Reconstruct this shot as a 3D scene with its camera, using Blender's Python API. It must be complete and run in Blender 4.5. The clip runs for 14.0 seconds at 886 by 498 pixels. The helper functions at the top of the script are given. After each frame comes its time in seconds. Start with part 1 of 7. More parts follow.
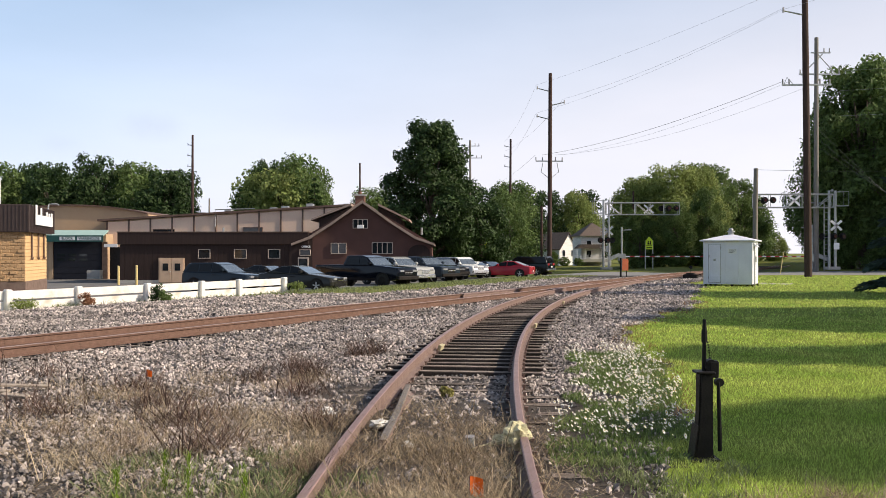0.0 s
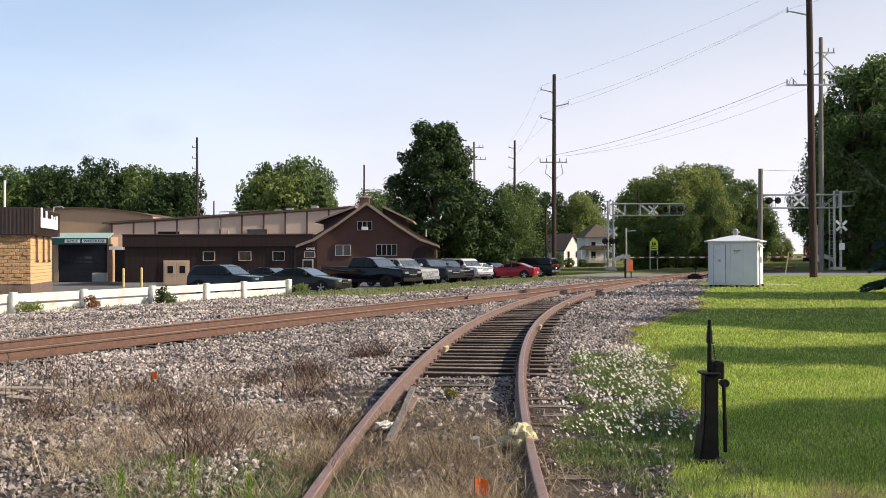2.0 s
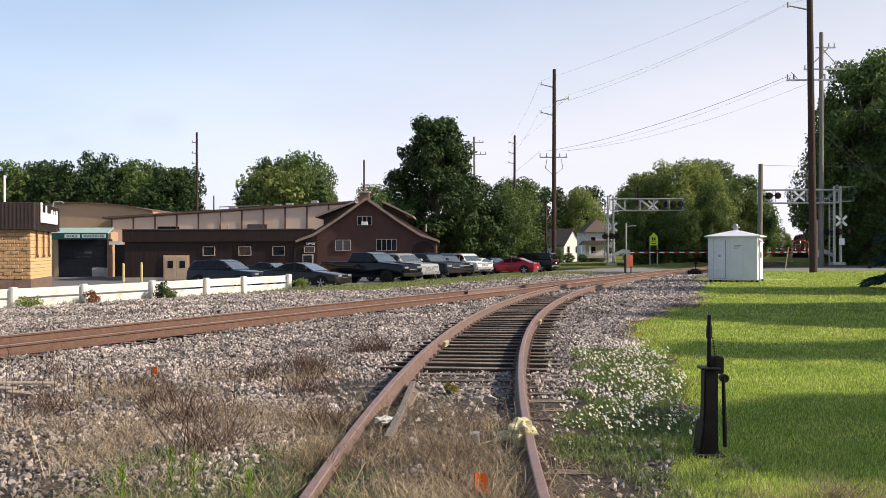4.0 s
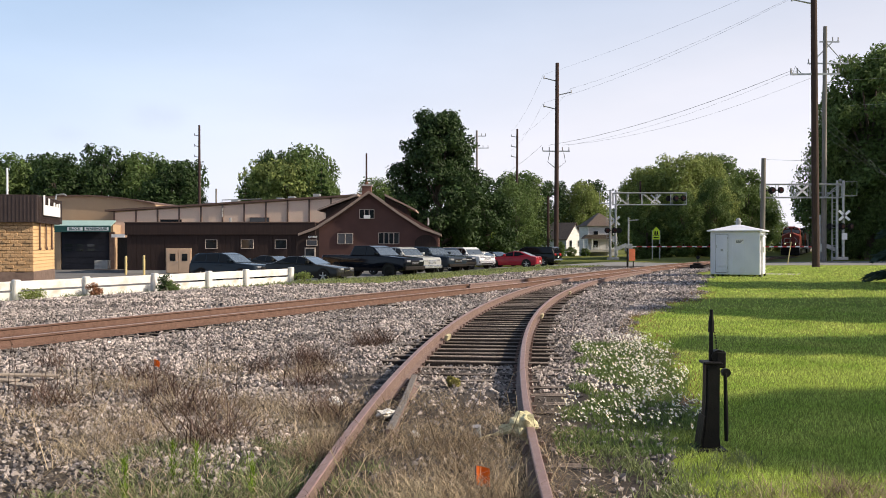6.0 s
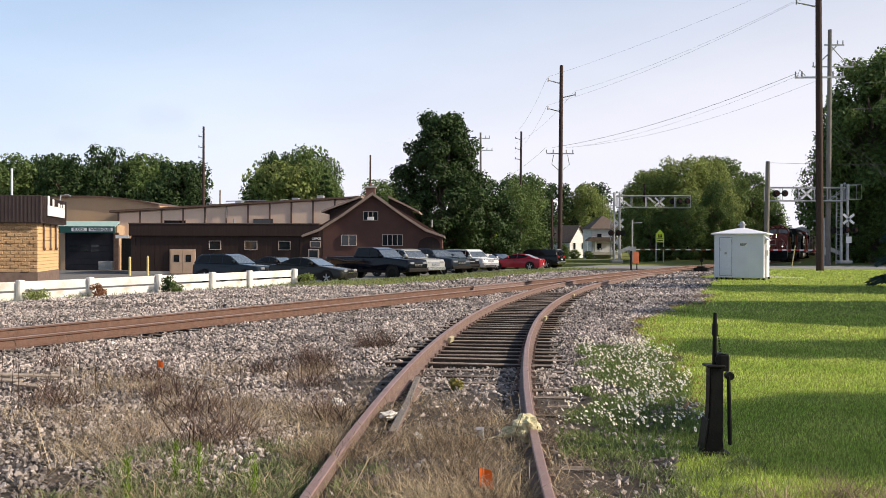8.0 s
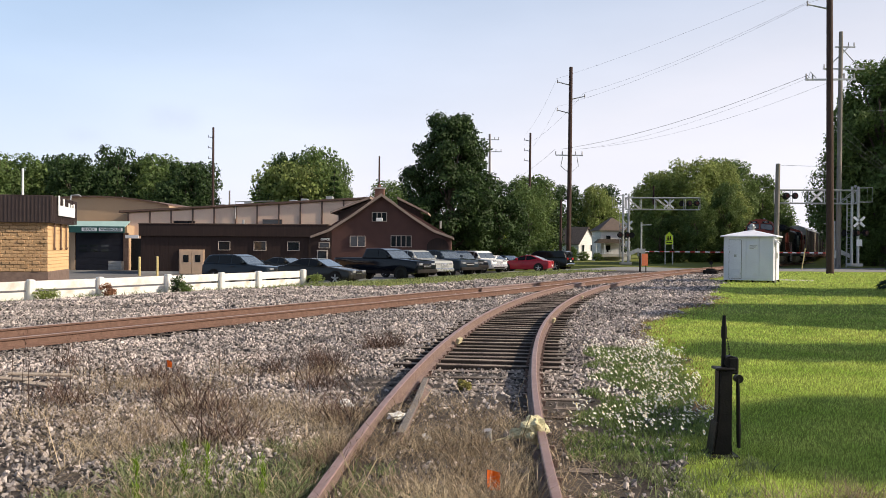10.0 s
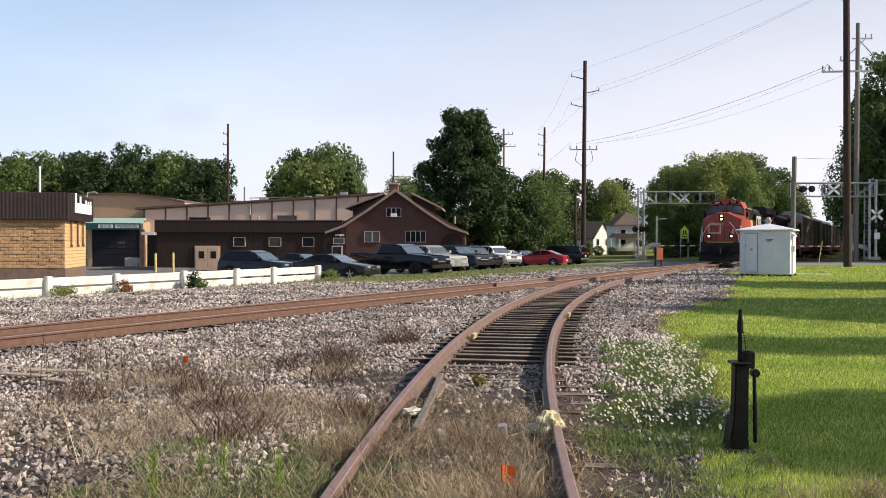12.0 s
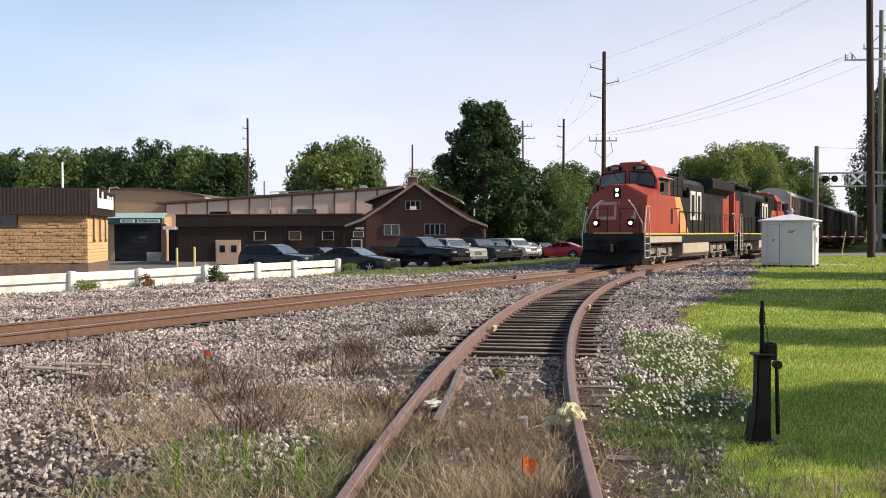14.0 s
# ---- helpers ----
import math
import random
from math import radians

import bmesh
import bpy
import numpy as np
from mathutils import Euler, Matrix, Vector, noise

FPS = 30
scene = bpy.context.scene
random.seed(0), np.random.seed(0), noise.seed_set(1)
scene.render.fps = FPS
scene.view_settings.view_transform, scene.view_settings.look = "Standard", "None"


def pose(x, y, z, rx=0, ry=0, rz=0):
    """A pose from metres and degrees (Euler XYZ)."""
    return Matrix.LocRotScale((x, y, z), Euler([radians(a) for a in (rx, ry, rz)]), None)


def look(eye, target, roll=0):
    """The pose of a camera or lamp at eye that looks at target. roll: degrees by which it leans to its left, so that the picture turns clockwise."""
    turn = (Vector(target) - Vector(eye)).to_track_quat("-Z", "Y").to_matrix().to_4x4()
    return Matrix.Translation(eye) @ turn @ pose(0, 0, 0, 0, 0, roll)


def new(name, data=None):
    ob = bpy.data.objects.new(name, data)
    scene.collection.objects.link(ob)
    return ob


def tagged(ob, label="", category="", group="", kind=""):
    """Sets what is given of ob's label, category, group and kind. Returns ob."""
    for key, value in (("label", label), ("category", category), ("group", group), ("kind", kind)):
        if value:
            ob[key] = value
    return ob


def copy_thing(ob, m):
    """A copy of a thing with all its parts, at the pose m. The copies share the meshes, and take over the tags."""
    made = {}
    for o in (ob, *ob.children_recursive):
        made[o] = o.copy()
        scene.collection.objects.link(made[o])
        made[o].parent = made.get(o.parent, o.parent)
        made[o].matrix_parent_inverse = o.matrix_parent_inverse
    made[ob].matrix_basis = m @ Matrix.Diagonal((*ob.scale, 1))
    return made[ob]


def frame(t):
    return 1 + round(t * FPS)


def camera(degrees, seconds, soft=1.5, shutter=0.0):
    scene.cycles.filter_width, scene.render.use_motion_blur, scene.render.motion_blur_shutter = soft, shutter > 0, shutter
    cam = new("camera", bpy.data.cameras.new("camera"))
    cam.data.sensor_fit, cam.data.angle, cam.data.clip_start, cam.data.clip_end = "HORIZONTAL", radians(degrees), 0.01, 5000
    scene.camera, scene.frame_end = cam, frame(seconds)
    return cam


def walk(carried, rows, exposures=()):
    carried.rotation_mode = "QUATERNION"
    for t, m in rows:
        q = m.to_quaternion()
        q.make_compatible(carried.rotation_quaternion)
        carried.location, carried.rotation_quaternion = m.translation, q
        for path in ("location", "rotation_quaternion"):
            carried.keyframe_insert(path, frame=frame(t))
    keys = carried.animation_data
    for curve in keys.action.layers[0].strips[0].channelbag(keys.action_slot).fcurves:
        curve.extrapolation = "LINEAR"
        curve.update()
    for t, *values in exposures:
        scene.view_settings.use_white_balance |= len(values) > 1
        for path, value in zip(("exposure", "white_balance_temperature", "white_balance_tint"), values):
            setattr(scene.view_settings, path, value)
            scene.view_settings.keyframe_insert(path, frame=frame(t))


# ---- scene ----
cam = camera(53.0, 14.0, soft=0.6)
EYE = (0.0, 0.0, 1.73)
walk(cam, [
    (0.0, pose(*EYE, 90.255, 0.000, 0.000)),
    (0.5, pose(*EYE, 90.317, 0.043, 0.121)),
    (1.0, pose(*EYE, 90.350, 0.093, 0.213)),
    (1.5, pose(*EYE, 90.372, 0.136, 0.265)),
    (2.0, pose(*EYE, 90.355, 0.179, 0.284)),
    (2.5, pose(*EYE, 90.301, 0.171, 0.286)),
    (3.0, pose(*EYE, 90.240, 0.170, 0.279)),
    (5.5, pose(*EYE, 89.680, 0.080, 0.351)),
    (6.0, pose(*EYE, 89.625, 0.008, 0.423)),
    (6.5, pose(*EYE, 89.626, -0.039, 0.487)),
    (7.0, pose(*EYE, 89.659, -0.117, 0.542)),
    (7.5, pose(*EYE, 89.706, -0.175, 0.590)),
    (8.0, pose(*EYE, 89.755, -0.208, 0.651)),
    (10.5, pose(*EYE, 89.836, -0.463, 1.423)),
    (11.0, pose(*EYE, 89.772, -0.438, 1.667)),
    (11.5, pose(*EYE, 89.666, -0.332, 1.925)),
    (12.0, pose(*EYE, 89.519, -0.164, 2.139)),
    (12.5, pose(*EYE, 89.357, -0.025, 2.307)),
    (13.0, pose(*EYE, 89.233, 0.076, 2.522)),
    (13.5, pose(*EYE, 89.128, 0.111, 2.854)),
    (14.0, pose(*EYE, 89.051, 0.190, 3.389)),
])

# ---------------------------------------------------------------- world and sun
SUN_EL = radians(32.0)
SUN_AZ = radians(98.0)  # clockwise from +y
world = bpy.data.worlds.new("world")
scene.world = world
world.use_nodes = True
wn, wl = world.node_tree.nodes, world.node_tree.links
sky = wn.new("ShaderNodeTexSky")
sky.sky_type = "NISHITA"
sky.sun_disc = False
sky.sun_elevation, sky.sun_rotation = SUN_EL, SUN_AZ
sky.air_density, sky.dust_density, sky.ozone_density = 1.0, 2.0, 1.2
# thin high cloud that whitens the sky unevenly
w_co = wn.new("ShaderNodeTexCoord")
w_map = wn.new("ShaderNodeMapping")
w_map.inputs["Scale"].default_value = (1.2, 1.2, 4.0)
w_noise = wn.new("ShaderNodeTexNoise")
w_noise.inputs["Scale"].default_value = 1.6
w_noise.inputs["Detail"].default_value = 6
w_sep = wn.new("ShaderNodeSeparateXYZ")
w_ramp = wn.new("ShaderNodeMapRange")
w_ramp.inputs[1].default_value, w_ramp.inputs[2].default_value = 0.0, 0.72
w_ramp.inputs[3].default_value, w_ramp.inputs[4].default_value = 0.98, 0.0
w_thin = wn.new("ShaderNodeMath")
w_thin.operation = "MULTIPLY_ADD"
w_thin.inputs[1].default_value = 0.45
wl.new(w_co.outputs["Generated"], w_sep.inputs[0])
w_mix = wn.new("ShaderNodeMix")
w_mix.data_type = "RGBA"
w_tint = wn.new("ShaderNodeMix")
w_tint.data_type = "RGBA"
w_tint.inputs[6].default_value = (9.3, 9.15, 10.1, 1)
w_tint.inputs[7].default_value = (6.4, 8.1, 10.8, 1)
w_slant = wn.new("ShaderNodeMath")
w_slant.operation = "MULTIPLY_ADD"
w_slant.inputs[1].default_value = -0.35
w_blue = wn.new("ShaderNodeMapRange")
w_blue.inputs[1].default_value, w_blue.inputs[2].default_value = 0.08, 0.38
wl.new(w_co.outputs["Generated"], w_map.inputs["Vector"])
wl.new(w_map.outputs[0], w_noise.inputs["Vector"])
wl.new(w_sep.outputs[2], w_ramp.inputs[0])
w_less = wn.new("ShaderNodeMath")
w_less.operation = "SUBTRACT"
w_less.inputs[1].default_value = 0.22
w_less.use_clamp = True
wl.new(w_noise.outputs[0], w_thin.inputs[0])
wl.new(w_ramp.outputs[0], w_thin.inputs[2])
wl.new(w_thin.outputs[0], w_less.inputs[0])
wl.new(w_less.outputs[0], w_mix.inputs[0])
wl.new(w_sep.outputs[0], w_slant.inputs[0])
wl.new(w_sep.outputs[2], w_slant.inputs[2])
wl.new(w_slant.outputs[0], w_blue.inputs[0])
wl.new(w_blue.outputs[0], w_tint.inputs[0])
wl.new(w_tint.outputs[2], w_mix.inputs[7])
wl.new(sky.outputs[0], w_mix.inputs[6])
# small grey clouds low over the roofs
w_last = w_mix.outputs[2]
for c_dir, c_wide, c_depth in (((-0.311, 0.941, 0.135), 0.046, 0.62), ((-0.395, 0.914, 0.112), 0.03, 0.35), ((-0.07, 0.992, 0.10), 0.07, 0.22)):
    w_off = wn.new("ShaderNodeVectorMath")
    w_off.operation = "SUBTRACT"
    w_off.inputs[1].default_value = c_dir
    wl.new(w_co.outputs["Generated"], w_off.inputs[0])
    w_flat = wn.new("ShaderNodeVectorMath")
    w_flat.operation = "MULTIPLY"
    w_flat.inputs[1].default_value = (1.0, 1.0, 1.9)
    wl.new(w_off.outputs[0], w_flat.inputs[0])
    w_len = wn.new("ShaderNodeVectorMath")
    w_len.operation = "LENGTH"
    wl.new(w_flat.outputs[0], w_len.inputs[0])
    w_near = wn.new("ShaderNodeMapRange")
    w_near.inputs[1].default_value, w_near.inputs[2].default_value = c_wide, 0.0
    w_near.interpolation_type = "SMOOTHSTEP"
    wl.new(w_len.outputs[1], w_near.inputs[0])
    w_puff = wn.new("ShaderNodeTexNoise")
    w_puff.inputs["Scale"].default_value, w_puff.inputs["Detail"].default_value = 34.0, 5
    wl.new(w_co.outputs["Generated"], w_puff.inputs["Vector"])
    w_amt = wn.new("ShaderNodeMath")
    w_amt.operation = "MULTIPLY"
    wl.new(w_near.outputs[0], w_amt.inputs[0])
    wl.new(w_puff.outputs[0], w_amt.inputs[1])
    w_deep = wn.new("ShaderNodeMath")
    w_deep.operation = "MULTIPLY"
    w_deep.inputs[1].default_value = c_depth
    wl.new(w_amt.outputs[0], w_deep.inputs[0])
    w_cl = wn.new("ShaderNodeMix")
    w_cl.data_type = "RGBA"
    w_cl.inputs[7].default_value = (5.6, 6.2, 7.1, 1)
    wl.new(w_deep.outputs[0], w_cl.inputs[0])
    wl.new(w_last, w_cl.inputs[6])
    w_last = w_cl.outputs[2]
wl.new(w_last, wn["Background"].inputs[0])
wn["Background"].inputs[1].default_value = 0.095
sun_data = bpy.data.lights.new("sun", "SUN")
sun_data.energy, sun_data.angle, sun_data.color = 5.0, radians(1.0), (1.0, 0.86, 0.69)
sun = new("sun", sun_data)
SUN_DIR = Vector((math.sin(SUN_AZ) * math.cos(SUN_EL), math.cos(SUN_AZ) * math.cos(SUN_EL), math.sin(SUN_EL)))
sun.matrix_world = look(SUN_DIR * 100, (0, 0, 0))
scene.view_settings.exposure = 0.22


# ---------------------------------------------------------------- materials
def mat(name, col, col2=None, rough=0.8, metal=0.0, scale=6.0, bump=0.3, bscale=60.0, rnd=0.0, island=0.0, spec=0.4,
        stretch=(1, 1, 1), dirt=None, dirt_at=0.6, trans=0.0, emit=0.0):
    """A surface that varies at two scales, with relief; dirt: a third colour in patches."""
    m = bpy.data.materials.new(name)
    m.use_nodes = True
    n, l = m.node_tree.nodes, m.node_tree.links
    b = n["Principled BSDF"]
    b.inputs["Roughness"].default_value, b.inputs["Metallic"].default_value = rough, metal
    b.inputs["Specular IOR Level"].default_value = spec
    col2 = col2 or tuple(c * 0.65 for c in col)
    co = n.new("ShaderNodeTexCoord")
    mp = n.new("ShaderNodeMapping")
    mp.inputs["Scale"].default_value = stretch
    l.new(co.outputs["Object"], mp.inputs["Vector"])

    def noise_at(s, detail):
        t = n.new("ShaderNodeTexNoise")
        t.inputs["Scale"].default_value, t.inputs["Detail"].default_value = s, detail
        l.new(mp.outputs[0], t.inputs["Vector"])
        return t.outputs[0]

    def blend(fac, a, c):
        x = n.new("ShaderNodeMix")
        x.data_type = "RGBA"
        l.new(fac, x.inputs[0])
        for socket, v in ((x.inputs[6], a), (x.inputs[7], c)):
            if isinstance(v, tuple):
                socket.default_value = (*v, 1)
            else:
                l.new(v, socket)
        return x.outputs[2]

    def ramp(fac, lo, hi):
        r = n.new("ShaderNodeMapRange")
        r.inputs[1].default_value, r.inputs[2].default_value = lo, hi
        l.new(fac, r.inputs[0])
        return r.outputs[0]

    fine = noise_at(bscale, 3)
    out = blend(ramp(noise_at(scale, 5), 0.3, 0.7), col, col2)
    if dirt:
        out = blend(ramp(noise_at(scale * 0.35, 6), dirt_at, dirt_at + 0.15), out, dirt)
    hsv = n.new("ShaderNodeHueSaturation")
    l.new(out, hsv.inputs["Color"])
    val = n.new("ShaderNodeMath")
    val.operation = "MULTIPLY_ADD"
    val.inputs[1].default_value, val.inputs[2].default_value = 0.35, 0.82
    l.new(fine, val.inputs[0])
    last = val.outputs[0]
    for amount, node, socket in ((rnd, "ShaderNodeObjectInfo", "Random"), (island, "ShaderNodeNewGeometry", "Random Per Island")):
        if amount:
            g = n.new(node)
            a = n.new("ShaderNodeMath")
            a.operation = "MULTIPLY_ADD"
            a.inputs[1].default_value, a.inputs[2].default_value = 2 * amount, 1 - amount
            l.new(g.outputs[socket], a.inputs[0])
            p = n.new("ShaderNodeMath")
            p.operation = "MULTIPLY"
            l.new(a.outputs[0], p.inputs[0])
            l.new(last, p.inputs[1])
            last = p.outputs[0]
    l.new(last, hsv.inputs["Value"])
    l.new(hsv.outputs[0], b.inputs["Base Color"])
    if bump:
        bp = n.new("ShaderNodeBump")
        bp.inputs["Strength"].default_value, bp.inputs["Distance"].default_value = bump, 0.02
        l.new(fine, bp.inputs["Height"])
        l.new(bp.outputs[0], b.inputs["Normal"])
    if trans:
        t = n.new("ShaderNodeBsdfTranslucent")
        l.new(hsv.outputs[0], t.inputs[0])
        mx = n.new("ShaderNodeMixShader")
        mx.inputs[0].default_value = trans
        l.new(b.outputs[0], mx.inputs[1])
        l.new(t.outputs[0], mx.inputs[2])
        l.new(mx.outputs[0], n["Material Output"].inputs[0])
    if emit:
        b.inputs["Emission Color"].default_value = (*col, 1)
        b.inputs["Emission Strength"].default_value = emit
    return m


def glass(name, tint=(0.02, 0.025, 0.03), rough=0.05):
    """Window glass before a dark room."""
    return mat(name, tint, tuple(c * 0.6 for c in tint), rough=rough, spec=0.6, bump=0.02, bscale=3, scale=1)


M_RAIL = mat("rusty_rail", (0.135, 0.078, 0.058), (0.19, 0.115, 0.088), rough=0.75, metal=0.25, scale=9, bscale=90, bump=0.5)
M_RAILTOP = mat("worn_rail_head", (0.42, 0.28, 0.23), (0.55, 0.40, 0.34), rough=0.42, metal=0.7, scale=4, bscale=50, bump=0.15)
M_RUST = mat("old_rusty_rail", (0.185, 0.125, 0.108), (0.265, 0.19, 0.165), rough=0.7, metal=0.25, scale=9, bscale=90, bump=0.5)
M_RUSTTOP = mat("dull_rail_head", (0.30, 0.19, 0.165), (0.38, 0.25, 0.22), rough=0.5, metal=0.45, scale=5, bscale=60, bump=0.2)
# tops painted paler for sun; creosoted sides painted near black for crib shade
M_TIE = mat("weathered_sunlit_tie_top", (0.11, 0.09, 0.078), (0.36, 0.30, 0.26), rough=0.95, spec=0.1, scale=5, bscale=40, bump=0.8, rnd=0.3,
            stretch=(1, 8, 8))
M_TIESIDE = mat("creosote_and_shade_tie_side", (0.018, 0.014, 0.012), (0.045, 0.035, 0.03), rough=0.9, scale=5, bscale=40, bump=0.8, rnd=0.3)
# bed colour holds the shade of the gaps between the stones
M_BALLAST = mat("shaded_ballast_bed", (0.034, 0.028, 0.025), (0.062, 0.052, 0.047), rough=0.95, scale=0.7, bscale=22, bump=1.0,
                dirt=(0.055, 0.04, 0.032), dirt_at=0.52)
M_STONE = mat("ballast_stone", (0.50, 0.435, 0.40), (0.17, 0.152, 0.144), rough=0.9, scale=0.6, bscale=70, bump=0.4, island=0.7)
M_LAWN = mat("lawn_turf", (0.155, 0.22, 0.034), (0.27, 0.31, 0.065), rough=0.9, scale=0.5, bscale=30, bump=1.0, spec=0.1,
             dirt=(0.28, 0.28, 0.07), dirt_at=0.58)
M_BLADE = mat("grass_blade", (0.29, 0.43, 0.075), (0.58, 0.64, 0.18), rough=0.7, scale=0.9, bscale=8, bump=0, island=0.65, trans=0.4, spec=0.15)
M_VERGE = mat("verge_grass", (0.12, 0.15, 0.03), (0.19, 0.19, 0.05), rough=0.9, scale=0.7, bscale=25, bump=1.0, spec=0.1,
              dirt=(0.20, 0.165, 0.08), dirt_at=0.6)
M_DRY = mat("dry_stalk", (0.50, 0.41, 0.28), (0.20, 0.145, 0.098), rough=0.85, scale=1.5, bscale=8, bump=0, island=0.5, trans=0.15, spec=0.1)
M_TWIG = mat("dead_brown_twig", (0.075, 0.05, 0.04), (0.15, 0.10, 0.08), rough=0.9, scale=1.5, bscale=8, bump=0, island=0.4, spec=0.1)
M_WEED = mat("grey_green_weed", (0.17, 0.215, 0.095), (0.25, 0.28, 0.13), rough=0.8, scale=2, bscale=8, bump=0, island=0.4, trans=0.3, spec=0.15)
M_BRIGHTWEED = mat("fresh_green_weed", (0.22, 0.34, 0.04), rough=0.7, scale=2, bscale=8, bump=0, island=0.3, trans=0.4, spec=0.15)
M_DAISYLEAF = mat("daisy_foliage", (0.13, 0.20, 0.065), (0.21, 0.27, 0.09), rough=0.8, scale=2, bscale=8, bump=0, island=0.4, trans=0.3, spec=0.15)
M_RUSSETGRASS = mat("russet_dead_grass", (0.27, 0.15, 0.075), (0.34, 0.22, 0.11), rough=0.85, scale=2, bscale=8, bump=0, island=0.4, trans=0.2, spec=0.1)
M_PETAL = mat("white_petal", (0.88, 0.88, 0.84), (0.82, 0.82, 0.80), rough=0.7, bump=0, trans=0.35)
M_POLLEN = mat("yellow_flower_eye", (0.75, 0.55, 0.06), rough=0.8, bump=0)
M_ASPHALT = mat("old_asphalt", (0.12, 0.115, 0.11), (0.17, 0.165, 0.16), rough=0.9, scale=0.4, bscale=40, bump=0.5)
M_ROAD = mat("road_asphalt", (0.20, 0.195, 0.19), (0.25, 0.245, 0.24), rough=0.85, scale=0.3, bscale=30, bump=0.4)
M_DIRT = mat("dark_cindery_soil", (0.036, 0.028, 0.023), (0.08, 0.064, 0.052), rough=0.95, scale=3, bscale=40, bump=1.0)
M_CONC = mat("concrete", (0.48, 0.45, 0.41), (0.38, 0.36, 0.33), rough=0.9, scale=2, bscale=50)
M_FENCE = mat("white_fence_paint", (0.78, 0.76, 0.74), (0.68, 0.65, 0.62), rough=0.7, scale=3, bscale=40, bump=0.3,
              dirt=(0.55, 0.47, 0.40), dirt_at=0.60)
M_BARK = mat("tree_bark", (0.09, 0.07, 0.055), (0.14, 0.11, 0.09), rough=0.95, scale=3, bscale=25, bump=1.0, stretch=(3, 3, 0.6))
M_POLE = mat("dark_pole_wood", (0.045, 0.026, 0.022), (0.072, 0.043, 0.036), rough=0.9, scale=3, bscale=40, bump=0.6, stretch=(5, 5, 0.4))
M_POLEGREY = mat("grey_pole_wood", (0.17, 0.15, 0.135), (0.25, 0.225, 0.205), rough=0.9, scale=3, bscale=40, bump=0.6, stretch=(5, 5, 0.4))
M_GALV = mat("galvanised_steel", (0.47, 0.48, 0.48), (0.34, 0.35, 0.35), rough=0.45, metal=0.6, scale=5, bscale=30, bump=0.1)
M_WIRE = mat("cable", (0.09, 0.09, 0.10), rough=0.6, bump=0)
M_WIRETHIN = mat("aluminium_conductor", (0.40, 0.41, 0.45), rough=0.5, metal=0.3, bump=0)
M_PORC = mat("insulator_porcelain", (0.35, 0.33, 0.32), rough=0.3, bump=0)
M_BLACK = mat("black_paint", (0.008, 0.008, 0.009), (0.016, 0.015, 0.015), rough=0.5, spec=0.15, scale=8, bscale=60, bump=0.2)
M_DULLBLACK = mat("sooty_black_steel", (0.011, 0.010, 0.010), (0.028, 0.024, 0.022), rough=0.8, spec=0.15, scale=5, bscale=40, bump=0.4)
M_RUBBER = mat("tyre_rubber", (0.02, 0.02, 0.02), rough=0.85, bscale=80)
M_CHROME = mat("bright_metal", (0.75, 0.75, 0.76), (0.6, 0.6, 0.6), rough=0.25, metal=1.0, bump=0.05)
M_GLASS = glass("dark_window_glass")
M_WHITE = mat("white_paint", (0.80, 0.80, 0.80), (0.74, 0.74, 0.75), rough=0.55, scale=2, bscale=40, bump=0.1)
M_BUNGALOW = mat("aluminium_white_cabinet", (0.78, 0.79, 0.87), (0.71, 0.72, 0.80), rough=0.5, scale=1.5, bscale=30, bump=0.15,
                 dirt=(0.60, 0.58, 0.56), dirt_at=0.64)
M_RED = mat("red_lamp_lens", (0.045, 0.006, 0.006), rough=0.25, bump=0)
M_REDW = mat("red_reflective_tape", (0.55, 0.04, 0.04), rough=0.5, bump=0)
M_LIME = mat("fluorescent_yellow_green", (0.62, 0.80, 0.03), (0.58, 0.74, 0.03), rough=0.5, bump=0.05, scale=2)
M_ORANGE = mat("fluorescent_orange", (0.95, 0.26, 0.03), (0.88, 0.22, 0.03), rough=0.65, bump=0.1, trans=0.35)
M_SALMON = mat("faded_orange_flag", (0.95, 0.29, 0.13), (0.88, 0.25, 0.11), rough=0.7, bump=0.1, trans=0.2)
M_YELLOW = mat("faded_safety_yellow", (0.62, 0.50, 0.22), (0.54, 0.43, 0.2), rough=0.6, bump=0.1)


# ---------------------------------------------------------------- mesh helpers
def thing(name, label, category, group="", m=None, kind=""):
    ob = new(name)
    if m is not None:
        ob.matrix_basis = m
    return tagged(ob, label, category, group, kind)


def mesh_from(name, bm, material):
    me = bpy.data.meshes.new(name)
    bm.normal_update()
    bm.to_mesh(me)
    bm.free()
    for x in (material if isinstance(material, (list, tuple)) else [material]):
        me.materials.append(x)
    return me


def part(name, bm, material, parent=None, label="", m=None, smooth=False):
    ob = new(name, mesh_from(name, bm, material))
    if smooth:
        ob.data.shade_smooth()
    if parent is not None:
        ob.parent = parent
    if m is not None:
        ob.matrix_basis = m
    return tagged(ob, label)


def raw(name, verts, faces, material, parent=None):
    me = bpy.data.meshes.new(name)
    me.from_pydata(verts, [], faces)
    for x in (material if isinstance(material, (list, tuple)) else [material]):
        me.materials.append(x)
    ob = new(name, me)
    if parent is not None:
        ob.parent = parent
    return ob


def B():
    return bmesh.new()


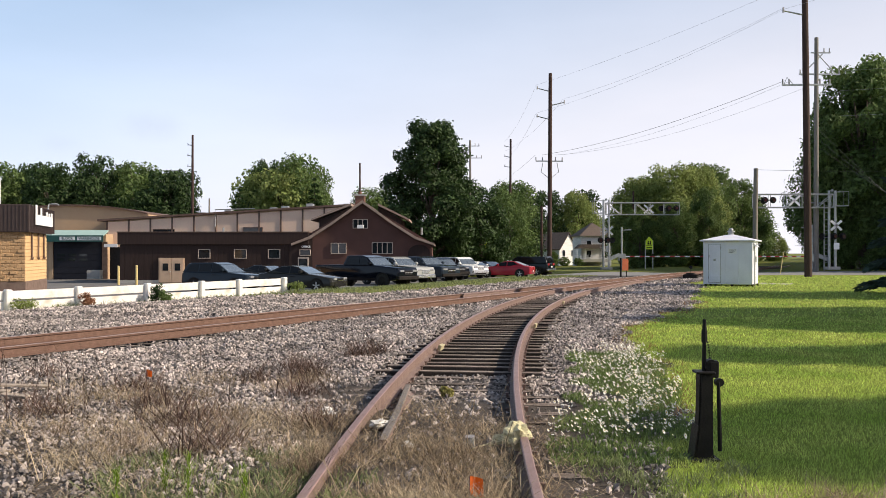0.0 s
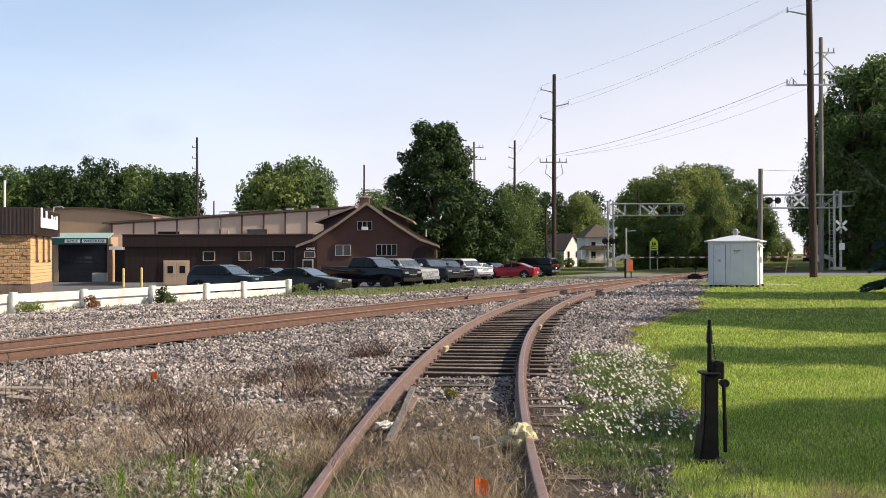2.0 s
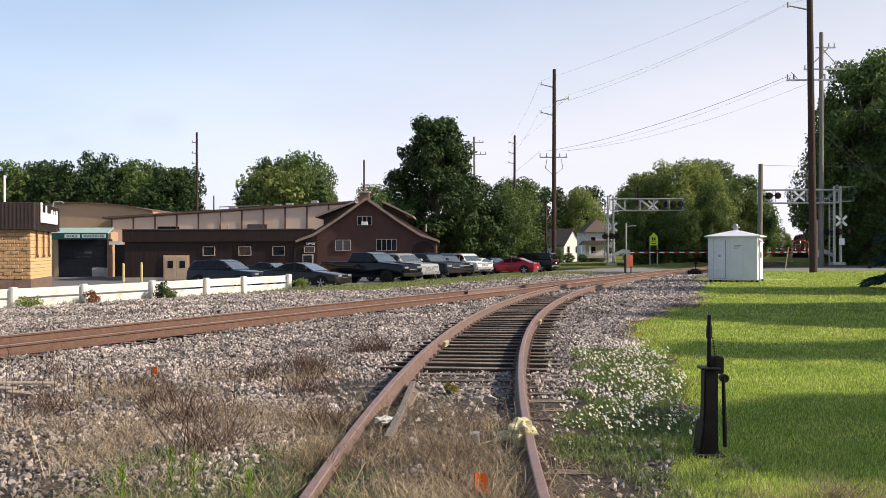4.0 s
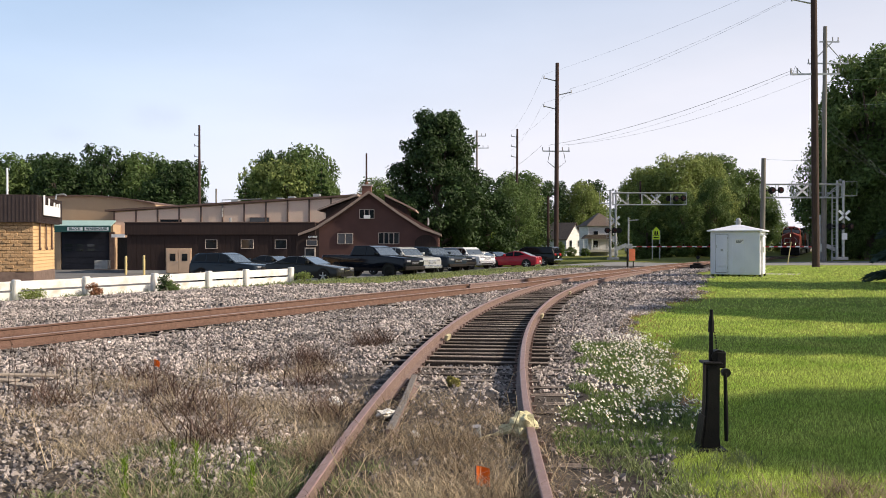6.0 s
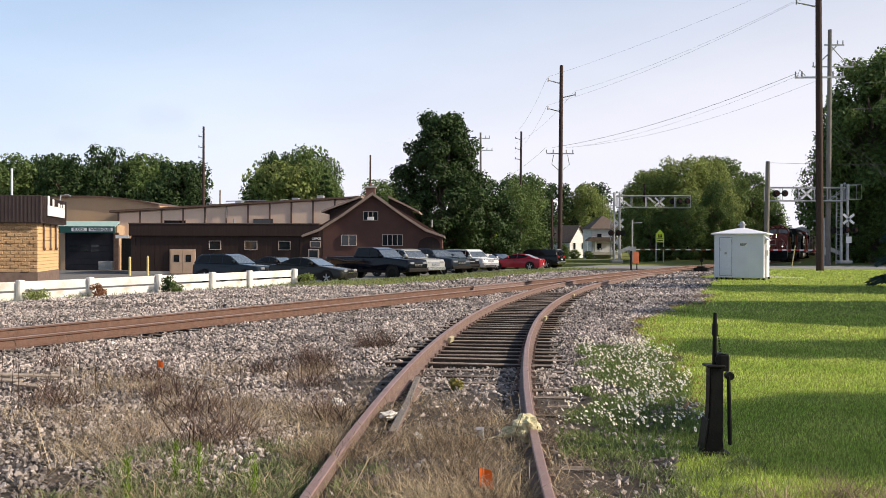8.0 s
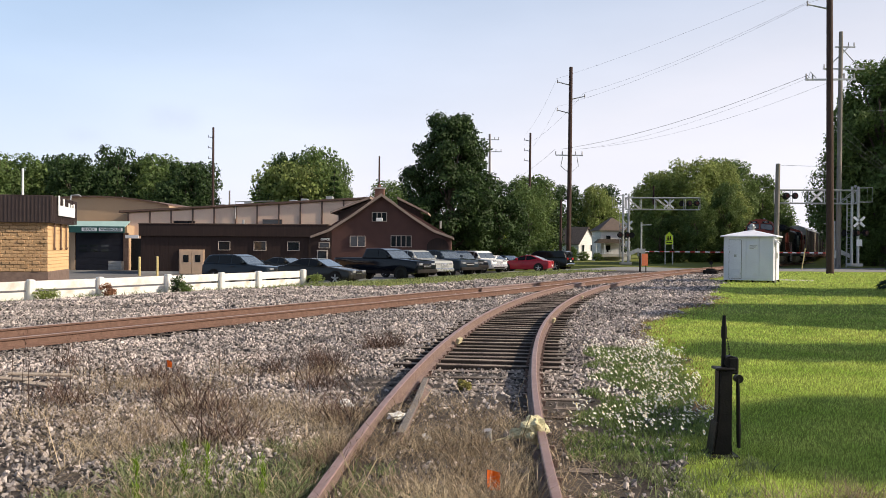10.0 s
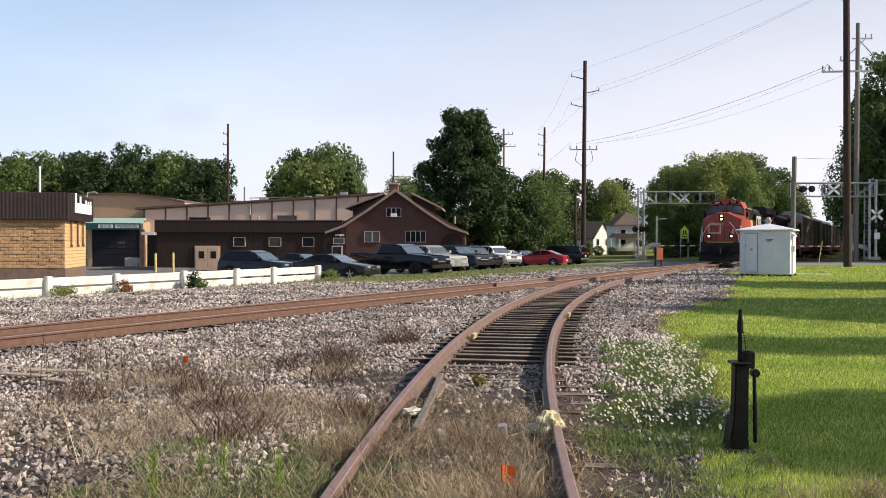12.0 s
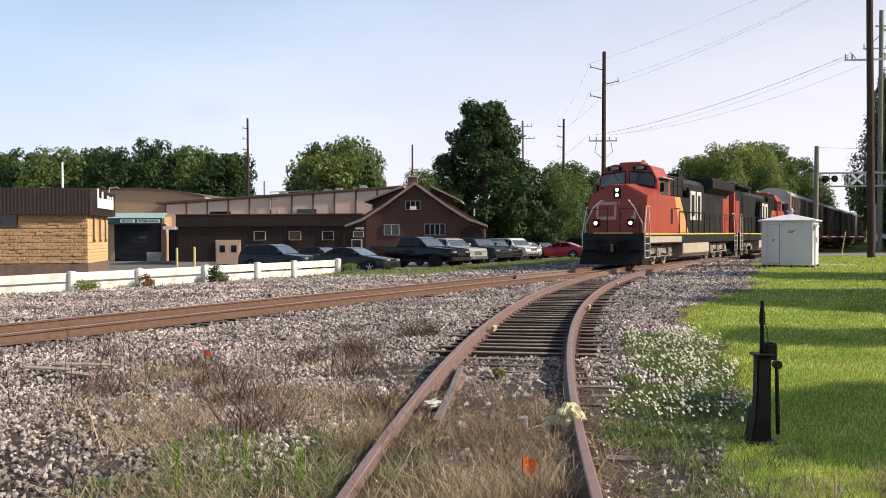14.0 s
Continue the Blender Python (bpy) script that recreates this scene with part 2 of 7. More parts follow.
def box(bm, x0, x1, y0, y1, z0, z1, bev=0.0, m=None):
    r = bmesh.ops.create_cube(bm, size=1)
    vs = r["verts"]
    for v in vs:
        v.co = Vector(((x0 + x1) / 2 + v.co.x * (x1 - x0), (y0 + y1) / 2 + v.co.y * (y1 - y0), (z0 + z1) / 2 + v.co.z * (z1 - z0)))
    if bev:
        es = list({e for v in vs for e in v.link_edges})
        vs = bmesh.ops.bevel(bm, geom=es, offset=bev, segments=1, affect="EDGES")["verts"] if bev else vs
    if m is not None:
        bmesh.ops.transform(bm, matrix=m, verts=list(vs))
    return bm


def rod(bm, a, b, r0, r1=None, n=8):
    """A round bar from a to b."""
    a, b = Vector(a), Vector(b)
    r1 = r0 if r1 is None else r1
    length = (b - a).length
    m = Matrix.Translation((a + b) / 2) @ (b - a).to_track_quat("Z", "Y").to_matrix().to_4x4()
    bmesh.ops.create_cone(bm, cap_ends=True, segments=n, radius1=r0, radius2=r1, depth=length, matrix=m)
    return bm


def pipe(bm, pts, r, n=6):
    """One bent tube through the points."""
    pts = [Vector(q) for q in pts]
    rings, fs = [], []
    for i, q in enumerate(pts):
        t = (pts[min(i + 1, len(pts) - 1)] - pts[max(i - 1, 0)]).normalized()
        u = t.cross(Vector((0.13, 0.31, 0.94)) if abs(t.z) < 0.9 else Vector((0.94, 0.31, 0.13))).normalized()
        v = t.cross(u)
        rings.append([bm.verts.new(q + (u * math.cos(a) + v * math.sin(a)) * r) for a in [2 * math.pi * k / n for k in range(n)]])
    for a, b in zip(rings, rings[1:]):
        for k in range(n):
            fs.append(bm.faces.new((a[k], a[(k + 1) % n], b[(k + 1) % n], b[k])))
    fs += [bm.faces.new(rings[0]), bm.faces.new(rings[-1][::-1])]
    bmesh.ops.recalc_face_normals(bm, faces=fs)
    return bm


def prism(bm, poly, axis, lo, hi, bev=0.0):
    """A flat outline, pushed along an axis. axis 'y': outline in x, z; 'x': in y, z; 'z': in x, y."""
    def at(p, h):
        return {"y": (p[0], h, p[1]), "x": (h, p[0], p[1]), "z": (p[0], p[1], h)}[axis]
    a = [bm.verts.new(at(p, lo)) for p in poly]
    b = [bm.verts.new(at(p, hi)) for p in poly]
    fs = [bm.faces.new(a), bm.faces.new(b[::-1])]
    k = len(poly)
    for i in range(k):
        fs.append(bm.faces.new((a[i], b[i], b[(i + 1) % k], a[(i + 1) % k])))
    bmesh.ops.recalc_face_normals(bm, faces=fs)
    if bev:
        bmesh.ops.bevel(bm, geom=[e for e in fs[0].edges] + [e for e in fs[1].edges], offset=bev, segments=2, affect="EDGES")
    return bm


def ball(bm, c, r, sub=2):
    bmesh.ops.create_icosphere(bm, subdivisions=sub, radius=r, matrix=Matrix.Translation(c))
    return bm


def words(name, text, size, material, parent, m, bold=0.0):
    """Raised lettering, centred, in its parent's space."""
    cu = bpy.data.curves.new(name, "FONT")
    cu.body, cu.size, cu.align_x, cu.align_y, cu.extrude, cu.offset = text, size, "CENTER", "CENTER", 0.004, bold
    tmp = bpy.data.objects.new("tmp", cu)
    scene.collection.objects.link(tmp)
    me = bpy.data.meshes.new_from_object(tmp.evaluated_get(bpy.context.evaluated_depsgraph_get()))
    bpy.data.objects.remove(tmp)
    me.materials.clear()
    me.materials.append(material)
    ob = new(name, me)
    ob.parent, ob.matrix_basis = parent, m
    return ob


# ---------------------------------------------------------------- the lie of the land
def main_x(y):
    """The main track's middle; it runs straight, with a faint bend beyond the switch."""
    u, v = y - 44.0, y - 75.0
    return 0.5 * y - 15.4 - 0.009 * (u + math.sqrt(u * u + 64.0)) - 0.0035 * (v + math.sqrt(v * v + 64.0))


TRACK = Vector((0.4472, 0.8944, 0))
TRACK_DEG = 63.435  # of its direction, from +x


def side_x(y):
    """The siding's middle; it curves in to join the main track at y = 53."""
    return -0.21503 - 0.0081616 * y + 0.00342033 * y ** 2 + 3.27782e-5 * y ** 3 - 3.05316e-7 * y ** 4


def smooth(a, b, v):
    t = min(1.0, max(0.0, (v - a) / (b - a)))
    return t * t * (3 - 2 * t)


def track_drop(y):
    """The main track falls a little beyond the road."""
    return 0.62 * smooth(62, 150, y)


def left_of_main(x, y):
    return (main_x(y) - x) * 0.8944


def lawn_edge(y):
    """Where the ballast gives way to grass, on the siding's outer side."""
    return float(np.interp(y, (5.5, 8.2, 10.8, 14.0, 17.9, 21.4, 24.0, 28.6, 37.8, 47.7), (1.75, 2.2, 2.8, 3.3, 3.75, 4.6, 5.8, 8.0, 10.9, 14.0)))


def ground_z(x, y):
    d = left_of_main(x, y)
    z = -0.48 * smooth(8, 18, d) - 0.37 * smooth(17, 44, d)
    if abs(x - side_x(min(y, 50))) < 1.12 and 12.7 < y < 33:
        z -= 0.10  # open cribs between the ties
    if y < 11.5:  # soil and litter have buried the near end of the siding
        u = x - side_x(y)
        z += 0.105 * (1 - smooth(8.6, 11.3, y)) * (1 - smooth(0.42, 0.66, u)) * smooth(-4.0, -1.6, u)
    z -= track_drop(y) * (1 - smooth(4, 9, abs(d)))
    return z + 0.04 * smooth(20, 42, y) * smooth(1.5, 5, -d)


def zone(x, y):
    """0 ballast, 1 lawn, 2 verge, 3 asphalt, 4 road, 5 bare soil"""
    d = left_of_main(x, y)
    if 69.5 < y < 84 + 0.05 * (x - 20) and x > 3:
        return 4
    if y > 84 and x > -2:
        return 0 if abs(d) < 2.6 else 2
    if d > 13.6 + (2.0 if y < 40 else 0) and y > 30:
        return 3 if y < 135 and x < 12 else 2
    wob = 0.6 * noise.noise((x * 0.6, y * 0.6, 0))
    if d > 12.6 - 6.3 * smooth(35, 40, y) + wob:
        return 2
    if y < 9.6 + 2 * wob and abs(x - side_x(y) - 0.1) < 1.45 + wob:
        return 5
    if y < 12 and noise.noise((x * 0.45, y * 0.45, 9)) > 0.22 and x < lawn_edge(y) - 0.3:
        return 5
    if d > -4 and y > 50:
        return 0 if d > -3.6 else 2
    if x > lawn_edge(y) + wob * 0.8 + 0.5 * noise.noise((x * 0.25, y * 0.3, 21)):
        return 1
    return 0


def ground():
    xs = list(np.arange(-26, 30.01, 0.28))
    ys = list(np.arange(2, 60.01, 0.28))
    xs = [-3000, -1200, -500, -250, -150, -100, -70, -50, -40, -32] + xs + [33, 37, 42, 50, 60, 80, 110, 160, 260, 600, 1300, 3000]
    ys = [-300, -100, -40, -15, -5, 0, 1] + ys + list(np.arange(61, 100, 1.0)) + [103, 108, 115, 125, 135, 150, 180, 230, 300, 450, 800, 1500, 4000]
    xs, ys = np.array(xs), np.array(ys)
    jit = lambda x, y, s: 0.16 * noise.noise((x * 2.7, y * 2.7, s)) if abs(x - 2) < 28 and 1.5 < y < 60 else 0.0
    verts = [(x + jit(x, y, 31), y + jit(x, y, 57), ground_z(x, y) - 0.04 + 0.035 * noise.noise((x * 0.8, y * 0.8, 3))) for y in ys for x in xs]
    w = len(xs)
    faces = [(j * w + i, j * w + i + 1, (j + 1) * w + i + 1, (j + 1) * w + i) for j in range(len(ys) - 1) for i in range(w - 1)]
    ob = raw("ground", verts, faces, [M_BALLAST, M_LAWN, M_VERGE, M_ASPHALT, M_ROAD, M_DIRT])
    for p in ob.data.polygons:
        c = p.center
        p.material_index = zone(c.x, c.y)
    ob.data.shade_smooth()
    tagged(ob, "level ground of ballast, mown lawn, asphalt and road", "ground", kind="structure")


ground()


# ---------------------------------------------------------------- track
def rail_profile(h=0.18):
    return [(-0.076, 0), (0.076, 0), (0.076, 0.018), (0.012, 0.034), (0.010, h - 0.05), (0.036, h - 0.036), (0.036, h - 0.006), (0.028, h),
            (-0.028, h), (-0.036, h - 0.006), (-0.036, h - 0.036), (-0.010, h - 0.05), (-0.012, 0.034), (-0.076, 0.018)]


def sweep(points, profile, mats_of=None):
    """A profile along a path on the ground; returns a bmesh."""
    bm = B()
    rings = []
    for i, p in enumerate(points):
        a, b = Vector(points[max(0, i - 1)]), Vector(points[min(len(points) - 1, i + 1)])
        t = (b - a).normalized()
        side = Vector((t.y, -t.x, 0)).normalized()
        rings.append([bm.verts.new(Vector(p) + side * u + Vector((0, 0, v))) for u, v in profile])
    k = len(profile)
    for r, s in zip(rings, rings[1:]):
        for i in range(k):
            f = bm.faces.new((r[i], r[(i + 1) % k], s[(i + 1) % k], s[i]))
            if mats_of:
                f.material_index = mats_of(i)
    bm.faces.new(rings[0])
    bm.faces.new(rings[-1][::-1])
    bmesh.ops.recalc_face_normals(bm, faces=bm.faces[:])
    return bm


def offset_path(fx, y0, y1, off, step=0.5):
    pts = []
    for y in np.arange(y0, y1 + 0.001, step):
        g = (fx(y + 0.01) - fx(y - 0.01)) / 0.02
        k = 1 / math.hypot(1, g)
        pts.append((fx(y) + off * k, y - off * g * k, -track_drop(y) if fx is main_x else 0.0))
    return pts


def rail(name, fx, y0, y1, off, mats, label, step=0.5):
    ob = part(name, sweep(offset_path(fx, y0, y1, off, step), rail_profile(), lambda i: 1 if i in (6, 7, 8) else 0), mats)
    return tagged(ob, label, "rail", kind="structure")


G2 = 0.7525
rail("main_rail", main_x, -14, 420, G2, [M_RAIL, M_RAILTOP], "rusty brown steel rail of the main track on ballast", 4.0)
rail("main_rail", main_x, -14, 420, -G2, [M_RAIL, M_RAILTOP], "rusty brown steel rail of the main track on ballast", 4.0)
rail("siding_rail", side_x, 2.6, 52.5, G2, [M_RUST, M_RUSTTOP], "dull rusty rail of the curved siding")
rail("siding_rail", side_x, 2.6, 46.5, -G2, [M_RUST, M_RUSTTOP], "dull rusty rail of the curved siding")


def ties():
    rng = random.Random(4)
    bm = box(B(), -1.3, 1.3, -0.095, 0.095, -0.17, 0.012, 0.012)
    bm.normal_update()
    # sunlit tone on upward faces, shade tone on all others
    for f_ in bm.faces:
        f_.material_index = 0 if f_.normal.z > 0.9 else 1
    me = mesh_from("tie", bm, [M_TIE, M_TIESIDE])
    plates = []
    bm = box(B(), -0.09, 0.09, -0.085, 0.085, 0.0, 0.022, 0.004)
    for sx, sy in ((-0.105, -0.05), (0.105, 0.05)):
        box(bm, sx - 0.014, sx + 0.014, sy - 0.014, sy + 0.014, 0.0, 0.05)
        box(bm, sx - 0.022, sx + 0.022, sy - 0.02, sy + 0.02, 0.05, 0.062)
    plate = mesh_from("tie_plate", bm, M_RUST)
    for name, fx, y0, y1, gap, label in (("siding_ties", side_x, 4.6, 50, 0.53, "weathered dark wooden ties under the siding"),
                                  ("main_ties", main_x, -6, 84, 0.53, "weathered wooden ties under the main track")):
        root = thing(name, label, "railway ties", kind="structure")
        s, y = 0, y0
        while y < y1:
            g = (fx(y + 0.01) - fx(y - 0.01)) / 0.02
            bury = 0.0
            if name == "siding_ties":
                bury = 0.012 if y > 12.6 else (0.04 if y > 9 else 0.062)
            else:
                bury = 0.03 + track_drop(y)
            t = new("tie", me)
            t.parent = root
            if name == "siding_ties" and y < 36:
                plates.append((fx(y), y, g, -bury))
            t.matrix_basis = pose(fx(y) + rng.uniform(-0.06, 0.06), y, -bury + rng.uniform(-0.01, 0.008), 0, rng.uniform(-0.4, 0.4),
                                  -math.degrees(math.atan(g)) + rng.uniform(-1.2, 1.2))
            y += gap / math.hypot(1, g) * rng.uniform(0.94, 1.06)
        for x, yy, g, z in plates:
            k = 1 / math.hypot(1, g)
            for off in (-G2, G2):
                q = new("tie_plate", plate)
                q.parent = root
                q.matrix_basis = pose(x + off * k, yy - off * g * k, z + 0.012, 0, 0, -math.degrees(math.atan(g)))
        plates = []


ties()


# ---------------------------------------------------------------- buildings
M_BROWN = mat("dark_brown_siding", (0.046, 0.030, 0.026), (0.034, 0.023, 0.021), rough=0.85, spec=0.2, scale=1.2, bscale=30, bump=0.3, stretch=(6, 6, 0.5))
M_GABLE = mat("red_brown_brick_paint", (0.105, 0.051, 0.042), (0.086, 0.042, 0.035), rough=0.85, scale=1.2, bscale=50, bump=0.4)
M_TAN = mat("tan_metal_panel", (0.78, 0.58, 0.44), (0.71, 0.52, 0.40), rough=0.6, scale=0.7, bscale=20, bump=0.1, rnd=0.05)
M_TANDARK = mat("tan_stucco", (0.46, 0.33, 0.21), (0.41, 0.29, 0.19), rough=0.9, scale=0.6, bscale=20, bump=0.2)
M_TRIM = mat("brown_trim", (0.16, 0.10, 0.075), rough=0.7, scale=3, bscale=30)
M_SHINGLE = mat("brown_shingle", (0.10, 0.075, 0.062), (0.15, 0.115, 0.095), rough=0.95, scale=4, bscale=30, bump=0.8)
M_BARGE = mat("light_barge_board", (0.36, 0.27, 0.22), (0.28, 0.21, 0.17), rough=0.8, scale=3, bscale=30)
M_BEIGE = mat("beige_door_paint", (0.62, 0.44, 0.30), (0.55, 0.39, 0.27), rough=0.7, scale=2, bscale=30, bump=0.1)
M_WINTRIM = mat("pale_window_trim", (0.50, 0.42, 0.36), (0.42, 0.35, 0.30), rough=0.7, bump=0.1)
M_BLOCK = mat("tan_split_block", (0.50, 0.325, 0.175), (0.42, 0.27, 0.145), rough=0.95, scale=4, bscale=45, bump=1.0, rnd=0.12)
M_BLOCKSMOOTH = mat("tan_clapboard", (0.62, 0.41, 0.21), (0.56, 0.37, 0.19), rough=0.9, scale=2, bscale=40, bump=0.3)
M_FASCIA = mat("dark_fascia_metal", (0.040, 0.027, 0.026), (0.052, 0.036, 0.034), rough=0.6, scale=2, bscale=20, bump=0.1)
M_TEAL = mat("teal_awning", (0.36, 0.50, 0.47), (0.30, 0.44, 0.41), rough=0.6, scale=2, bscale=30, bump=0.1)
M_GREEN = mat("dark_green_awning", (0.018, 0.085, 0.075), (0.014, 0.07, 0.062), rough=0.6, scale=2, bscale=30, bump=0.1)
M_DARKDOOR = mat("dark_overhead_door", (0.016, 0.017, 0.024), (0.022, 0.023, 0.03), rough=0.7, spec=0.15, scale=2, bscale=20, bump=0.1)
M_BASE = mat("brown_plinth", (0.20, 0.14, 0.115), rough=0.9, scale=3, bscale=30)
M_BRICK = mat("chimney_brick", (0.24, 0.12, 0.085), (0.17, 0.09, 0.07), rough=0.9, scale=6, bscale=40)

GROUND_B = -0.84


def window(parent, name, x0, x1, z0, z1, y, trim, mullions=0, face=-1):
    """A window set in a wall that faces -y: frame, panes, bars."""
    w = thing(name, "", "")
    w.parent = parent
    t = 0.05
    bm = B()
    for a in ((x0 - t, x1 + t, z1, z1 + t), (x0 - t, x1 + t, z0 - t, z0), (x0 - t, x0, z0, z1), (x1, x1 + t, z0, z1)):
        box(bm, a[0], a[1], y - 0.06, y + 0.06, a[2], a[3])
    for i in range(mullions):
        c = x0 + (x1 - x0) * (i + 1) / (mullions + 1)
        box(bm, c - 0.035, c + 0.035, y - 0.055, y + 0.05, z0, z1)
    part("window_frame", bm, trim, w)
    step = (x1 - x0) / (mullions + 1)
    for i in range(mullions + 1):
        part("pane", box(B(), x0 + i * step, x0 + (i + 1) * step, y - 0.012, y + 0.01, z0, z1), M_GLASS, w)
    return w


def plank_wall(parent, x0, x1, z0, z1, y, material, pitch, name="board"):
    """Upright boards with narrow gaps, before a wall."""
    n = max(1, int(round((x1 - x0) / pitch)))
    step = (x1 - x0) / n
    me = mesh_from(name, box(B(), 0, step * 0.94, -0.025, 0.0, 0, z1 - z0, 0.006), material)
    for i in range(n):
        o = new(name, me)
        o.parent = parent
        o.matrix_basis = pose(x0 + i * step, y, z0)


def brown_building():
    b = thing("office_building", "low dark brown wooden office wing with a red-brown gabled house front", "building")
    g = GROUND_B
    y = 77.0
    # low wing
    wing = part("wing_wall", box(B(), -28.0, -11.2, y, y + 9, g - 0.2, 3.45), M_BROWN, b, "dark brown vertical board wall")
    part("wing_fascia", box(B(), -28.15, -11.6, y - 0.22, y, 2.45, 3.5, 0.03), M_BROWN, b)
    part("wing_roof_edge", box(B(), -28.2, -11.6, y - 0.26, y + 9.1, 3.5, 3.58), M_TRIM, b)
    part("foundation", box(B(), -28.05, -24.0, y - 0.05, y + 0.1, g - 0.2, g + 0.22), M_CONC, b)
    plank_wall(b, -28.0, -13.3, g + 0.24, 2.44, y - 0.002, M_BROWN, 0.41)
    for x0, x1 in ((-21.15, -20.2), (-18.05, -17.05), (-15.1, -14.15)):
        window(b, "window", x0, x1, 1.3, 2.0, y - 0.05, M_WINTRIM)
    d = thing("double_door", "", "")
    d.parent = b
    part("door_frame", prism(B(), [(-24.62, g), (-22.38, g), (-22.38, 1.3), (-24.62, 1.3)], "y", y - 0.10, y - 0.03), M_BEIGE, d)
    for x0 in (-24.52, -23.48):
        part("door_leaf", box(B(), x0, x0 + 1.0, y - 0.15, y - 0.10, g + 0.02, 1.2, 0.01), M_BEIGE, d)
        part("pane", box(B(), x0 + 0.28, x0 + 0.76, y - 0.165, y - 0.15, 0.2, 0.82), M_GLASS, d)
    part("knob", ball(B(), (-23.58, y - 0.19, 0.1), 0.05), M_GALV, d)
    # gabled front
    ax, az, ez = -6.95, 6.25, 2.55
    lx, rx = -13.05, -0.75
    part("gable_wall", prism(B(), [(-11.3, g - 0.2), (-0.95, g - 0.2), (-0.95, 2.6), (ax, az - 0.15), (-11.3, 3.55)], "y", y - 0.12, y + 0.15), M_GABLE, b,
         "red-brown painted brick gable")
    part("porch_wall", prism(B(), [(-13.3, g - 0.2), (-11.32, g - 0.2), (-11.32, 3.5), (-12.9, 2.5), (-13.3, 2.4)], "y", y - 0.13, y + 0.1), M_BROWN, b)
    part("house_body", prism(B(), [(-11.2, g - 0.2), (-1.0, g - 0.2), (-1.0, 2.6), (ax, az - 0.2), (-11.2, 3.6)], "y", y + 0.16, y + 12), M_GABLE, b)
    # flared roof slopes
    for name, pts in (("roof_slope", [(ax, az), (-9.6, 4.35), (-11.6, 3.1), (lx, ez), (lx, ez - 0.2), (-11.5, 2.9), (-9.6, 4.12), (ax, az - 0.25)]),
                      ("roof_slope", [(ax, az), (-4.3, 4.35), (-2.3, 3.1), (rx, ez), (rx, ez - 0.2), (-2.4, 2.9), (-4.3, 4.12), (ax, az - 0.25)])):
        part(name, prism(B(), pts, "y", y - 0.55, y + 12.2), M_SHINGLE, b, "brown shingle roof")
        part("barge_board", prism(B(), [(p[0], p[1] + 0.02) for p in pts], "y", y - 0.63, y - 0.552), M_BARGE, b)
    # shed dormers behind the gable
    for s, x_in, x_out in ((1, ax + 1.2, -3.0), (-1, ax - 1.2, -11.7)):
        z_in, z_out = 6.0, 4.75
        part("dormer_roof", prism(B(), [(x_in, z_in + 0.12), (x_out, z_out), (x_out, z_out - 0.16), (x_in, z_in - 0.08)], "y", y + 1.6, y + 9), M_BARGE, b)
        part("dormer_wall", prism(B(), [(x_in, 4.0), (x_out - s * 0.7, 3.3), (x_out - s * 0.7, z_out - 0.02), (x_in, z_in - 0.1)], "y", y + 2.0, y + 8.6), M_BROWN, b)
    ch = part("chimney", box(B(), -8.0, -7.15, y + 4, y + 4.9, 5.2, 6.95, 0.02), M_BRICK, b)
    part("chimney_cap", box(B(), -8.1, -7.05, y + 3.9, y + 5.0, 6.95, 7.08), M_CONC, ch)
    part("flue", rod(B(), (-7.6, y + 4.4, 7.08), (-7.6, y + 4.4, 7.35), 0.16), M_BRICK, ch)
    window(b, "upper_window", -7.75, -6.55, 3.9, 4.6, y - 0.16, M_WINTRIM, 2)
    part("window_unit", box(B(), -7.4, -6.85, y - 0.5, y - 0.17, 3.85, 4.15, 0.02), M_WHITE, b, "white window air conditioner")
    window(b, "window", -9.65, -8.4, 1.7, 2.55, y - 0.16, M_WINTRIM, 1)
    window(b, "window", -6.1, -4.4, 1.7, 2.6, y - 0.16, M_WINTRIM, 3)
    # blind arch
    arch = [(-3.1, g), (-1.05, g)] + [(-2.07 + 0.95 * math.cos(a), 1.7 + 0.75 * math.sin(a)) for a in np.linspace(0, math.pi, 13)]
    part("blind_arch", prism(B(), arch, "y", y - 0.20, y - 0.125), M_BROWN, b)
    ring = [(-2.07 + 1.05 * math.cos(a), 1.7 + 0.95 * math.sin(a)) for a in np.linspace(0, math.pi, 13)] + \
           [(-2.07 + 0.96 * math.cos(a), 1.7 + 0.77 * math.sin(a)) for a in np.linspace(math.pi, 0, 13)]
    part("arch_trim", prism(B(), ring, "y", y - 0.24, y - 0.126), M_GABLE, b)
    # office door and its sign
    od = part("office_door", box(B(), -12.55, -11.6, y - 0.2, y - 0.132, g, 1.35, 0.01), M_WINTRIM, b, "white-framed glass office door")
    part("pane", box(B(), -12.45, -11.72, y - 0.215, y - 0.2, g + 0.2, 1.25), M_GLASS, od)
    window(b, "transom", -12.35, -11.5, 1.55, 1.98, y - 0.17, M_WINTRIM)
    words("sign", "OFFICE", 0.24, M_WHITE, b, pose(-11.85, y - 0.16, 2.26, 90), 0.01)
    part("wall_lamp", ball(B(), (-8.6, y - 0.25, 5.0), 0.11), M_WHITE, b)
    for x in (-2.0, -9.3, -20.5):
        part("roof_vent", rod(B(), (x, y + 6, 3.4), (x, y + 6, 4.1), 0.1), M_GALV, b)


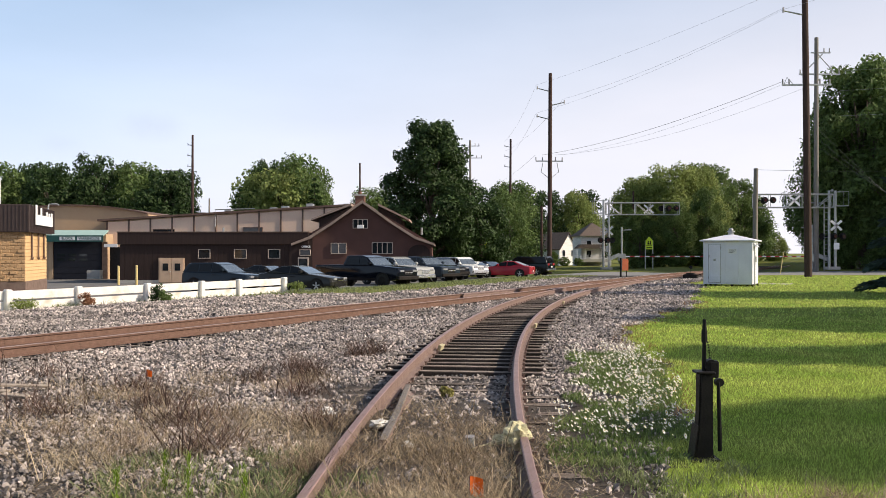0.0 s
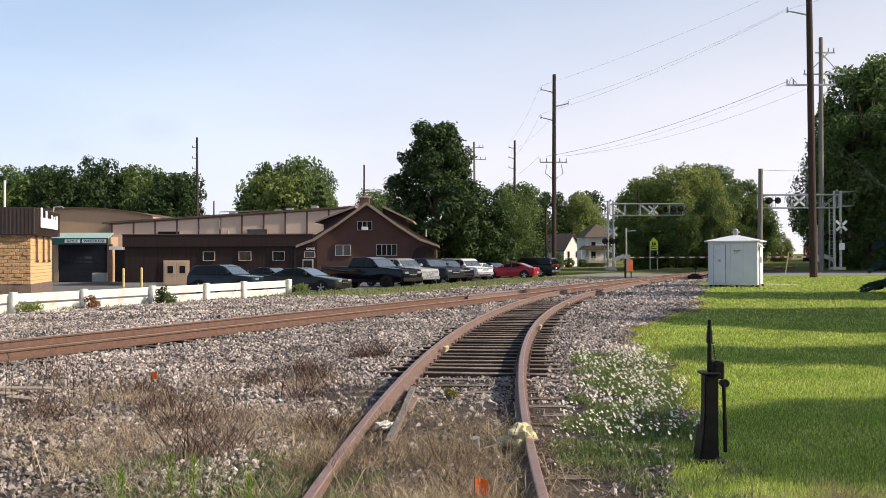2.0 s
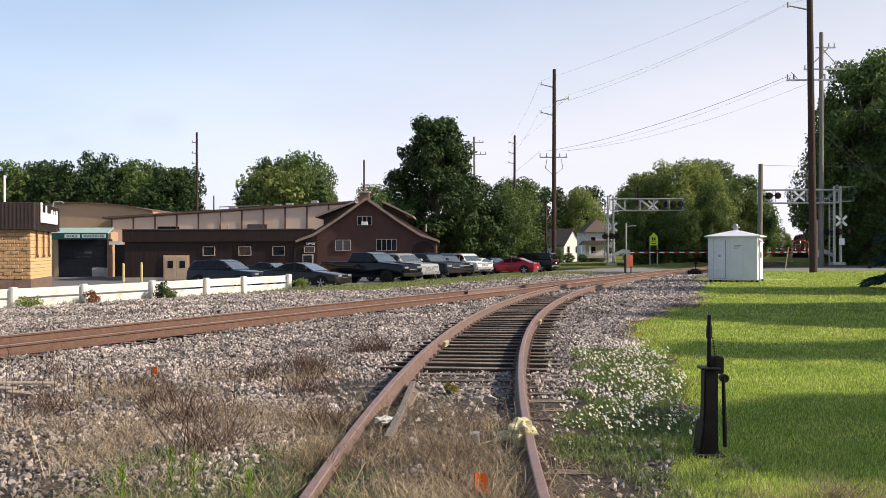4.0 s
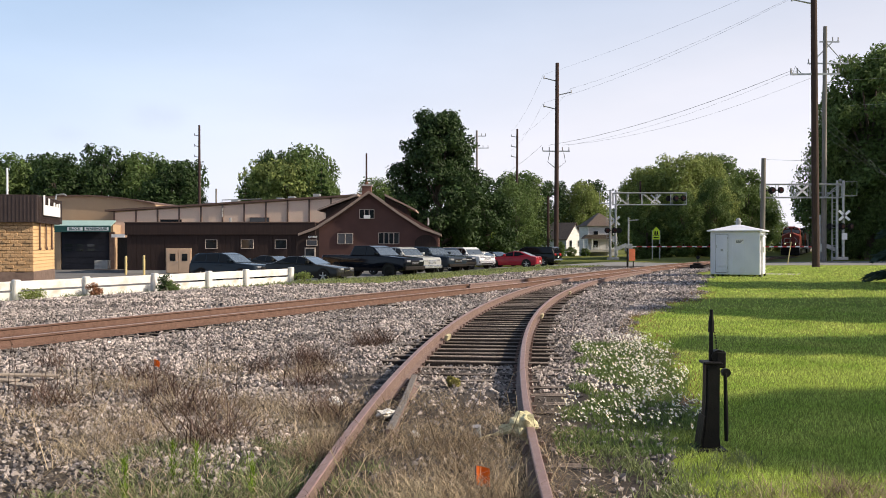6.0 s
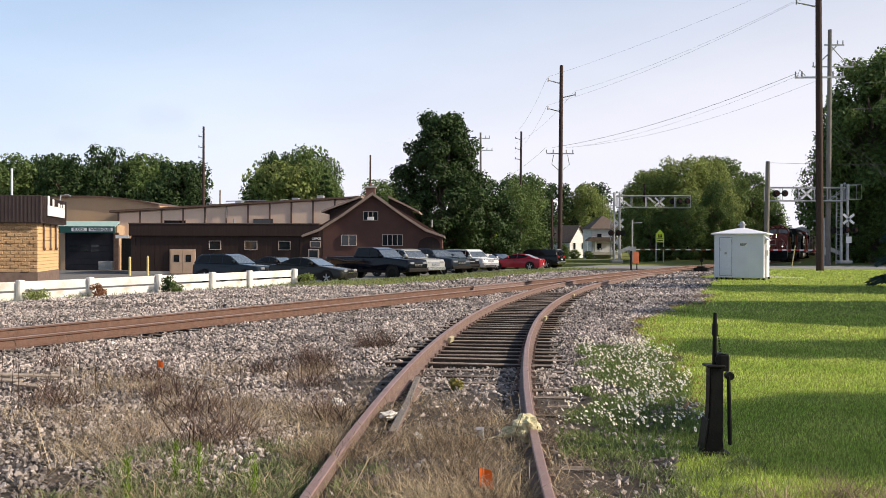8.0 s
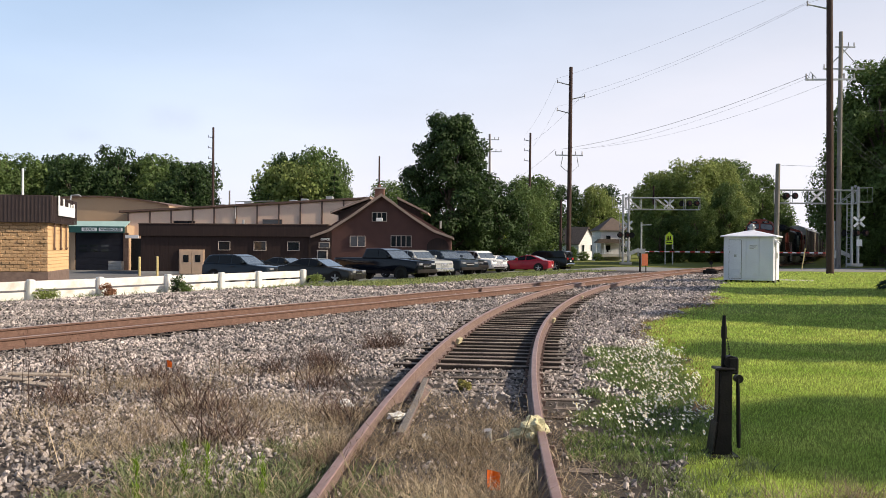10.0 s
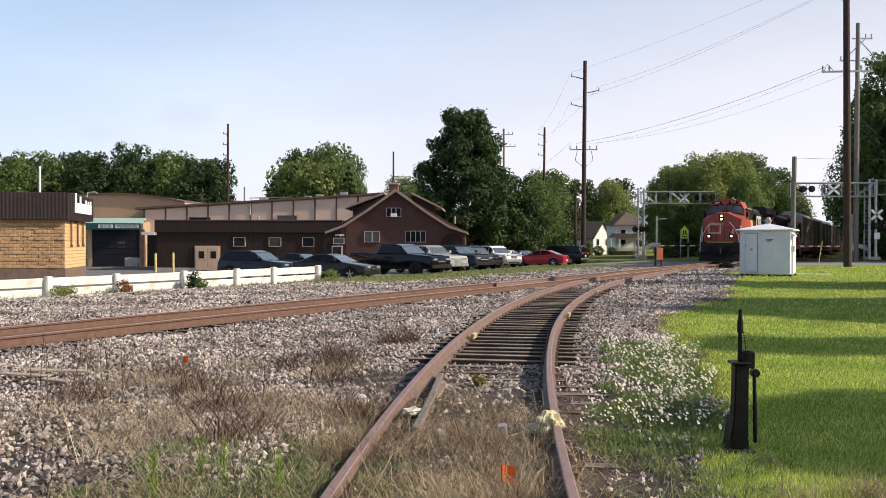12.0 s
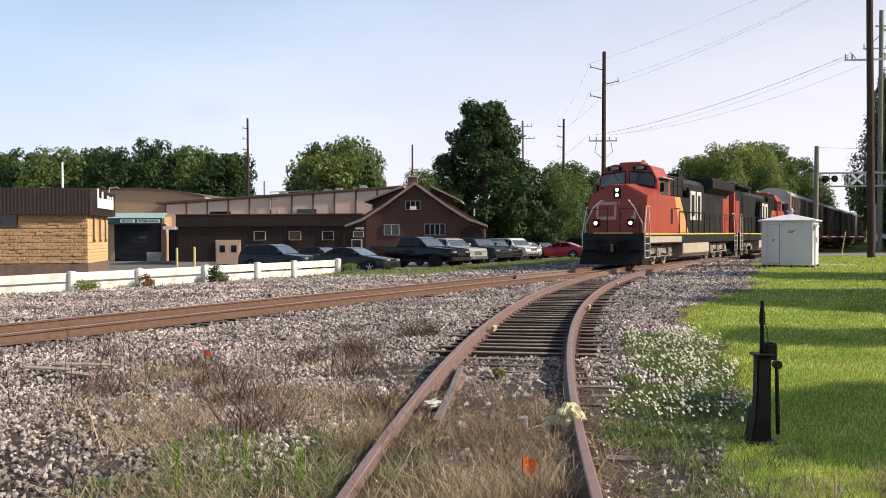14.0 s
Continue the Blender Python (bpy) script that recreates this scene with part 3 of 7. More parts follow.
def tan_warehouse():
    b = thing("panel_warehouse", "long tan metal-panelled warehouse with brown ribs behind the office", "building")
    y = 90.0
    xl, xr, zl, zr = -34.0, -12.0, 4.95, 6.35
    part("wall", prism(B(), [(xl, -1.1), (xr + 3, -1.1), (xr + 3, zr + 0.2), (xl, zl)], "y", y, y + 25), M_TANDARK, b)
    n = 10
    step = (xr - xl) / n
    for i in range(n + 1):
        x0, x1 = xl + i * step, xl + (i + 1) * step
        za, zb = zl + (zr - zl) * i / n, zl + (zr - zl) * (i + 1) / n
        part("panel", prism(B(), [(x0 + 0.07, -1), (x1 - 0.07, -1), (x1 - 0.07, zb - 0.12), (x0 + 0.07, za - 0.12)], "y", y - 0.06, y - 0.003), M_TAN, b)
        part("rib", box(B(), x0 - 0.09, x0 + 0.06, y - 0.14, y - 0.004, -1, za - 0.02), M_TRIM, b)
    part("roof_edge", prism(B(), [(xl - 0.9, zl - 0.02), (xr + 3, zr + 0.18), (xr + 3, zr + 0.36), (xl - 0.9, zl + 0.18)], "y", y - 0.35, y + 25), M_TRIM, b)
    for x0, x1, z0, z1 in ((-29.3, -27.2, 3.2, 4.1), (-20.2, -18.3, 3.2, 4.3)):
        window(b, "window", x0, x1, z0, z1, y - 0.1, M_TRIM)
    for i, (x, z) in enumerate(((-25.0, 5.6), (-22.3, 5.9), (-17.6, 6.1), (-16.4, 6.25), (-13.8, 6.5))):
        part("roof_unit", box(B(), x - 0.35, x + 0.35, y + 2, y + 3, z - 0.4, z + 0.35, 0.03), M_GALV, b)
    pipe_bm = pipe(B(), [(-23.0, y - 0.3, 4.4), (-23.0, y - 0.3, 6.1), (-19.0, y - 0.3, 6.2)], 0.05)
    part("conduit", pipe_bm, M_GALV, b)


def arched_warehouse():
    b = thing("arched_warehouse", "tan arched-roof warehouse with a teal awning over a dark loading door", "building")
    y = 92.0
    z = lambda x: 6.6 - 0.0125 * (x + 38.5) ** 2 - (0.0 if x < -35 else 0.004 * (x + 35) ** 2)
    xs = np.linspace(-46, -30.5, 20)
    top = [(x, z(x)) for x in xs]
    part("wall", prism(B(), [(-46, -1.2)] + top + [(-30.5, -1.2)], "y", y, y + 28), M_TANDARK, b)
    part("roof_edge", prism(B(), top + [(x, q + 0.14) for x, q in top[::-1]], "y", y - 0.3, y + 28), M_TRIM, b)
    yy = 88.0
    part("dock_wall", box(B(), -39.2, -33.4, yy, y - 0.01, -1.1, 3.6), M_TANDARK, b)
    # awning top is much paler than the valance
    aw = part("awning", prism(B(), [(yy - 1.4, 3.45), (yy, 4.0), (yy, 3.9), (yy - 1.4, 3.35)], "x", -39.3, -33.1), M_TEAL, b, "pale teal awning top")
    part("valance", box(B(), -39.3, -33.1, yy - 1.46, yy - 1.402, 2.82, 3.46, 0.01), M_GREEN, aw, "dark green awning front")
    for text, xa, xb in (("BLOCK", -37.0, -35.5), ("WAREHOUSE", -35.3, -32.95)):
        plate = part("sign_plate", box(B(), xa - 0.35, xb - 0.35, yy - 1.475, yy - 1.462, 2.97, 3.31), M_WHITE, aw, "white sign plate with dark letters")
        words("lettering", text, 0.34, M_GREEN, plate, pose((xa + xb) / 2 - 0.35, yy - 1.48, 3.14, 90), 0.008)
    door = part("overhead_door", box(B(), -38.5, -33.75, yy - 0.12, yy - 0.02, -0.95, 2.9), M_DARKDOOR, b, "dark sectional overhead door")
    for i in range(6):
        part("panel", box(B(), -38.45, -33.8, yy - 0.15, yy - 0.121, -0.93 + i * 0.63, -0.93 + i * 0.63 + 0.6, 0.01), M_DARKDOOR, door)
    for i in range(3):
        for k in range(2):
            part("pane", box(B(), -38.15 + i * 1.1, -37.4 + i * 1.1, yy - 0.162, yy - 0.15, 0.95 + k * 0.44, 1.2 + k * 0.44), M_GLASS, door)
    part("jamb", box(B(), -38.95, -38.55, yy - 0.2, yy - 0.01, -1.0, 2.85), M_TANDARK, b)
    part("jamb", box(B(), -33.7, -33.2, yy - 0.2, yy - 0.01, -1.0, 2.85), M_TRIM, b)
    part("side_sign", box(B(), -33.2, -31.9, yy - 1.0, yy - 0.9, 2.3, 2.62), M_WHITE, b)
    # black sheet that stands in for the shade of a recess
    part("side_recess", box(B(), -33.1, -31.6, yy + 0.3, yy + 0.4, -1.0, 2.3), M_BLACK, b)
    cr = thing("crate", "pale wooden slatted crate by the loading door", "crate", m=pose(-33.75, 86.2, GROUND_B) @ Matrix.Diagonal((0.72, 0.8, 0.9, 1)))
    for i in range(3):
        part("slat", box(B(), -0.9, 0.9, -0.5, -0.46, 0.08 + i * 0.33, 0.34 + i * 0.33), M_CONC, cr)
    part("box_body", box(B(), -0.86, 0.86, -0.455, 0.45, 0.05, 1.0), M_CONC, cr)


def block_building():
    """Split-face block shop, turned a little to the rest."""
    m = Matrix.Translation((-23.5, 50.0, -0.3)) @ pose(0, 0, 0, 0, 0, 14)
    b = thing("block_shop", "tan split-face block shop with a deep dark brown fascia", "building", m=m)
    top, fl, L, D = 4.75, 3.2, 14.0, 6.3
    part("wall", box(B(), -L, -0.06, 0.06, D, 0, fl + 0.1), M_BLOCKSMOOTH, b)
    part("plinth", box(B(), -L, 0.03, -0.03, D, -0.3, 0.42, 0.02), M_BASE, b)
    # the window recess stays free of blocks
    wx0, wx1, wz0, wz1 = -5.75, -3.75, 2.42, 3.2
    me = mesh_from("block", box(B(), 0, 0.395, -0.06, 0.058, 0, 0.19, 0.022), M_BLOCK)
    half = mesh_from("block", box(B(), 0, 0.195, -0.06, 0.058, 0, 0.19, 0.022), M_BLOCK)
    rng = random.Random(2)
    r, zz = 0, 0.43
    while zz < fl - 0.15:
        x = -0.4
        if r % 2:
            o = new("block", half)
            o.parent, o.matrix_basis = b, pose(-0.2, rng.uniform(-0.02, 0.02), zz)
            x = -0.6
        while x > -8.2:
            if not (x + 0.4 > wx0 and x < wx1 and zz + 0.19 > wz0):
                o = new("block", me)
                o.parent, o.matrix_basis = b, pose(x, rng.uniform(-0.03, 0.03), zz, rng.uniform(-3, 3))
            x -= 0.4
        zz += 0.2
        r += 1
    window(b, "window", wx0 + 0.08, wx1 - 0.08, wz0 + 0.08, wz1, 0.03, M_FASCIA, 1)
    for i in range(14):
        z0 = 0.43 + i * 0.2
        part("side_board", prism(B(), [(-0.06, z0), (0.005, z0), (-0.03, z0 + 0.195), (-0.06, z0 + 0.195)], "y", 0.0, D), M_BLOCKSMOOTH, b)
    part("fascia", box(B(), -L, 0.28, -0.35, D + 0.2, fl, top, 0.02), M_FASCIA, b)
    for i in range(44):
        x = 0.2 - i * 0.2
        part("fascia_rib", box(B(), x - 0.03, x + 0.03, -0.375, -0.352, fl + 0.04, top - 0.03), M_FASCIA, b)
    for i in range(38):
        y = -0.25 + i * 0.2
        part("fascia_rib", box(B(), 0.282, 0.305, y - 0.03, y + 0.03, fl + 0.04, top - 0.03), M_FASCIA, b)
    sg = part("sign_board", box(B(), 0.335, 0.40, 0.9, 6.0, fl + 0.45, fl + 1.05, 0.01), M_WHITE, b, "white sign board with a broken top edge")
    for y, h in ((0.9, 0.55), (2.3, 0.42), (4.0, 0.25), (4.8, 0.2), (5.6, 0.25)):
        part("sign_letter", box(B(), 0.34, 0.40, y, y + 0.35, fl + 1.05, fl + 1.05 + h, 0.01), M_WHITE, sg)
    for y in (1.3, 3.2, 4.9):
        part("drain_pipe", rod(B(), (0.09, y, 1.75), (0.09, y, fl), 0.055), M_TRIM, b)
        part("drain_foot", ball(B(), (0.11, y, 1.72), 0.10, 1), M_TRIM, b)
    part("wall_light", pipe(B(), [(0.1, D - 0.2, top), (0.1, D + 0.1, top + 0.35), (0.55, D + 0.1, top + 0.4), (0.7, D + 0.1, top + 0.3)], 0.05), M_GALV, b)


brown_building()
tan_warehouse()
arched_warehouse()
block_building()


def bollard(x, y, h):
    t = thing("bollard", "yellow-painted steel bollard by the office wing", "bollard", "bollards", pose(x, y, ground_z(x, y)))
    part("post", rod(B(), (0, 0, -0.1), (0, 0, h), 0.10, 0.10, 12), M_YELLOW, t)
    part("cap", ball(B(), (0, 0, h), 0.10, 2), M_YELLOW, t)


bollard(-26.3, 72.0, 1.45)
bollard(-25.0, 72.5, 1.5)


def house(name, label, x, y, w, d, wall_h, roof_h, wall_mat, turn=0, porch=False, hip=False):
    b = thing(name, label, "house", m=pose(x, y, 0, 0, 0, turn))
    top = wall_h if hip else wall_h + roof_h
    part("wall", prism(B(), [(-w / 2, -1), (w / 2, -1), (w / 2, wall_h), (0, top), (-w / 2, wall_h)], "y", 0, d), wall_mat, b)
    if hip:
        bm = B()
        eave = [bm.verts.new((sx * (w / 2 + 0.5), yy, wall_h - 0.1)) for sx, yy in ((-1, -0.5), (1, -0.5), (1, d + 0.5), (-1, d + 0.5))]
        ridge = [bm.verts.new((0, yy, wall_h + roof_h)) for yy in (d * 0.42, d * 0.58)]
        for f_ in ((eave[0], eave[1], ridge[0]), (eave[1], eave[2], ridge[1], ridge[0]), (eave[2], eave[3], ridge[1]), (eave[3], eave[0], ridge[0], ridge[1]), eave[::-1]):
            bm.faces.new(f_)
        bmesh.ops.recalc_face_normals(bm, faces=bm.faces[:])
        part("roof", bm, M_SHINGLE, b, "dark hipped roof")
    for s in () if hip else (-1, 1):
        e = s * (w / 2 + 0.4)
        k = roof_h / (w / 2)
        part("roof", prism(B(), [(0, wall_h + roof_h + 0.18), (e, wall_h - 0.4 * k + 0.18), (e, wall_h - 0.4 * k), (0, wall_h + roof_h)], "y", -0.4, d + 0.4),
             M_SHINGLE, b)
    for zz in ([1.0] if wall_h < 4 else [0.9, 2.8]):
        for xx in (-w / 4, w / 4):
            window(b, "window", xx - 0.45, xx + 0.45, zz, zz + 1.3, -0.05, M_WHITE)
    if porch:
        part("porch_roof", prism(B(), [(-w / 2 - 1.5, 2.6), (w * 0.3, 2.6), (w * 0.3 - 0.6, 3.4), (-w / 2 - 0.6, 3.4)], "y", -2.4, 0), M_SHINGLE, b)
        for xx in (-w / 2 - 1.35, -w / 2 + 0.3, w * 0.25):
            part("porch_post", box(B(), xx - 0.08, xx + 0.08, -2.3, -2.14, 0, 2.6), M_WHITE, b)
        part("porch_floor", box(B(), -w / 2 - 1.5, w * 0.3, -2.4, 0, 0, 0.5), M_CONC, b)
        for i in range(12):
            part("baluster", box(B(), -w / 2 - 1.3 + i * 0.28, -w / 2 - 1.24 + i * 0.28, -2.3, -2.25, 0.5, 1.3), M_WHITE, b)
    return b


M_HOUSEW = mat("white_clapboard", (0.74, 0.74, 0.73), (0.55, 0.55, 0.54), rough=0.8, scale=1, bscale=15, bump=0.3, stretch=(0.3, 0.3, 6))
house("white_house", "white two-storey clapboard house with a porch", 30.2, 175, 6.0, 8, 5.2, 2.6, M_HOUSEW, 4, True, True)
house("small_house", "small white bungalow with a wide grey roof", 26.3, 187, 6.6, 13, 2.7, 3.2, M_HOUSEW, 50)


# ---------------------------------------------------------------- fence, cabinet, signals, poles
def rail_fence():
    """A low white board fence: posts and two boards, with a turned end."""
    pts = [(-17.6, 28.2), (-15.15, 30.9), (-13.6, 33.2), (-11.85, 35.6), (-10.3, 37.9), (-9.1, 39.7), (-7.55, 42.2)]
    f = thing("board_fence", "low white-painted wooden board fence along the ballast", "fence")
    post = mesh_from("post", box(B(), -0.13, 0.13, -0.12, 0.12, -0.3, 0.76, 0.035), M_FENCE)
    for i, (x, y) in enumerate(pts):
        o = new("post", post)
        o.parent = f
        o.matrix_basis = pose(x, y, ground_z(x, y) - 0.02, random.Random(i).uniform(-2, 2), random.Random(i + 9).uniform(-2, 2), -35)
    for i, ((x0, y0), (x1, y1)) in enumerate(zip(pts, pts[1:])):
        a = math.degrees(math.atan2(y1 - y0, x1 - x0))
        ln = math.hypot(x1 - x0, y1 - y0)
        for z0, z1 in ((0.37, 0.68), (0.0, 0.30)):
            g0, g1 = ground_z(x0, y0), ground_z(x1, y1)
            part("board", box(B(), -0.05, ln + 0.05, 0.03, 0.075, z0, z1, 0.008), M_FENCE, f,
                 m=pose(x0, y0, g0, 0, -math.degrees(math.atan2(g1 - g0, ln)), a))
    return f


rail_fence()


def signal_cabinet():
    """A white metal railway cabinet on short legs, with a hipped roof."""
    m = Matrix.Translation((15.2, 46.9, -0.05)) @ pose(0, 0, 0, 0, 0, -26.6)
    c = thing("signal_cabinet", "white metal railway signal cabinet with a hipped roof on short legs", "cabinet", m=m)
    w, d, z0, z1 = 1.22, 1.1, 0.16, 2.38
    body = part("body", box(B(), -w, w, -d, d, z0, z1, 0.015), M_BUNGALOW, c)
    # front face is at y = -d
    for x0, x1 in ((-w, -w + 0.03), (w - 0.03, w)):
        part("corner_trim", box(B(), x0, x1, -d - 0.02, -d, z0, z1), M_BUNGALOW, c)
    for x in (-0.12, 0.52):
        part("seam", box(B(), x - 0.02, x + 0.02, -d - 0.022, -d - 0.001, z0, z1, 0.004), M_BUNGALOW, c)
    dr = part("door", box(B(), -0.95, -0.35, -d - 0.045, -d - 0.002, z0 + 0.1, z1 - 0.15, 0.008), M_BUNGALOW, c, "narrow louvred white door")
    gap = B()
    for a in ((-0.965, -0.335, z0 + 0.085, z0 + 0.1), (-0.965, -0.335, z1 - 0.15, z1 - 0.137), (-0.965, -0.951, z0 + 0.1, z1 - 0.15), (-0.349, -0.335, z0 + 0.1, z1 - 0.15)):
        box(gap, a[0], a[1], -d - 0.012, -d - 0.001, a[2], a[3])
    part("door_gap", gap, M_DULLBLACK, c)
    for i in range(5):
        part("louvre", prism(B(), [(-d - 0.046, z0 + 0.2 + i * 0.075), (-d - 0.075, z0 + 0.2 + i * 0.075), (-d - 0.046, z0 + 0.25 + i * 0.075)], "x", -0.85, -0.45), M_BUNGALOW, dr)
    part("handle", box(B(), -0.93, -0.90, -d - 0.1, -d - 0.046, 1.55, 1.68), M_GALV, dr)
    part("hinge", box(B(), -0.37, -0.32, -d - 0.06, -d - 0.046, 2.0, 2.1), M_GALV, dr)
    part("hinge", box(B(), -0.37, -0.32, -d - 0.06, -d - 0.046, 0.45, 0.55), M_GALV, dr)
    part("door_notice", box(B(), -0.70, -0.58, -d - 0.05, -d - 0.046, 1.36, 1.48), M_GALV, dr)
    part("notice", box(B(), 0.02, 0.45, -d - 0.012, -d - 0.002, 1.75, 2.0), M_WHITE, c)
    for k in range(3):
        part("notice_line", box(B(), 0.06, 0.41 - 0.06 * k, -d - 0.015, -d - 0.012, 1.92 - k * 0.06, 1.945 - k * 0.06), M_DULLBLACK, c)
    part("eave", box(B(), -w - 0.17, w + 0.17, -d - 0.17, d + 0.17, z1, z1 + 0.07, 0.015), M_BUNGALOW, c)
    bm = B()
    bmesh.ops.create_cone(bm, cap_ends=True, segments=4, radius1=1.0, radius2=0.1, depth=0.3, matrix=Matrix.Translation((0, 0, z1 + 0.22)) @ Matrix.Diagonal(((w + 0.15) * 1.414, (d + 0.15) * 1.414, 1, 1)) @ pose(0, 0, 0, 0, 0, 45))
    part("hipped_roof", bm, M_BUNGALOW, c)
    v = part("vent", rod(B(), (0, 0, z1 + 0.34), (0, 0, z1 + 0.5), 0.13, 0.13, 14), M_GALV, c)
    part("vent_cap", rod(ball(B(), (0, 0, z1 + 0.6), 0.13), (0, 0, z1 + 0.5), (0, 0, z1 + 0.56), 0.2, 0.2, 14), M_GALV, v)
    for x in (-w + 0.12, -w + 0.35, -w + 0.6, 0.2, w - 0.25, w - 0.02):
        part("leg", box(B(), x - 0.05, x + 0.05, -d + 0.03, -d + 0.13, -0.2, z0), M_DULLBLACK, c)
        part("leg", box(B(), x - 0.05, x + 0.05, d - 0.13, d - 0.03, -0.2, z0), M_DULLBLACK, c)
    part("meter_box", box(B(), w, w + 0.12, -0.6, -0.25, 1.3, 1.6, 0.01), M_GALV, c)
    part("service_pipe", pipe(B(), [(w + 0.07, -0.8, 0), (w + 0.07, -0.8, 2.2), (w + 0.35, -0.8, 2.25)], 0.04), M_GALV, c)
    part("side_hood", prism(B(), [(w, 2.15), (w + 0.28, 2.08), (w, 2.32)], "y", -0.95, -0.5), M_BUNGALOW, c)


signal_cabinet()


def lamp_pair(parent, x, y, z, face, name="flasher"):
    """Two round red lamps with black discs and hoods on a cross bar; face: -1 towards -y."""
    bar = part(name, rod(B(), (x - 0.4, y, z), (x + 0.4, y, z), 0.05), M_DULLBLACK, parent, "pair of red railway flashers")
    for s in (-0.38, 0.38):
        part("backing_disc", rod(B(), (x + s, y + face * 0.02, z), (x + s, y + face * 0.05, z), 0.30, 0.30, 20), M_BLACK, bar)
        part("hood", rod(B(), (x + s, y + face * 0.05, z + 0.02), (x + s, y + face * 0.28, z + 0.02), 0.17, 0.17, 14), M_BLACK, bar)
        part("lens", rod(B(), (x + s, y + face * 0.281, z), (x + s, y + face * 0.295, z), 0.15, 0.15, 14), M_RED, bar)


def crossing_signal(name, x, y, arm, face, zb, label):
    """Mast, lattice cantilever (arm: its signed length), cross, flashers, cabinet and lowered gate."""
    s = thing(name, label, "crossing signal", "crossing signals", pose(x, y, zb))
    k = 1 if arm > 0 else -1
    for dx in (-0.28, 0.28):
        part("mast", rod(B(), (dx, 0, -0.1), (dx, 0, 7.1), 0.13, 0.11, 12), M_GALV, s)
    part("base", box(B(), -0.55, 0.55, -0.5, 0.5, -0.15, 0.12, 0.03), M_CONC, s)
    L = abs(arm)
    bm = B()
    z0, z1 = 5.55, 6.75
    for yy in (-0.3, 0.3):
        for z in (z0, z1):
            rod(bm, (0, yy, z), (k * L, yy, z), 0.06)
        n = int(L / 1.3)
        for i in range(n + 1):
            xx = k * L * i / n
            rod(bm, (xx, yy, z0), (xx, yy, z1), 0.035)
            if i < n and i % 2 == 0 and i < n - 2:
                rod(bm, (xx, yy, z1), (k * L * (i + 1) / n, yy, z0), 0.035)
    for i in range(8):
        xx = k * L * i / 7
        rod(bm, (xx, -0.3, z0), (xx, 0.3, z0), 0.03)
    part("cantilever", bm, M_GALV, s, "galvanised lattice cantilever arm")
    bm = B()
    for yy in (-0.5, 0.5):
        pipe(bm, [(-k * 0.2, yy, 5.7), (-k * 1.3, yy, 5.7), (-k * 1.3, yy, 7.0), (-k * 0.2, yy, 7.0), (-k * 0.2, yy, 5.7)], 0.03)
    rod(bm, (-k * 1.3, -0.5, 5.7), (-k * 1.3, 0.5, 5.7), 0.03)
    part("ladder_cage", bm, M_GALV, s)
    bm = B()
    for i in range(18):
        rod(bm, (-0.55, 0.45, 0.5 + i * 0.33), (-0.15, 0.45, 0.5 + i * 0.33), 0.02)
    rod(bm, (-0.55, 0.45, 0.3), (-0.55, 0.45, 6.5), 0.025)
    rod(bm, (-0.15, 0.45, 0.3), (-0.15, 0.45, 6.5), 0.025)
    part("ladder", bm, M_GALV, s)
    cx = k * (L * 0.6 if face > 0 else L * 0.5)
    bm = B()
    for a in (42, -42):
        box(bm, -0.66, 0.66, -0.02, 0.02, -0.085, 0.085, m=pose(cx, face * 0.38, (z0 + z1) / 2, 0, a, 0))
    part("crossbuck", bm, M_WHITE, s, "white railway crossbuck")
    lamp_pair(s, k * L * 0.83, face * 0.45, (z0 + z1) / 2 + 0.05, face)
    lamp_pair(s, k * L * 0.90, -face * 0.45, (z0 + z1) / 2 + 0.05, -face)
    bm = B()
    for a in (42, -42):
        box(bm, -0.65, 0.65, -0.02, 0.02, -0.11, 0.11, m=pose(0.25, face * 0.3, 3.9, 0, a, 0))
    part("crossbuck", bm, M_WHITE, s)
    lamp_pair(s, 0.35, face * 0.5, 2.9, face, "mast_flasher")
    lamp_pair(s, -0.3, -face * 0.5, 2.9, -face, "mast_flasher")
    part("track_sign", box(B(), 0.0, 0.5, face * 0.35 - 0.02, face * 0.35 + 0.02, 1.7, 2.3), M_WHITE, s)
    part("bell", ball(B(), (0, 0, 7.12), 0.13), M_GALV, s)
    return s


GATE_MATS = [M_WHITE, M_REDW]


def gate(x, y, zb, k, L, lift, label):
    """A lowered gate: post, drive box, counterweights and a striped arm with lamps."""
    g = thing("crossing_gate", label, "gate", "crossing gates", pose(x, y, zb))
    part("post", rod(B(), (0, 0, -0.1), (0, 0, 4.2), 0.09), M_GALV, g)
    part("post_arm", rod(B(), (0, 0, 3.9), (k * 1.0, 0, 3.95), 0.05), M_GALV, g)
    part("drive_box", box(B(), -0.35, 0.35, -0.3, 0.3, 0.75, 1.5, 0.04), M_GALV, g)
    part("counterweight", prism(B(), [(-k * 0.3, 1.2), (-k * 1.5, 0.7), (-k * 1.5, 1.1), (-k * 0.3, 1.6)], "y", -0.35, -0.28), M_GALV, g)
    n = 16
    for i in range(n):
        a, b = L * i / n, L * (i + 1) / n
        part("arm_stripe", box(B(), k * (0.3 + a), k * (0.3 + b), -0.04, 0.04, lift - 0.055, lift + 0.055), GATE_MATS[i % 2], g)
    for q in (0.35, 0.65, 0.97):
        part("arm_lamp", rod(B(), (k * (0.3 + L * q), 0, lift + 0.07), (k * (0.3 + L * q), 0, lift + 0.28), 0.06), M_RED, g)


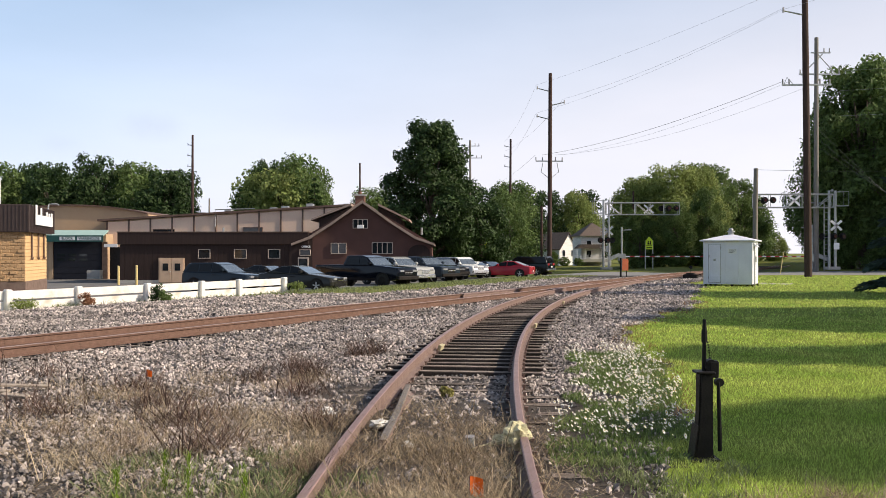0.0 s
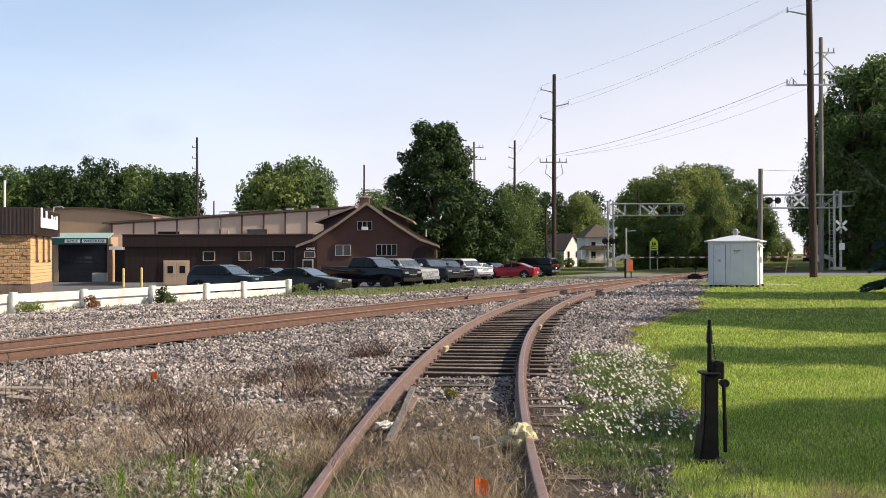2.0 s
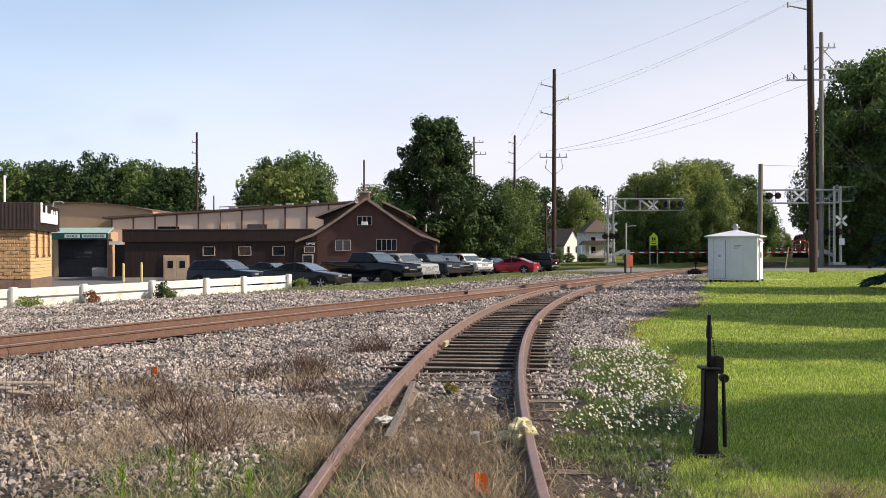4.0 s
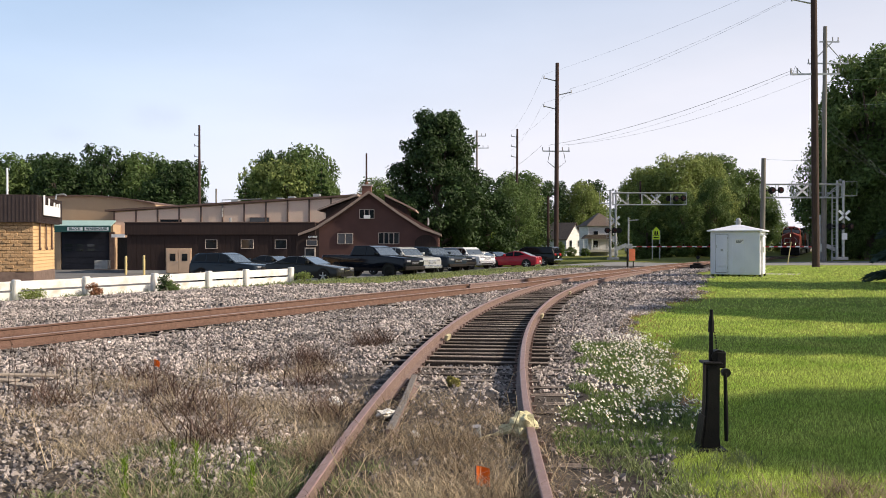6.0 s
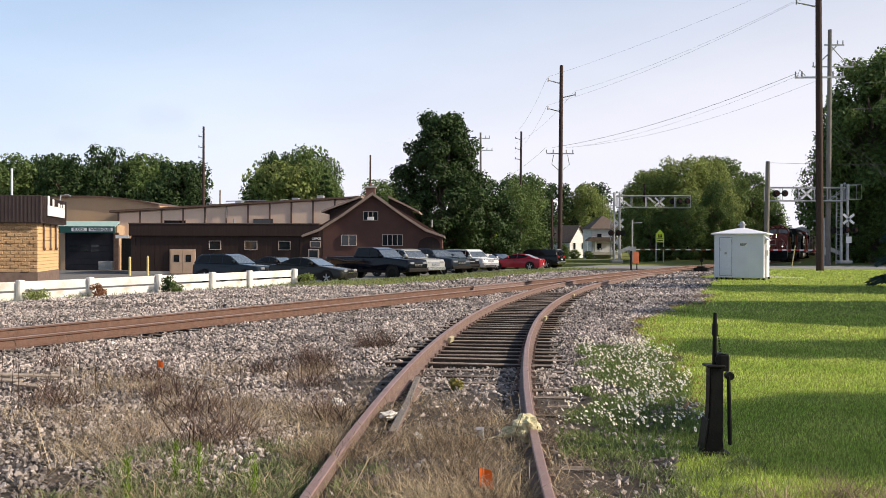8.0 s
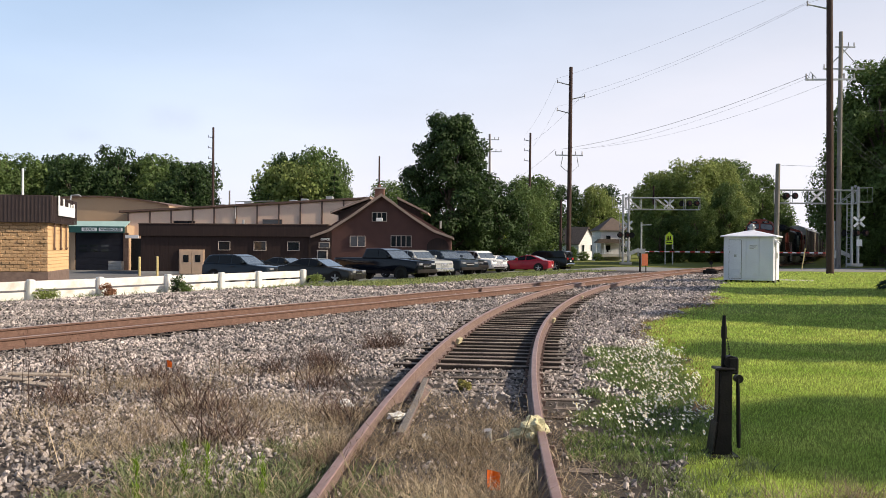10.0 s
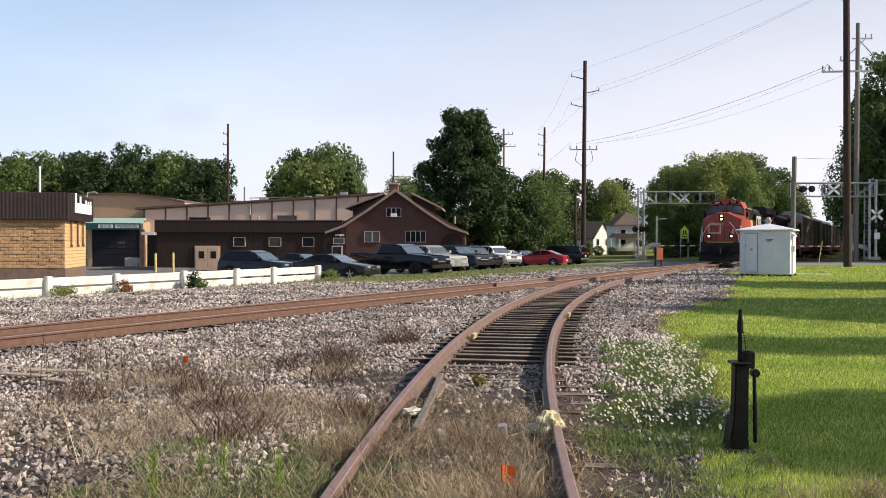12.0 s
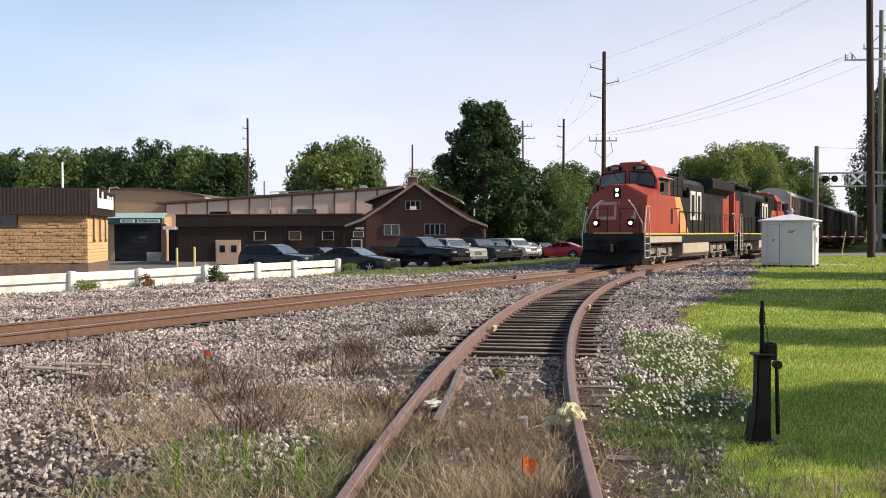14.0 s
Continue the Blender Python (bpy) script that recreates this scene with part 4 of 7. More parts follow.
# image of the street: the two signals stand either side of the track
crossing_signal("cantilever_signal", 16.9, 92.0, 7.5, 1, 0.15, "tall galvanised cantilever crossing signal seen from behind")
crossing_signal("cantilever_signal", 35.7, 81.5, -7.2, -1, 0.35, "tall galvanised cantilever crossing signal with red flashers")
gate(18.3, 91.0, 0.15, 1, 8.2, 1.22, "lowered red and white striped gate arm")
gate(34.3, 82.5, 0.15, -1, 6.4, 1.25, "lowered red and white striped gate arm")


def school_sign(x, y, s=1.0, up=0.0):
    t = thing("school_sign", "fluorescent yellow-green school crossing sign on twin posts", "road sign", "school signs", pose(x, y, 0.1))
    for dx in (-0.55 * s, 0.55 * s):
        part("post", box(B(), dx - 0.05, dx + 0.05, -0.03, 0.03, -0.1, 3.2 * s + up), M_GALV, t)
    part("sign_plate", prism(B(), [(-0.55 * s, 2.45 * s + up), (0.55 * s, 2.45 * s + up), (0.55 * s, 3.1 * s + up), (0, 3.75 * s + up), (-0.55 * s, 3.1 * s + up)], "y", -0.08, -0.05), M_LIME, t)
    part("plaque", box(B(), -0.55 * s, 0.55 * s, -0.08, -0.05, 1.85 * s + up, 2.38 * s + up), M_LIME, t)
    part("plaque_bar", box(B(), -0.4 * s, 0.4 * s, -0.09, -0.081, 2.05 * s + up, 2.18 * s + up), M_BLACK, t)
    for dx in (-0.16, 0.16):
        part("sign_mark", prism(B(), [(dx * s - 0.13 * s, 2.55 * s + up), (dx * s + 0.13 * s, 2.55 * s + up), (dx * s + 0.06 * s, 3.1 * s + up), (dx * s - 0.06 * s, 3.1 * s + up)], "y", -0.09, -0.081), M_BLACK, t)


school_sign(22.15, 95.5, 0.72, 0.7)
school_sign(6.2, 126.0, 0.72, 0.7)


def pole(name, label, x, y, z0, z1, r0, r1, lean=(0, 0), material=None):
    t = thing(name, label, "utility pole", "utility poles", pose(x, y, z0, lean[0], lean[1]))
    part("shaft", rod(B(), (0, 0, -0.5), (0, 0, z1 - z0), r0, r1, 14), material or M_POLE, t, smooth=False)
    return t


def bracket(parent, z, dx, rise=0.12):
    """A stand-off arm that holds one conductor."""
    a = part("bracket", rod(B(), (0, 0, z), (dx, 0, z + rise), 0.06, 0.05), M_GALV, parent)
    part("insulator", rod(B(), (dx, 0, z + rise - 0.12), (dx, 0, z + rise + 0.25), 0.07, 0.05), M_PORC, a)


def crossarm(parent, z, x0, x1, pins, tilt=0.0):
    a = part("crossarm", box(B(), x0, x1, -0.06, 0.06, z - 0.06, z + 0.06, m=pose(0, 0, 0, 0, tilt)), M_GALV, parent)
    for p in pins:
        part("insulator", rod(B(), (p, 0, z + 0.06), (p, 0, z + 0.42), 0.06, 0.05), M_PORC, a)


# the tall pole by the road
P1 = (25.98, 63.2)
p = pole("utility_pole", "tall brown wooden transmission pole at the lawn's edge", *P1, 0.05, 23.5, 0.27, 0.20, (0, -0.6))
bracket(p, 18.6, -1.55, 0.35)
bracket(p, 21.5, 1.55, 0.35)
crossarm(p, 13.65, -1.7, 1.8, (-1.65, -1.2, 1.0, 1.7))
part("arm_stay", pipe(B(), [(-1.55, 0, 13.7), (-1.35, 0, 14.2), (-0.95, 0, 13.75)], 0.03), M_GALV, p)
# the grey pole behind it
p = pole("utility_pole", "tall grey weathered pole with two short crossarms", 34.55, 82.3, 0.1, 21.7, 0.25, 0.18, (0, 0.2), M_POLEGREY)
crossarm(p, 20.2, -0.5, 1.3, (0.7, 1.2))
crossarm(p, 18.2, -1.6, 2.2, (-1.5, 1.4, 2.1))
part("brace", pipe(B(), [(-1.4, 0, 18.1), (0.6, 0, 20.1)], 0.05), M_GALV, p)
part("brace", pipe(B(), [(1.9, 0, 18.1), (0.1, 0, 20.1)], 0.05), M_GALV, p)
part("riser", rod(B(), (0.75, 0, 0), (0.75, 0, 6.2), 0.07), M_GALV, p)
part("riser_arm", rod(B(), (-1.2, 0, 6.3), (0.75, 0, 6.25), 0.05), M_GALV, p)
# short grey pole behind the cabinet
pole("utility_pole", "short grey weathered pole behind the signal cabinet", 24.2, 70.0 - 1.0, 0.1, 8.3, 0.2, 0.17, (0, 0.8), M_POLEGREY)
# the middle pole
P2 = (11.38, 95.0)
p = pole("utility_pole", "tall brown wooden transmission pole beside the car park", *P2, -0.2, 20.95, 0.26, 0.19, (0, 0.3))
bracket(p, 19.2, -1.4, 0.35)
bracket(p, 17.7, 1.5, 0.35)
bracket(p, 16.2, -1.4, 0.35)
crossarm(p, 11.75, -1.5, 1.4, (-1.5, -0.8, 0.6, 1.3))
for dx in (-0.75, 0.75):
    part("jumper", pipe(B(), [(dx, 0, 11.6), (dx * 1.25, 0, 10.6), (dx * 0.3, 0, 10.0)], 0.03), M_WIRE, p)
# farther poles
p = pole("utility_pole", "slim dark pole in the distance", 10.6, 141, -0.5, 19.8, 0.24, 0.16, (0, 0.4))
for z in (19.0, 17.4, 15.8):
    bracket(p, z, -0.9, 0.2)
p = pole("utility_pole", "pole with double crossarms behind a large tree", 4.4, 141, -0.5, 19.6, 0.22, 0.16, (0, -0.3), M_POLEGREY)
crossarm(p, 19.2, -0.4, 1.5, (0.8, 1.4))
crossarm(p, 17.3, -1.2, 1.9, (-1.1, 1.0, 1.8))
p = pole("utility_pole", "slim dark pole rising above the tree line", -37.5, 133.0, -0.8, 19.4, 0.24, 0.15, (0, 0))
for z in (18.6, 17.0, 15.4):
    bracket(p, z, -0.7, 0.15)
pole("utility_pole", "thin pole above the roofs", -13.0, 139.0, -0.8, 15.8, 0.18, 0.13)
pole("utility_pole", "thin pole above the roofs", -36.3, 138.0, -0.8, 10.2, 0.17, 0.12, (0, 0), M_POLEGREY)
pole("utility_pole", "thin pole above the roofs", -39.0 - 7.2, 92.5, -0.8, 9.6, 0.13, 0.11, (0, 0), M_WHITE)
pole("utility_pole", "thin dark pole behind the crossing", 27.0, 126.0, 0, 10.5, 0.17, 0.13)
pole("utility_pole", "thin dark pole beside the car park", 14.2, 128.0, -0.3, 8.5, 0.2, 0.16)


def wire(a, b, sag, r=0.009, thick=False):
    a, b = Vector(a), Vector(b)
    pts = []
    for i in range(17):
        t = i / 16
        p_ = a.lerp(b, t)
        p_.z -= sag * 4 * t * (1 - t)
        pts.append(p_)
    t_ = tagged(part("overhead_wire", pipe(B(), pts, r, 4), M_WIRE if thick else M_WIRETHIN), "thin overhead power line between wooden poles", "wire", "overhead wires")
    return t_


X1, Y1 = P1
X2, Y2 = P2
wire((X1 - 1.65, Y1, 19.2), (X2 + 1.5, Y2, 18.2), 0.5)
wire((X1 - 1.65, Y1, 19.1), (X2 - 1.4, Y2, 16.7), 0.6)
wire((X1 + 1.55, Y1, 22.0), (X2 - 1.4, Y2, 19.7), 0.4)
wire((X1 - 1.65, Y1, 14.0), (X2 - 0.8, Y2, 12.2), 0.65, 0.016, True)
wire((X1 - 1.2, Y1, 14.0), (X2 + 1.3, Y2, 12.2), 0.7, 0.008)
wire((X1 + 1.0, Y1, 14.0), (X2 + 0.6, Y2, 12.2), 1.0, 0.009)
for (z, dx) in ((19.7, -1.4), (18.2, 1.5), (16.7, -1.4)):
    wire((X2 + dx, Y2, z), (10.6 - 0.9, 141, z - 0.3), 0.8)
wire((X2 - 1.5, Y2, 12.2), (4.4, 141, 11.0), 0.8, 0.014, True)
wire((X1 - 1.65, Y1, 19.1), (52, 28, 24.0), 0.6)
wire((X1 + 1.55, Y1, 22.0), (55, 28, 26.0), 0.6)
for q in (0.0, 0.7, 1.6):
    wire((34.3 + 2.5, 82.3, 18.6 - q * 2.6), (60, 70, 19.6 - q * 2.6), 0.5)
wire((24.2, 69, 8.2), (60, 62, 9.5), 0.8, 0.012, True)
for q in (0, 0.9, 1.6):
    wire((34.8, 82.0, 13.0 - q), (41.5 + q, 76, 3.6), 0.1, 0.011, True)


# ---------------------------------------------------------------- trees
M_LEAF_DARK = mat("dark_maple_leaf", (0.032, 0.060, 0.019), (0.052, 0.090, 0.028), rough=0.6, scale=0.5, bscale=3, bump=0, island=0.45, trans=0.3, spec=0.25)
M_LEAF_MID = mat("oak_leaf", (0.092, 0.148, 0.044), (0.145, 0.20, 0.062), rough=0.6, scale=0.4, bscale=3, bump=0, island=0.45, trans=0.38, spec=0.25)
M_LEAF_LIGHT = mat("box_elder_leaf", (0.18, 0.24, 0.070), (0.275, 0.315, 0.10), rough=0.6, scale=0.4, bscale=3, bump=0, island=0.4, trans=0.42, spec=0.2)
M_NEEDLE = mat("blue_spruce_needle", (0.035, 0.058, 0.045), (0.055, 0.08, 0.062), rough=0.7, scale=1, bscale=4, bump=0, island=0.35, trans=0.15, spec=0.2)
M_LEAF_PURPLE = mat("dark_purple_leaf", (0.045, 0.035, 0.03), (0.06, 0.05, 0.035), rough=0.6, scale=0.5, bscale=3, bump=0, island=0.4, trans=0.25)


def leaves(rng, centers, radii, count, size, flat=0.75):
    """Many small bent leaf sprays on the outside of clumps."""
    w = np.array(radii) ** 2
    idx = rng.choice(len(centers), count, p=w / w.sum())
    d = rng.normal(size=(count, 3))
    d /= np.linalg.norm(d, axis=1)[:, None]
    rad = np.array(radii)[idx] * (1 - 0.45 * rng.random(count) ** 2 + 0.12 * rng.normal(size=count))
    c = np.array(centers)[idx] + d * rad[:, None] * np.array((1, 1, flat))
    n = d + 0.6 * rng.normal(size=(count, 3)) + np.array((0, 0, 0.4))
    n /= np.linalg.norm(n, axis=1)[:, None]
    u = np.cross(n, rng.normal(size=(count, 3)))
    u /= np.linalg.norm(u, axis=1)[:, None]
    v = np.cross(n, u)
    s = size * (0.6 + 0.8 * rng.random(count))[:, None]
    a = c - u * s
    b = c + v * s * 0.55 + n * s * 0.15
    e = c + u * s
    f = c - v * s * 0.55 + n * s * 0.15
    verts = np.stack([a, b, e, f], 1).reshape(-1, 3)
    faces = np.arange(count * 4).reshape(-1, 4)
    return verts.tolist(), faces.tolist()


def broad_tree(seed, h, w, leaf, count, size, trunk=0.25, low=0.12, shape=1.0, name="deciduous_tree", label="", category="tree", group="trees", k=56):
    """A tapered trunk with limbs and an uneven crown; h high, w wide, standing at the origin."""
    rng = np.random.default_rng(seed)
    t = thing(name, label, category, group)
    bm = rod(B(), (0, 0, -0.4), (0, 0, h * 0.45), trunk * 1.3, trunk * 0.7, 10)
    cen, rad = [], []
    for i in range(k):
        z = low + (0.97 - low) * ((i + 0.5) / k)
        env = math.sin(math.pi * min(1, max(0.0, (z - low * 0.6) / (1.08 - low * 0.6))) ** (0.8 * shape)) ** 0.65
        a = i * 2.4 + rng.normal() * 0.5
        q = w * 0.5 * env * (0.45 + 0.5 * rng.random())
        r = w * (0.13 + 0.08 * rng.random()) * (0.6 + 0.5 * env) * (34 / k) ** 0.3
        cen.append((q * math.cos(a), q * math.sin(a), h * z))
        rad.append(r)
        if i % 3 == 0:
            rod(bm, (0, 0, h * max(0.12, z * 0.55)), (cen[-1][0] * 0.9, cen[-1][1] * 0.9, cen[-1][2]), trunk * 0.35, trunk * 0.1, 6)
    part("trunk", bm, M_BARK, t)
    v, f = leaves(rng, cen, rad, count, size)
    cr = raw("crown", v, f, leaf, t)
    return t


def conifer(seed, h, w, leaf, count, size, name="conifer", label="", low=0.04, group="conifers"):
    rng = np.random.default_rng(seed)
    t = thing(name, label, "tree", group)
    bm = rod(B(), (0, 0, -0.3), (0, 0, h * 0.98), w * 0.045, 0.02, 8)
    z = low + (1 - low) * (1 - np.sqrt(rng.random(count)))
    tier = np.floor(z * 16) / 16
    zz = 0.35 * z + 0.65 * (tier + 0.03)
    a = rng.random(count) * 2 * np.pi
    lump = 1 + 0.22 * np.sin(a * 5 + tier * 37) + 0.15 * np.sin(a * 9 + tier * 91)
    q = (1 - zz) * w * 0.5 * lump * (0.35 + 0.65 * rng.random(count) ** 0.5)
    c = np.stack([q * np.cos(a), q * np.sin(a), h * zz - q * 0.28], 1)
    out = np.stack([np.cos(a), np.sin(a), -0.35 + 0.3 * rng.normal(size=count)], 1)
    out /= np.linalg.norm(out, axis=1)[:, None]
    u = np.cross(out, rng.normal(size=(count, 3)))
    u /= np.linalg.norm(u, axis=1)[:, None]
    s = size * (0.6 + 0.8 * rng.random(count))[:, None]
    verts = np.stack([c - out * s, c + u * s * 0.3, c + out * s, c - u * s * 0.3], 1).reshape(-1, 3)
    for i in range(30):
        zi = low + (0.9 - low) * i / 30
        ai = i * 2.4
        ri = (1 - zi) * w * 0.45
        rod(bm, (0, 0, h * zi), (ri * math.cos(ai), ri * math.sin(ai), h * zi - ri * 0.2), 0.035, 0.012, 5)
    part("trunk", bm, M_BARK, t)
    raw("crown", verts.tolist(), np.arange(count * 4).reshape(-1, 4).tolist(), leaf, t)
    return t


def put(base, x, y, sx=1.0, sz=1.0, turn=0.0, label=""):
    z = ground_z(x, y) - 0.05
    ob = copy_thing(base, Matrix.Translation((x, y, z)) @ pose(0, 0, 0, 0, 0, turn) @ Matrix.Diagonal((sx, sx, sz, 1)))
    if label:
        tagged(ob, label)
    return ob


def place(base, x, y, sx=1.0, sz=1.0, turn=0.0):
    base.matrix_basis = Matrix.Translation((x, y, ground_z(x, y) - 0.05)) @ pose(0, 0, 0, 0, 0, turn) @ Matrix.Diagonal((sx, sx, sz, 1))
    return base


# the big dark tree behind the gable
place(broad_tree(13, 16.9, 10.8, M_LEAF_DARK, 44000, 0.19, 0.4, 0.05, 0.66, "maple_tree", "large dark green maple with a tall dense crown", k=110), -1.2, 97.0)
place(broad_tree(12, 8.2, 6.5, M_LEAF_DARK, 9000, 0.20, 0.3, 0.1, 1.0, "maple_tree", "dark green tree beside a large maple"), 4.3, 101.0)
# far wood behind the buildings
far_a = place(broad_tree(21, 19.6, 15.0, M_LEAF_MID, 10000, 0.31, 0.4, 0.03, 0.9, label="broad green tree in the wood behind the warehouses and an added unseen one"), -84, 165)
far_b = place(broad_tree(22, 18.6, 13.0, M_LEAF_DARK, 10000, 0.31, 0.4, 0.03, 1.0, label="dark green tree in the wood behind the warehouses and an added unseen one"), -70, 160)
far_c = place(broad_tree(23, 16.8, 13.5, M_LEAF_LIGHT, 9000, 0.36, 0.4, 0.03, 1.0, label="light green tree behind the roofs"), -29.8, 151)
rng_t = random.Random(7)
for i in range(13):  # a second rank closes the gaps
    put((far_b, far_a)[i % 3 == 0], -132 + i * 6.1, 182 + 4 * (i % 2), 0.95, 1.0 + 0.07 * (i % 3), i * 61.0)
for x, y, s, z in ((-33.5, 160, 0.55, 0.86), (-31.5, 157, 0.6, 0.95), (-27, 158, 0.62, 0.98), (-22.5, 157, 0.55, 0.92)):
    put(far_a, x, y, s, z, x * 31.0)
for x, y, s, z, base in ((-92, 168, 1.0, 1.0, far_b), (-77, 170, 0.95, 1.02, far_b), (-64, 163, 0.85, 1.12, far_b), (-57, 165, 0.9, 1.0, far_a), (-50, 160, 0.95, 0.95, far_b),
                         (-47.5, 160, 0.75, 0.95, far_b), (-100, 170, 1, 0.98, far_a), (-108, 172, 1, 1.05, far_b), (-116, 170, 1, 1, far_a), (-124, 175, 1.1, 1.05, far_b),
                         (-26, 146, 0.8, 0.97, far_c), (-24, 148, 0.75, 0.98, far_a), (-30.5, 152, 0.6, 1.0, far_b), (-17, 150, 0.6, 0.62, far_c),
                         (-12, 150, 0.75, 0.7, far_a), (-8, 152, 0.8, 0.72, far_b), (7, 158, 0.8, 0.78, far_b), (12, 160, 0.8, 0.80, far_a), (13.8, 165, 0.85, 0.83, far_b),
                         (23.5, 206, 0.85, 0.92, far_b), (3, 150, 0.7, 0.7, far_b), (10, 133, 0.5, 0.6, far_a), (-4, 155, 0.7, 0.6, far_b), (33.0, 212, 0.9, 0.95, far_b)):
    put(base, x, y, s, z, rng_t.uniform(0, 360))
place(conifer(31, 15.0, 7.0, M_LEAF_DARK, 5000, 0.45, "conifer", "dark conifer rising among deciduous trees"), -20.5, 142)
place(conifer(32, 13.2, 7.5, M_LEAF_DARK, 5000, 0.45, "conifer", "dark conifer rising among deciduous trees"), -32.6, 142)
place(broad_tree(24, 7.0, 6.0, M_LEAF_PURPLE, 4000, 0.25, 0.2, 0.05, label="low purple-leaved tree before the wood"), -52, 140)
# trees behind the crossing
mid_a = place(broad_tree(41, 14.4, 12.0, M_LEAF_LIGHT, 24000, 0.19, 0.3, 0.02, 0.9, k=90, label="yellowish green tree behind the level crossing"), 33.0, 128)
mid_b = place(broad_tree(42, 14.4, 10.0, M_LEAF_MID, 22000, 0.18, 0.3, 0.02, 1.0, k=80, label="green tree behind the level crossing"), 31.5, 140)
for x, y, s, z, base in ((28.0, 130, 0.75, 0.9, mid_a), (37.3, 131, 0.8, 1.0, mid_a), (39.5, 136, 0.72, 1.08, mid_b), (31.0, 206, 1.0, 1.15, mid_a), (31.0, 118, 0.55, 0.6, mid_b),
                         (35.5, 120, 0.5, 0.75, mid_b), (44.0, 146, 0.95, 1.12, mid_b), (26.6, 120, 0.5, 0.55, mid_b), (40.0, 127.5, 0.35, 0.45, mid_b), (33.5, 142, 0.9, 1.0, mid_b),
                         (46.5, 150, 0.6, 0.75, mid_a), (52.5, 170, 0.7, 0.6, mid_a), (75.8, 203, 0.5, 0.45, mid_a), (50.6, 151, 0.85, 1.02, mid_b), (18.2, 205, 0.9, 0.95, mid_b), (23.0, 168, 0.22, 0.13, mid_b), (26.2, 172, 0.2, 0.11, mid_b), (20.4, 165, 0.25, 0.2, mid_b)):
    put(base, x, y, s, z, rng_t.uniform(0, 360))
# tall trees at the road's far side
big_a = place(broad_tree(51, 19.5, 12.0, M_LEAF_MID, 36000, 0.20, 0.45, 0.2, 1.0, k=100, label="tall green tree beside the track"), 43.9, 93, 1.0, 1.1)
big_b = place(broad_tree(52, 17.0, 13.0, M_LEAF_MID, 34000, 0.20, 0.45, 0.05, 1.0, k=100, label="broad green tree beside the road"), 47.5, 88, 1, 1)
for x, y, s, z, base in ((50, 101, 1.0, 1.1, big_a), 
                         # the far_b at (50, 82) is out of view, added to shade the signal mast
                         (70, 124, 1.0, 1.0, far_a), (44.5, 92, 0.45, 0.5, big_b), (44.0, 98, 0.6, 0.72, big_a), (42.8, 97, 0.8, 0.86, big_b), (50, 82, 0.9, 0.95, far_b), (53, 110, 0.95, 1.0, far_b), (59, 121, 0.95, 1.0, far_b), (64.5, 132, 0.95, 1.0, far_b), (71, 144, 1.0, 1.0, far_b), (78, 157, 1.0, 1.0, far_b), (66, 92, 1.0, 0.95, far_a), (78, 140, 1.2, 1.0, far_a), (90, 165, 1.4, 1.0, far_a), (100, 185, 1.4, 1.0, far_a)):
    put(base, x, y, s, z, rng_t.uniform(0, 360))
for x, y, s, z, base in ((43.5, 95, 0.5, 0.45, big_b), (48, 97, 0.5, 0.45, big_b), (61.8, 182, 0.8, 0.7, far_a), (68, 196, 0.8, 0.6, far_a),
                         (57.5, 128, 0.7, 0.7, far_a), (55.0, 170, 0.8, 0.9, mid_a), (118, 205, 1.4, 0.9, far_a), (130, 240, 1.8, 0.9, far_a), (110, 245, 1.5, 0.6, far_a), (50, 215, 1.5, 0.7, far_a), (78, 250, 1.6, 0.6, far_a)):
    put(base, x, y, s, z, rng_t.uniform(0, 360))
# unseen trees added behind the viewer to darken reflections and cut sky light
for i in range(8):
    put((far_a, far_b)[i % 2], -92 + i * 26.0, -34 - 9 * (i % 3), 1.1, 0.95 + 0.1 * (i % 2), i * 70.0)
# spruces along the lawn; their shade lies across it
spruce = place(conifer(61, 13.5, 6.2, M_NEEDLE, 34000, 0.17, "spruce_tree", "blue-green spruce with branches down to the lawn", 0.01, "spruces"), 20.9, 36.5)
arbor = place(broad_tree(63, 10.0, 3.0, M_NEEDLE, 12000, 0.18, 0.16, 0.02, 0.8, "columnar_evergreen", "dense columnar evergreen at the lawn's edge", "tree", "evergreens"), 20.5, 13.4, 1.6, 1.06)
for y, x, s, z in ((6.3, 18.2, 1.2, 0.94), (8.0, 18.6, 0.75, 0.9), (20.4, 23.5, 1.6, 1.04), (23.8, 24.5, 1.4, 1.04), (33.0, 27.5, 0.95, 1.0)):
    put(arbor, x, y, s, z, y * 40)


# ---------------------------------------------------------------- vehicles in the car park
CAR_GLASS = mat("car_side_glass", (0.008, 0.009, 0.011), (0.006, 0.007, 0.008), rough=0.05, spec=0.2, bump=0, scale=1)
WINDSCREEN = glass("windscreen_glass", (0.09, 0.11, 0.13), 0.04)
WINDSCREEN.node_tree.nodes["Principled BSDF"].inputs["Specular IOR Level"].default_value = 1.0
WINDSCREEN.node_tree.nodes["Principled BSDF"].inputs["Coat Weight"].default_value = 1.0
M_LAMPGLASS = mat("headlamp_glass", (0.42, 0.43, 0.45), (0.25, 0.25, 0.27), rough=0.15, spec=0.8, bump=0, metal=0.3)
M_TAIL = mat("tail_lamp", (0.35, 0.02, 0.02), rough=0.2, bump=0)
M_PLATE = mat("licence_plate", (0.7, 0.7, 0.68), rough=0.5, bump=0)


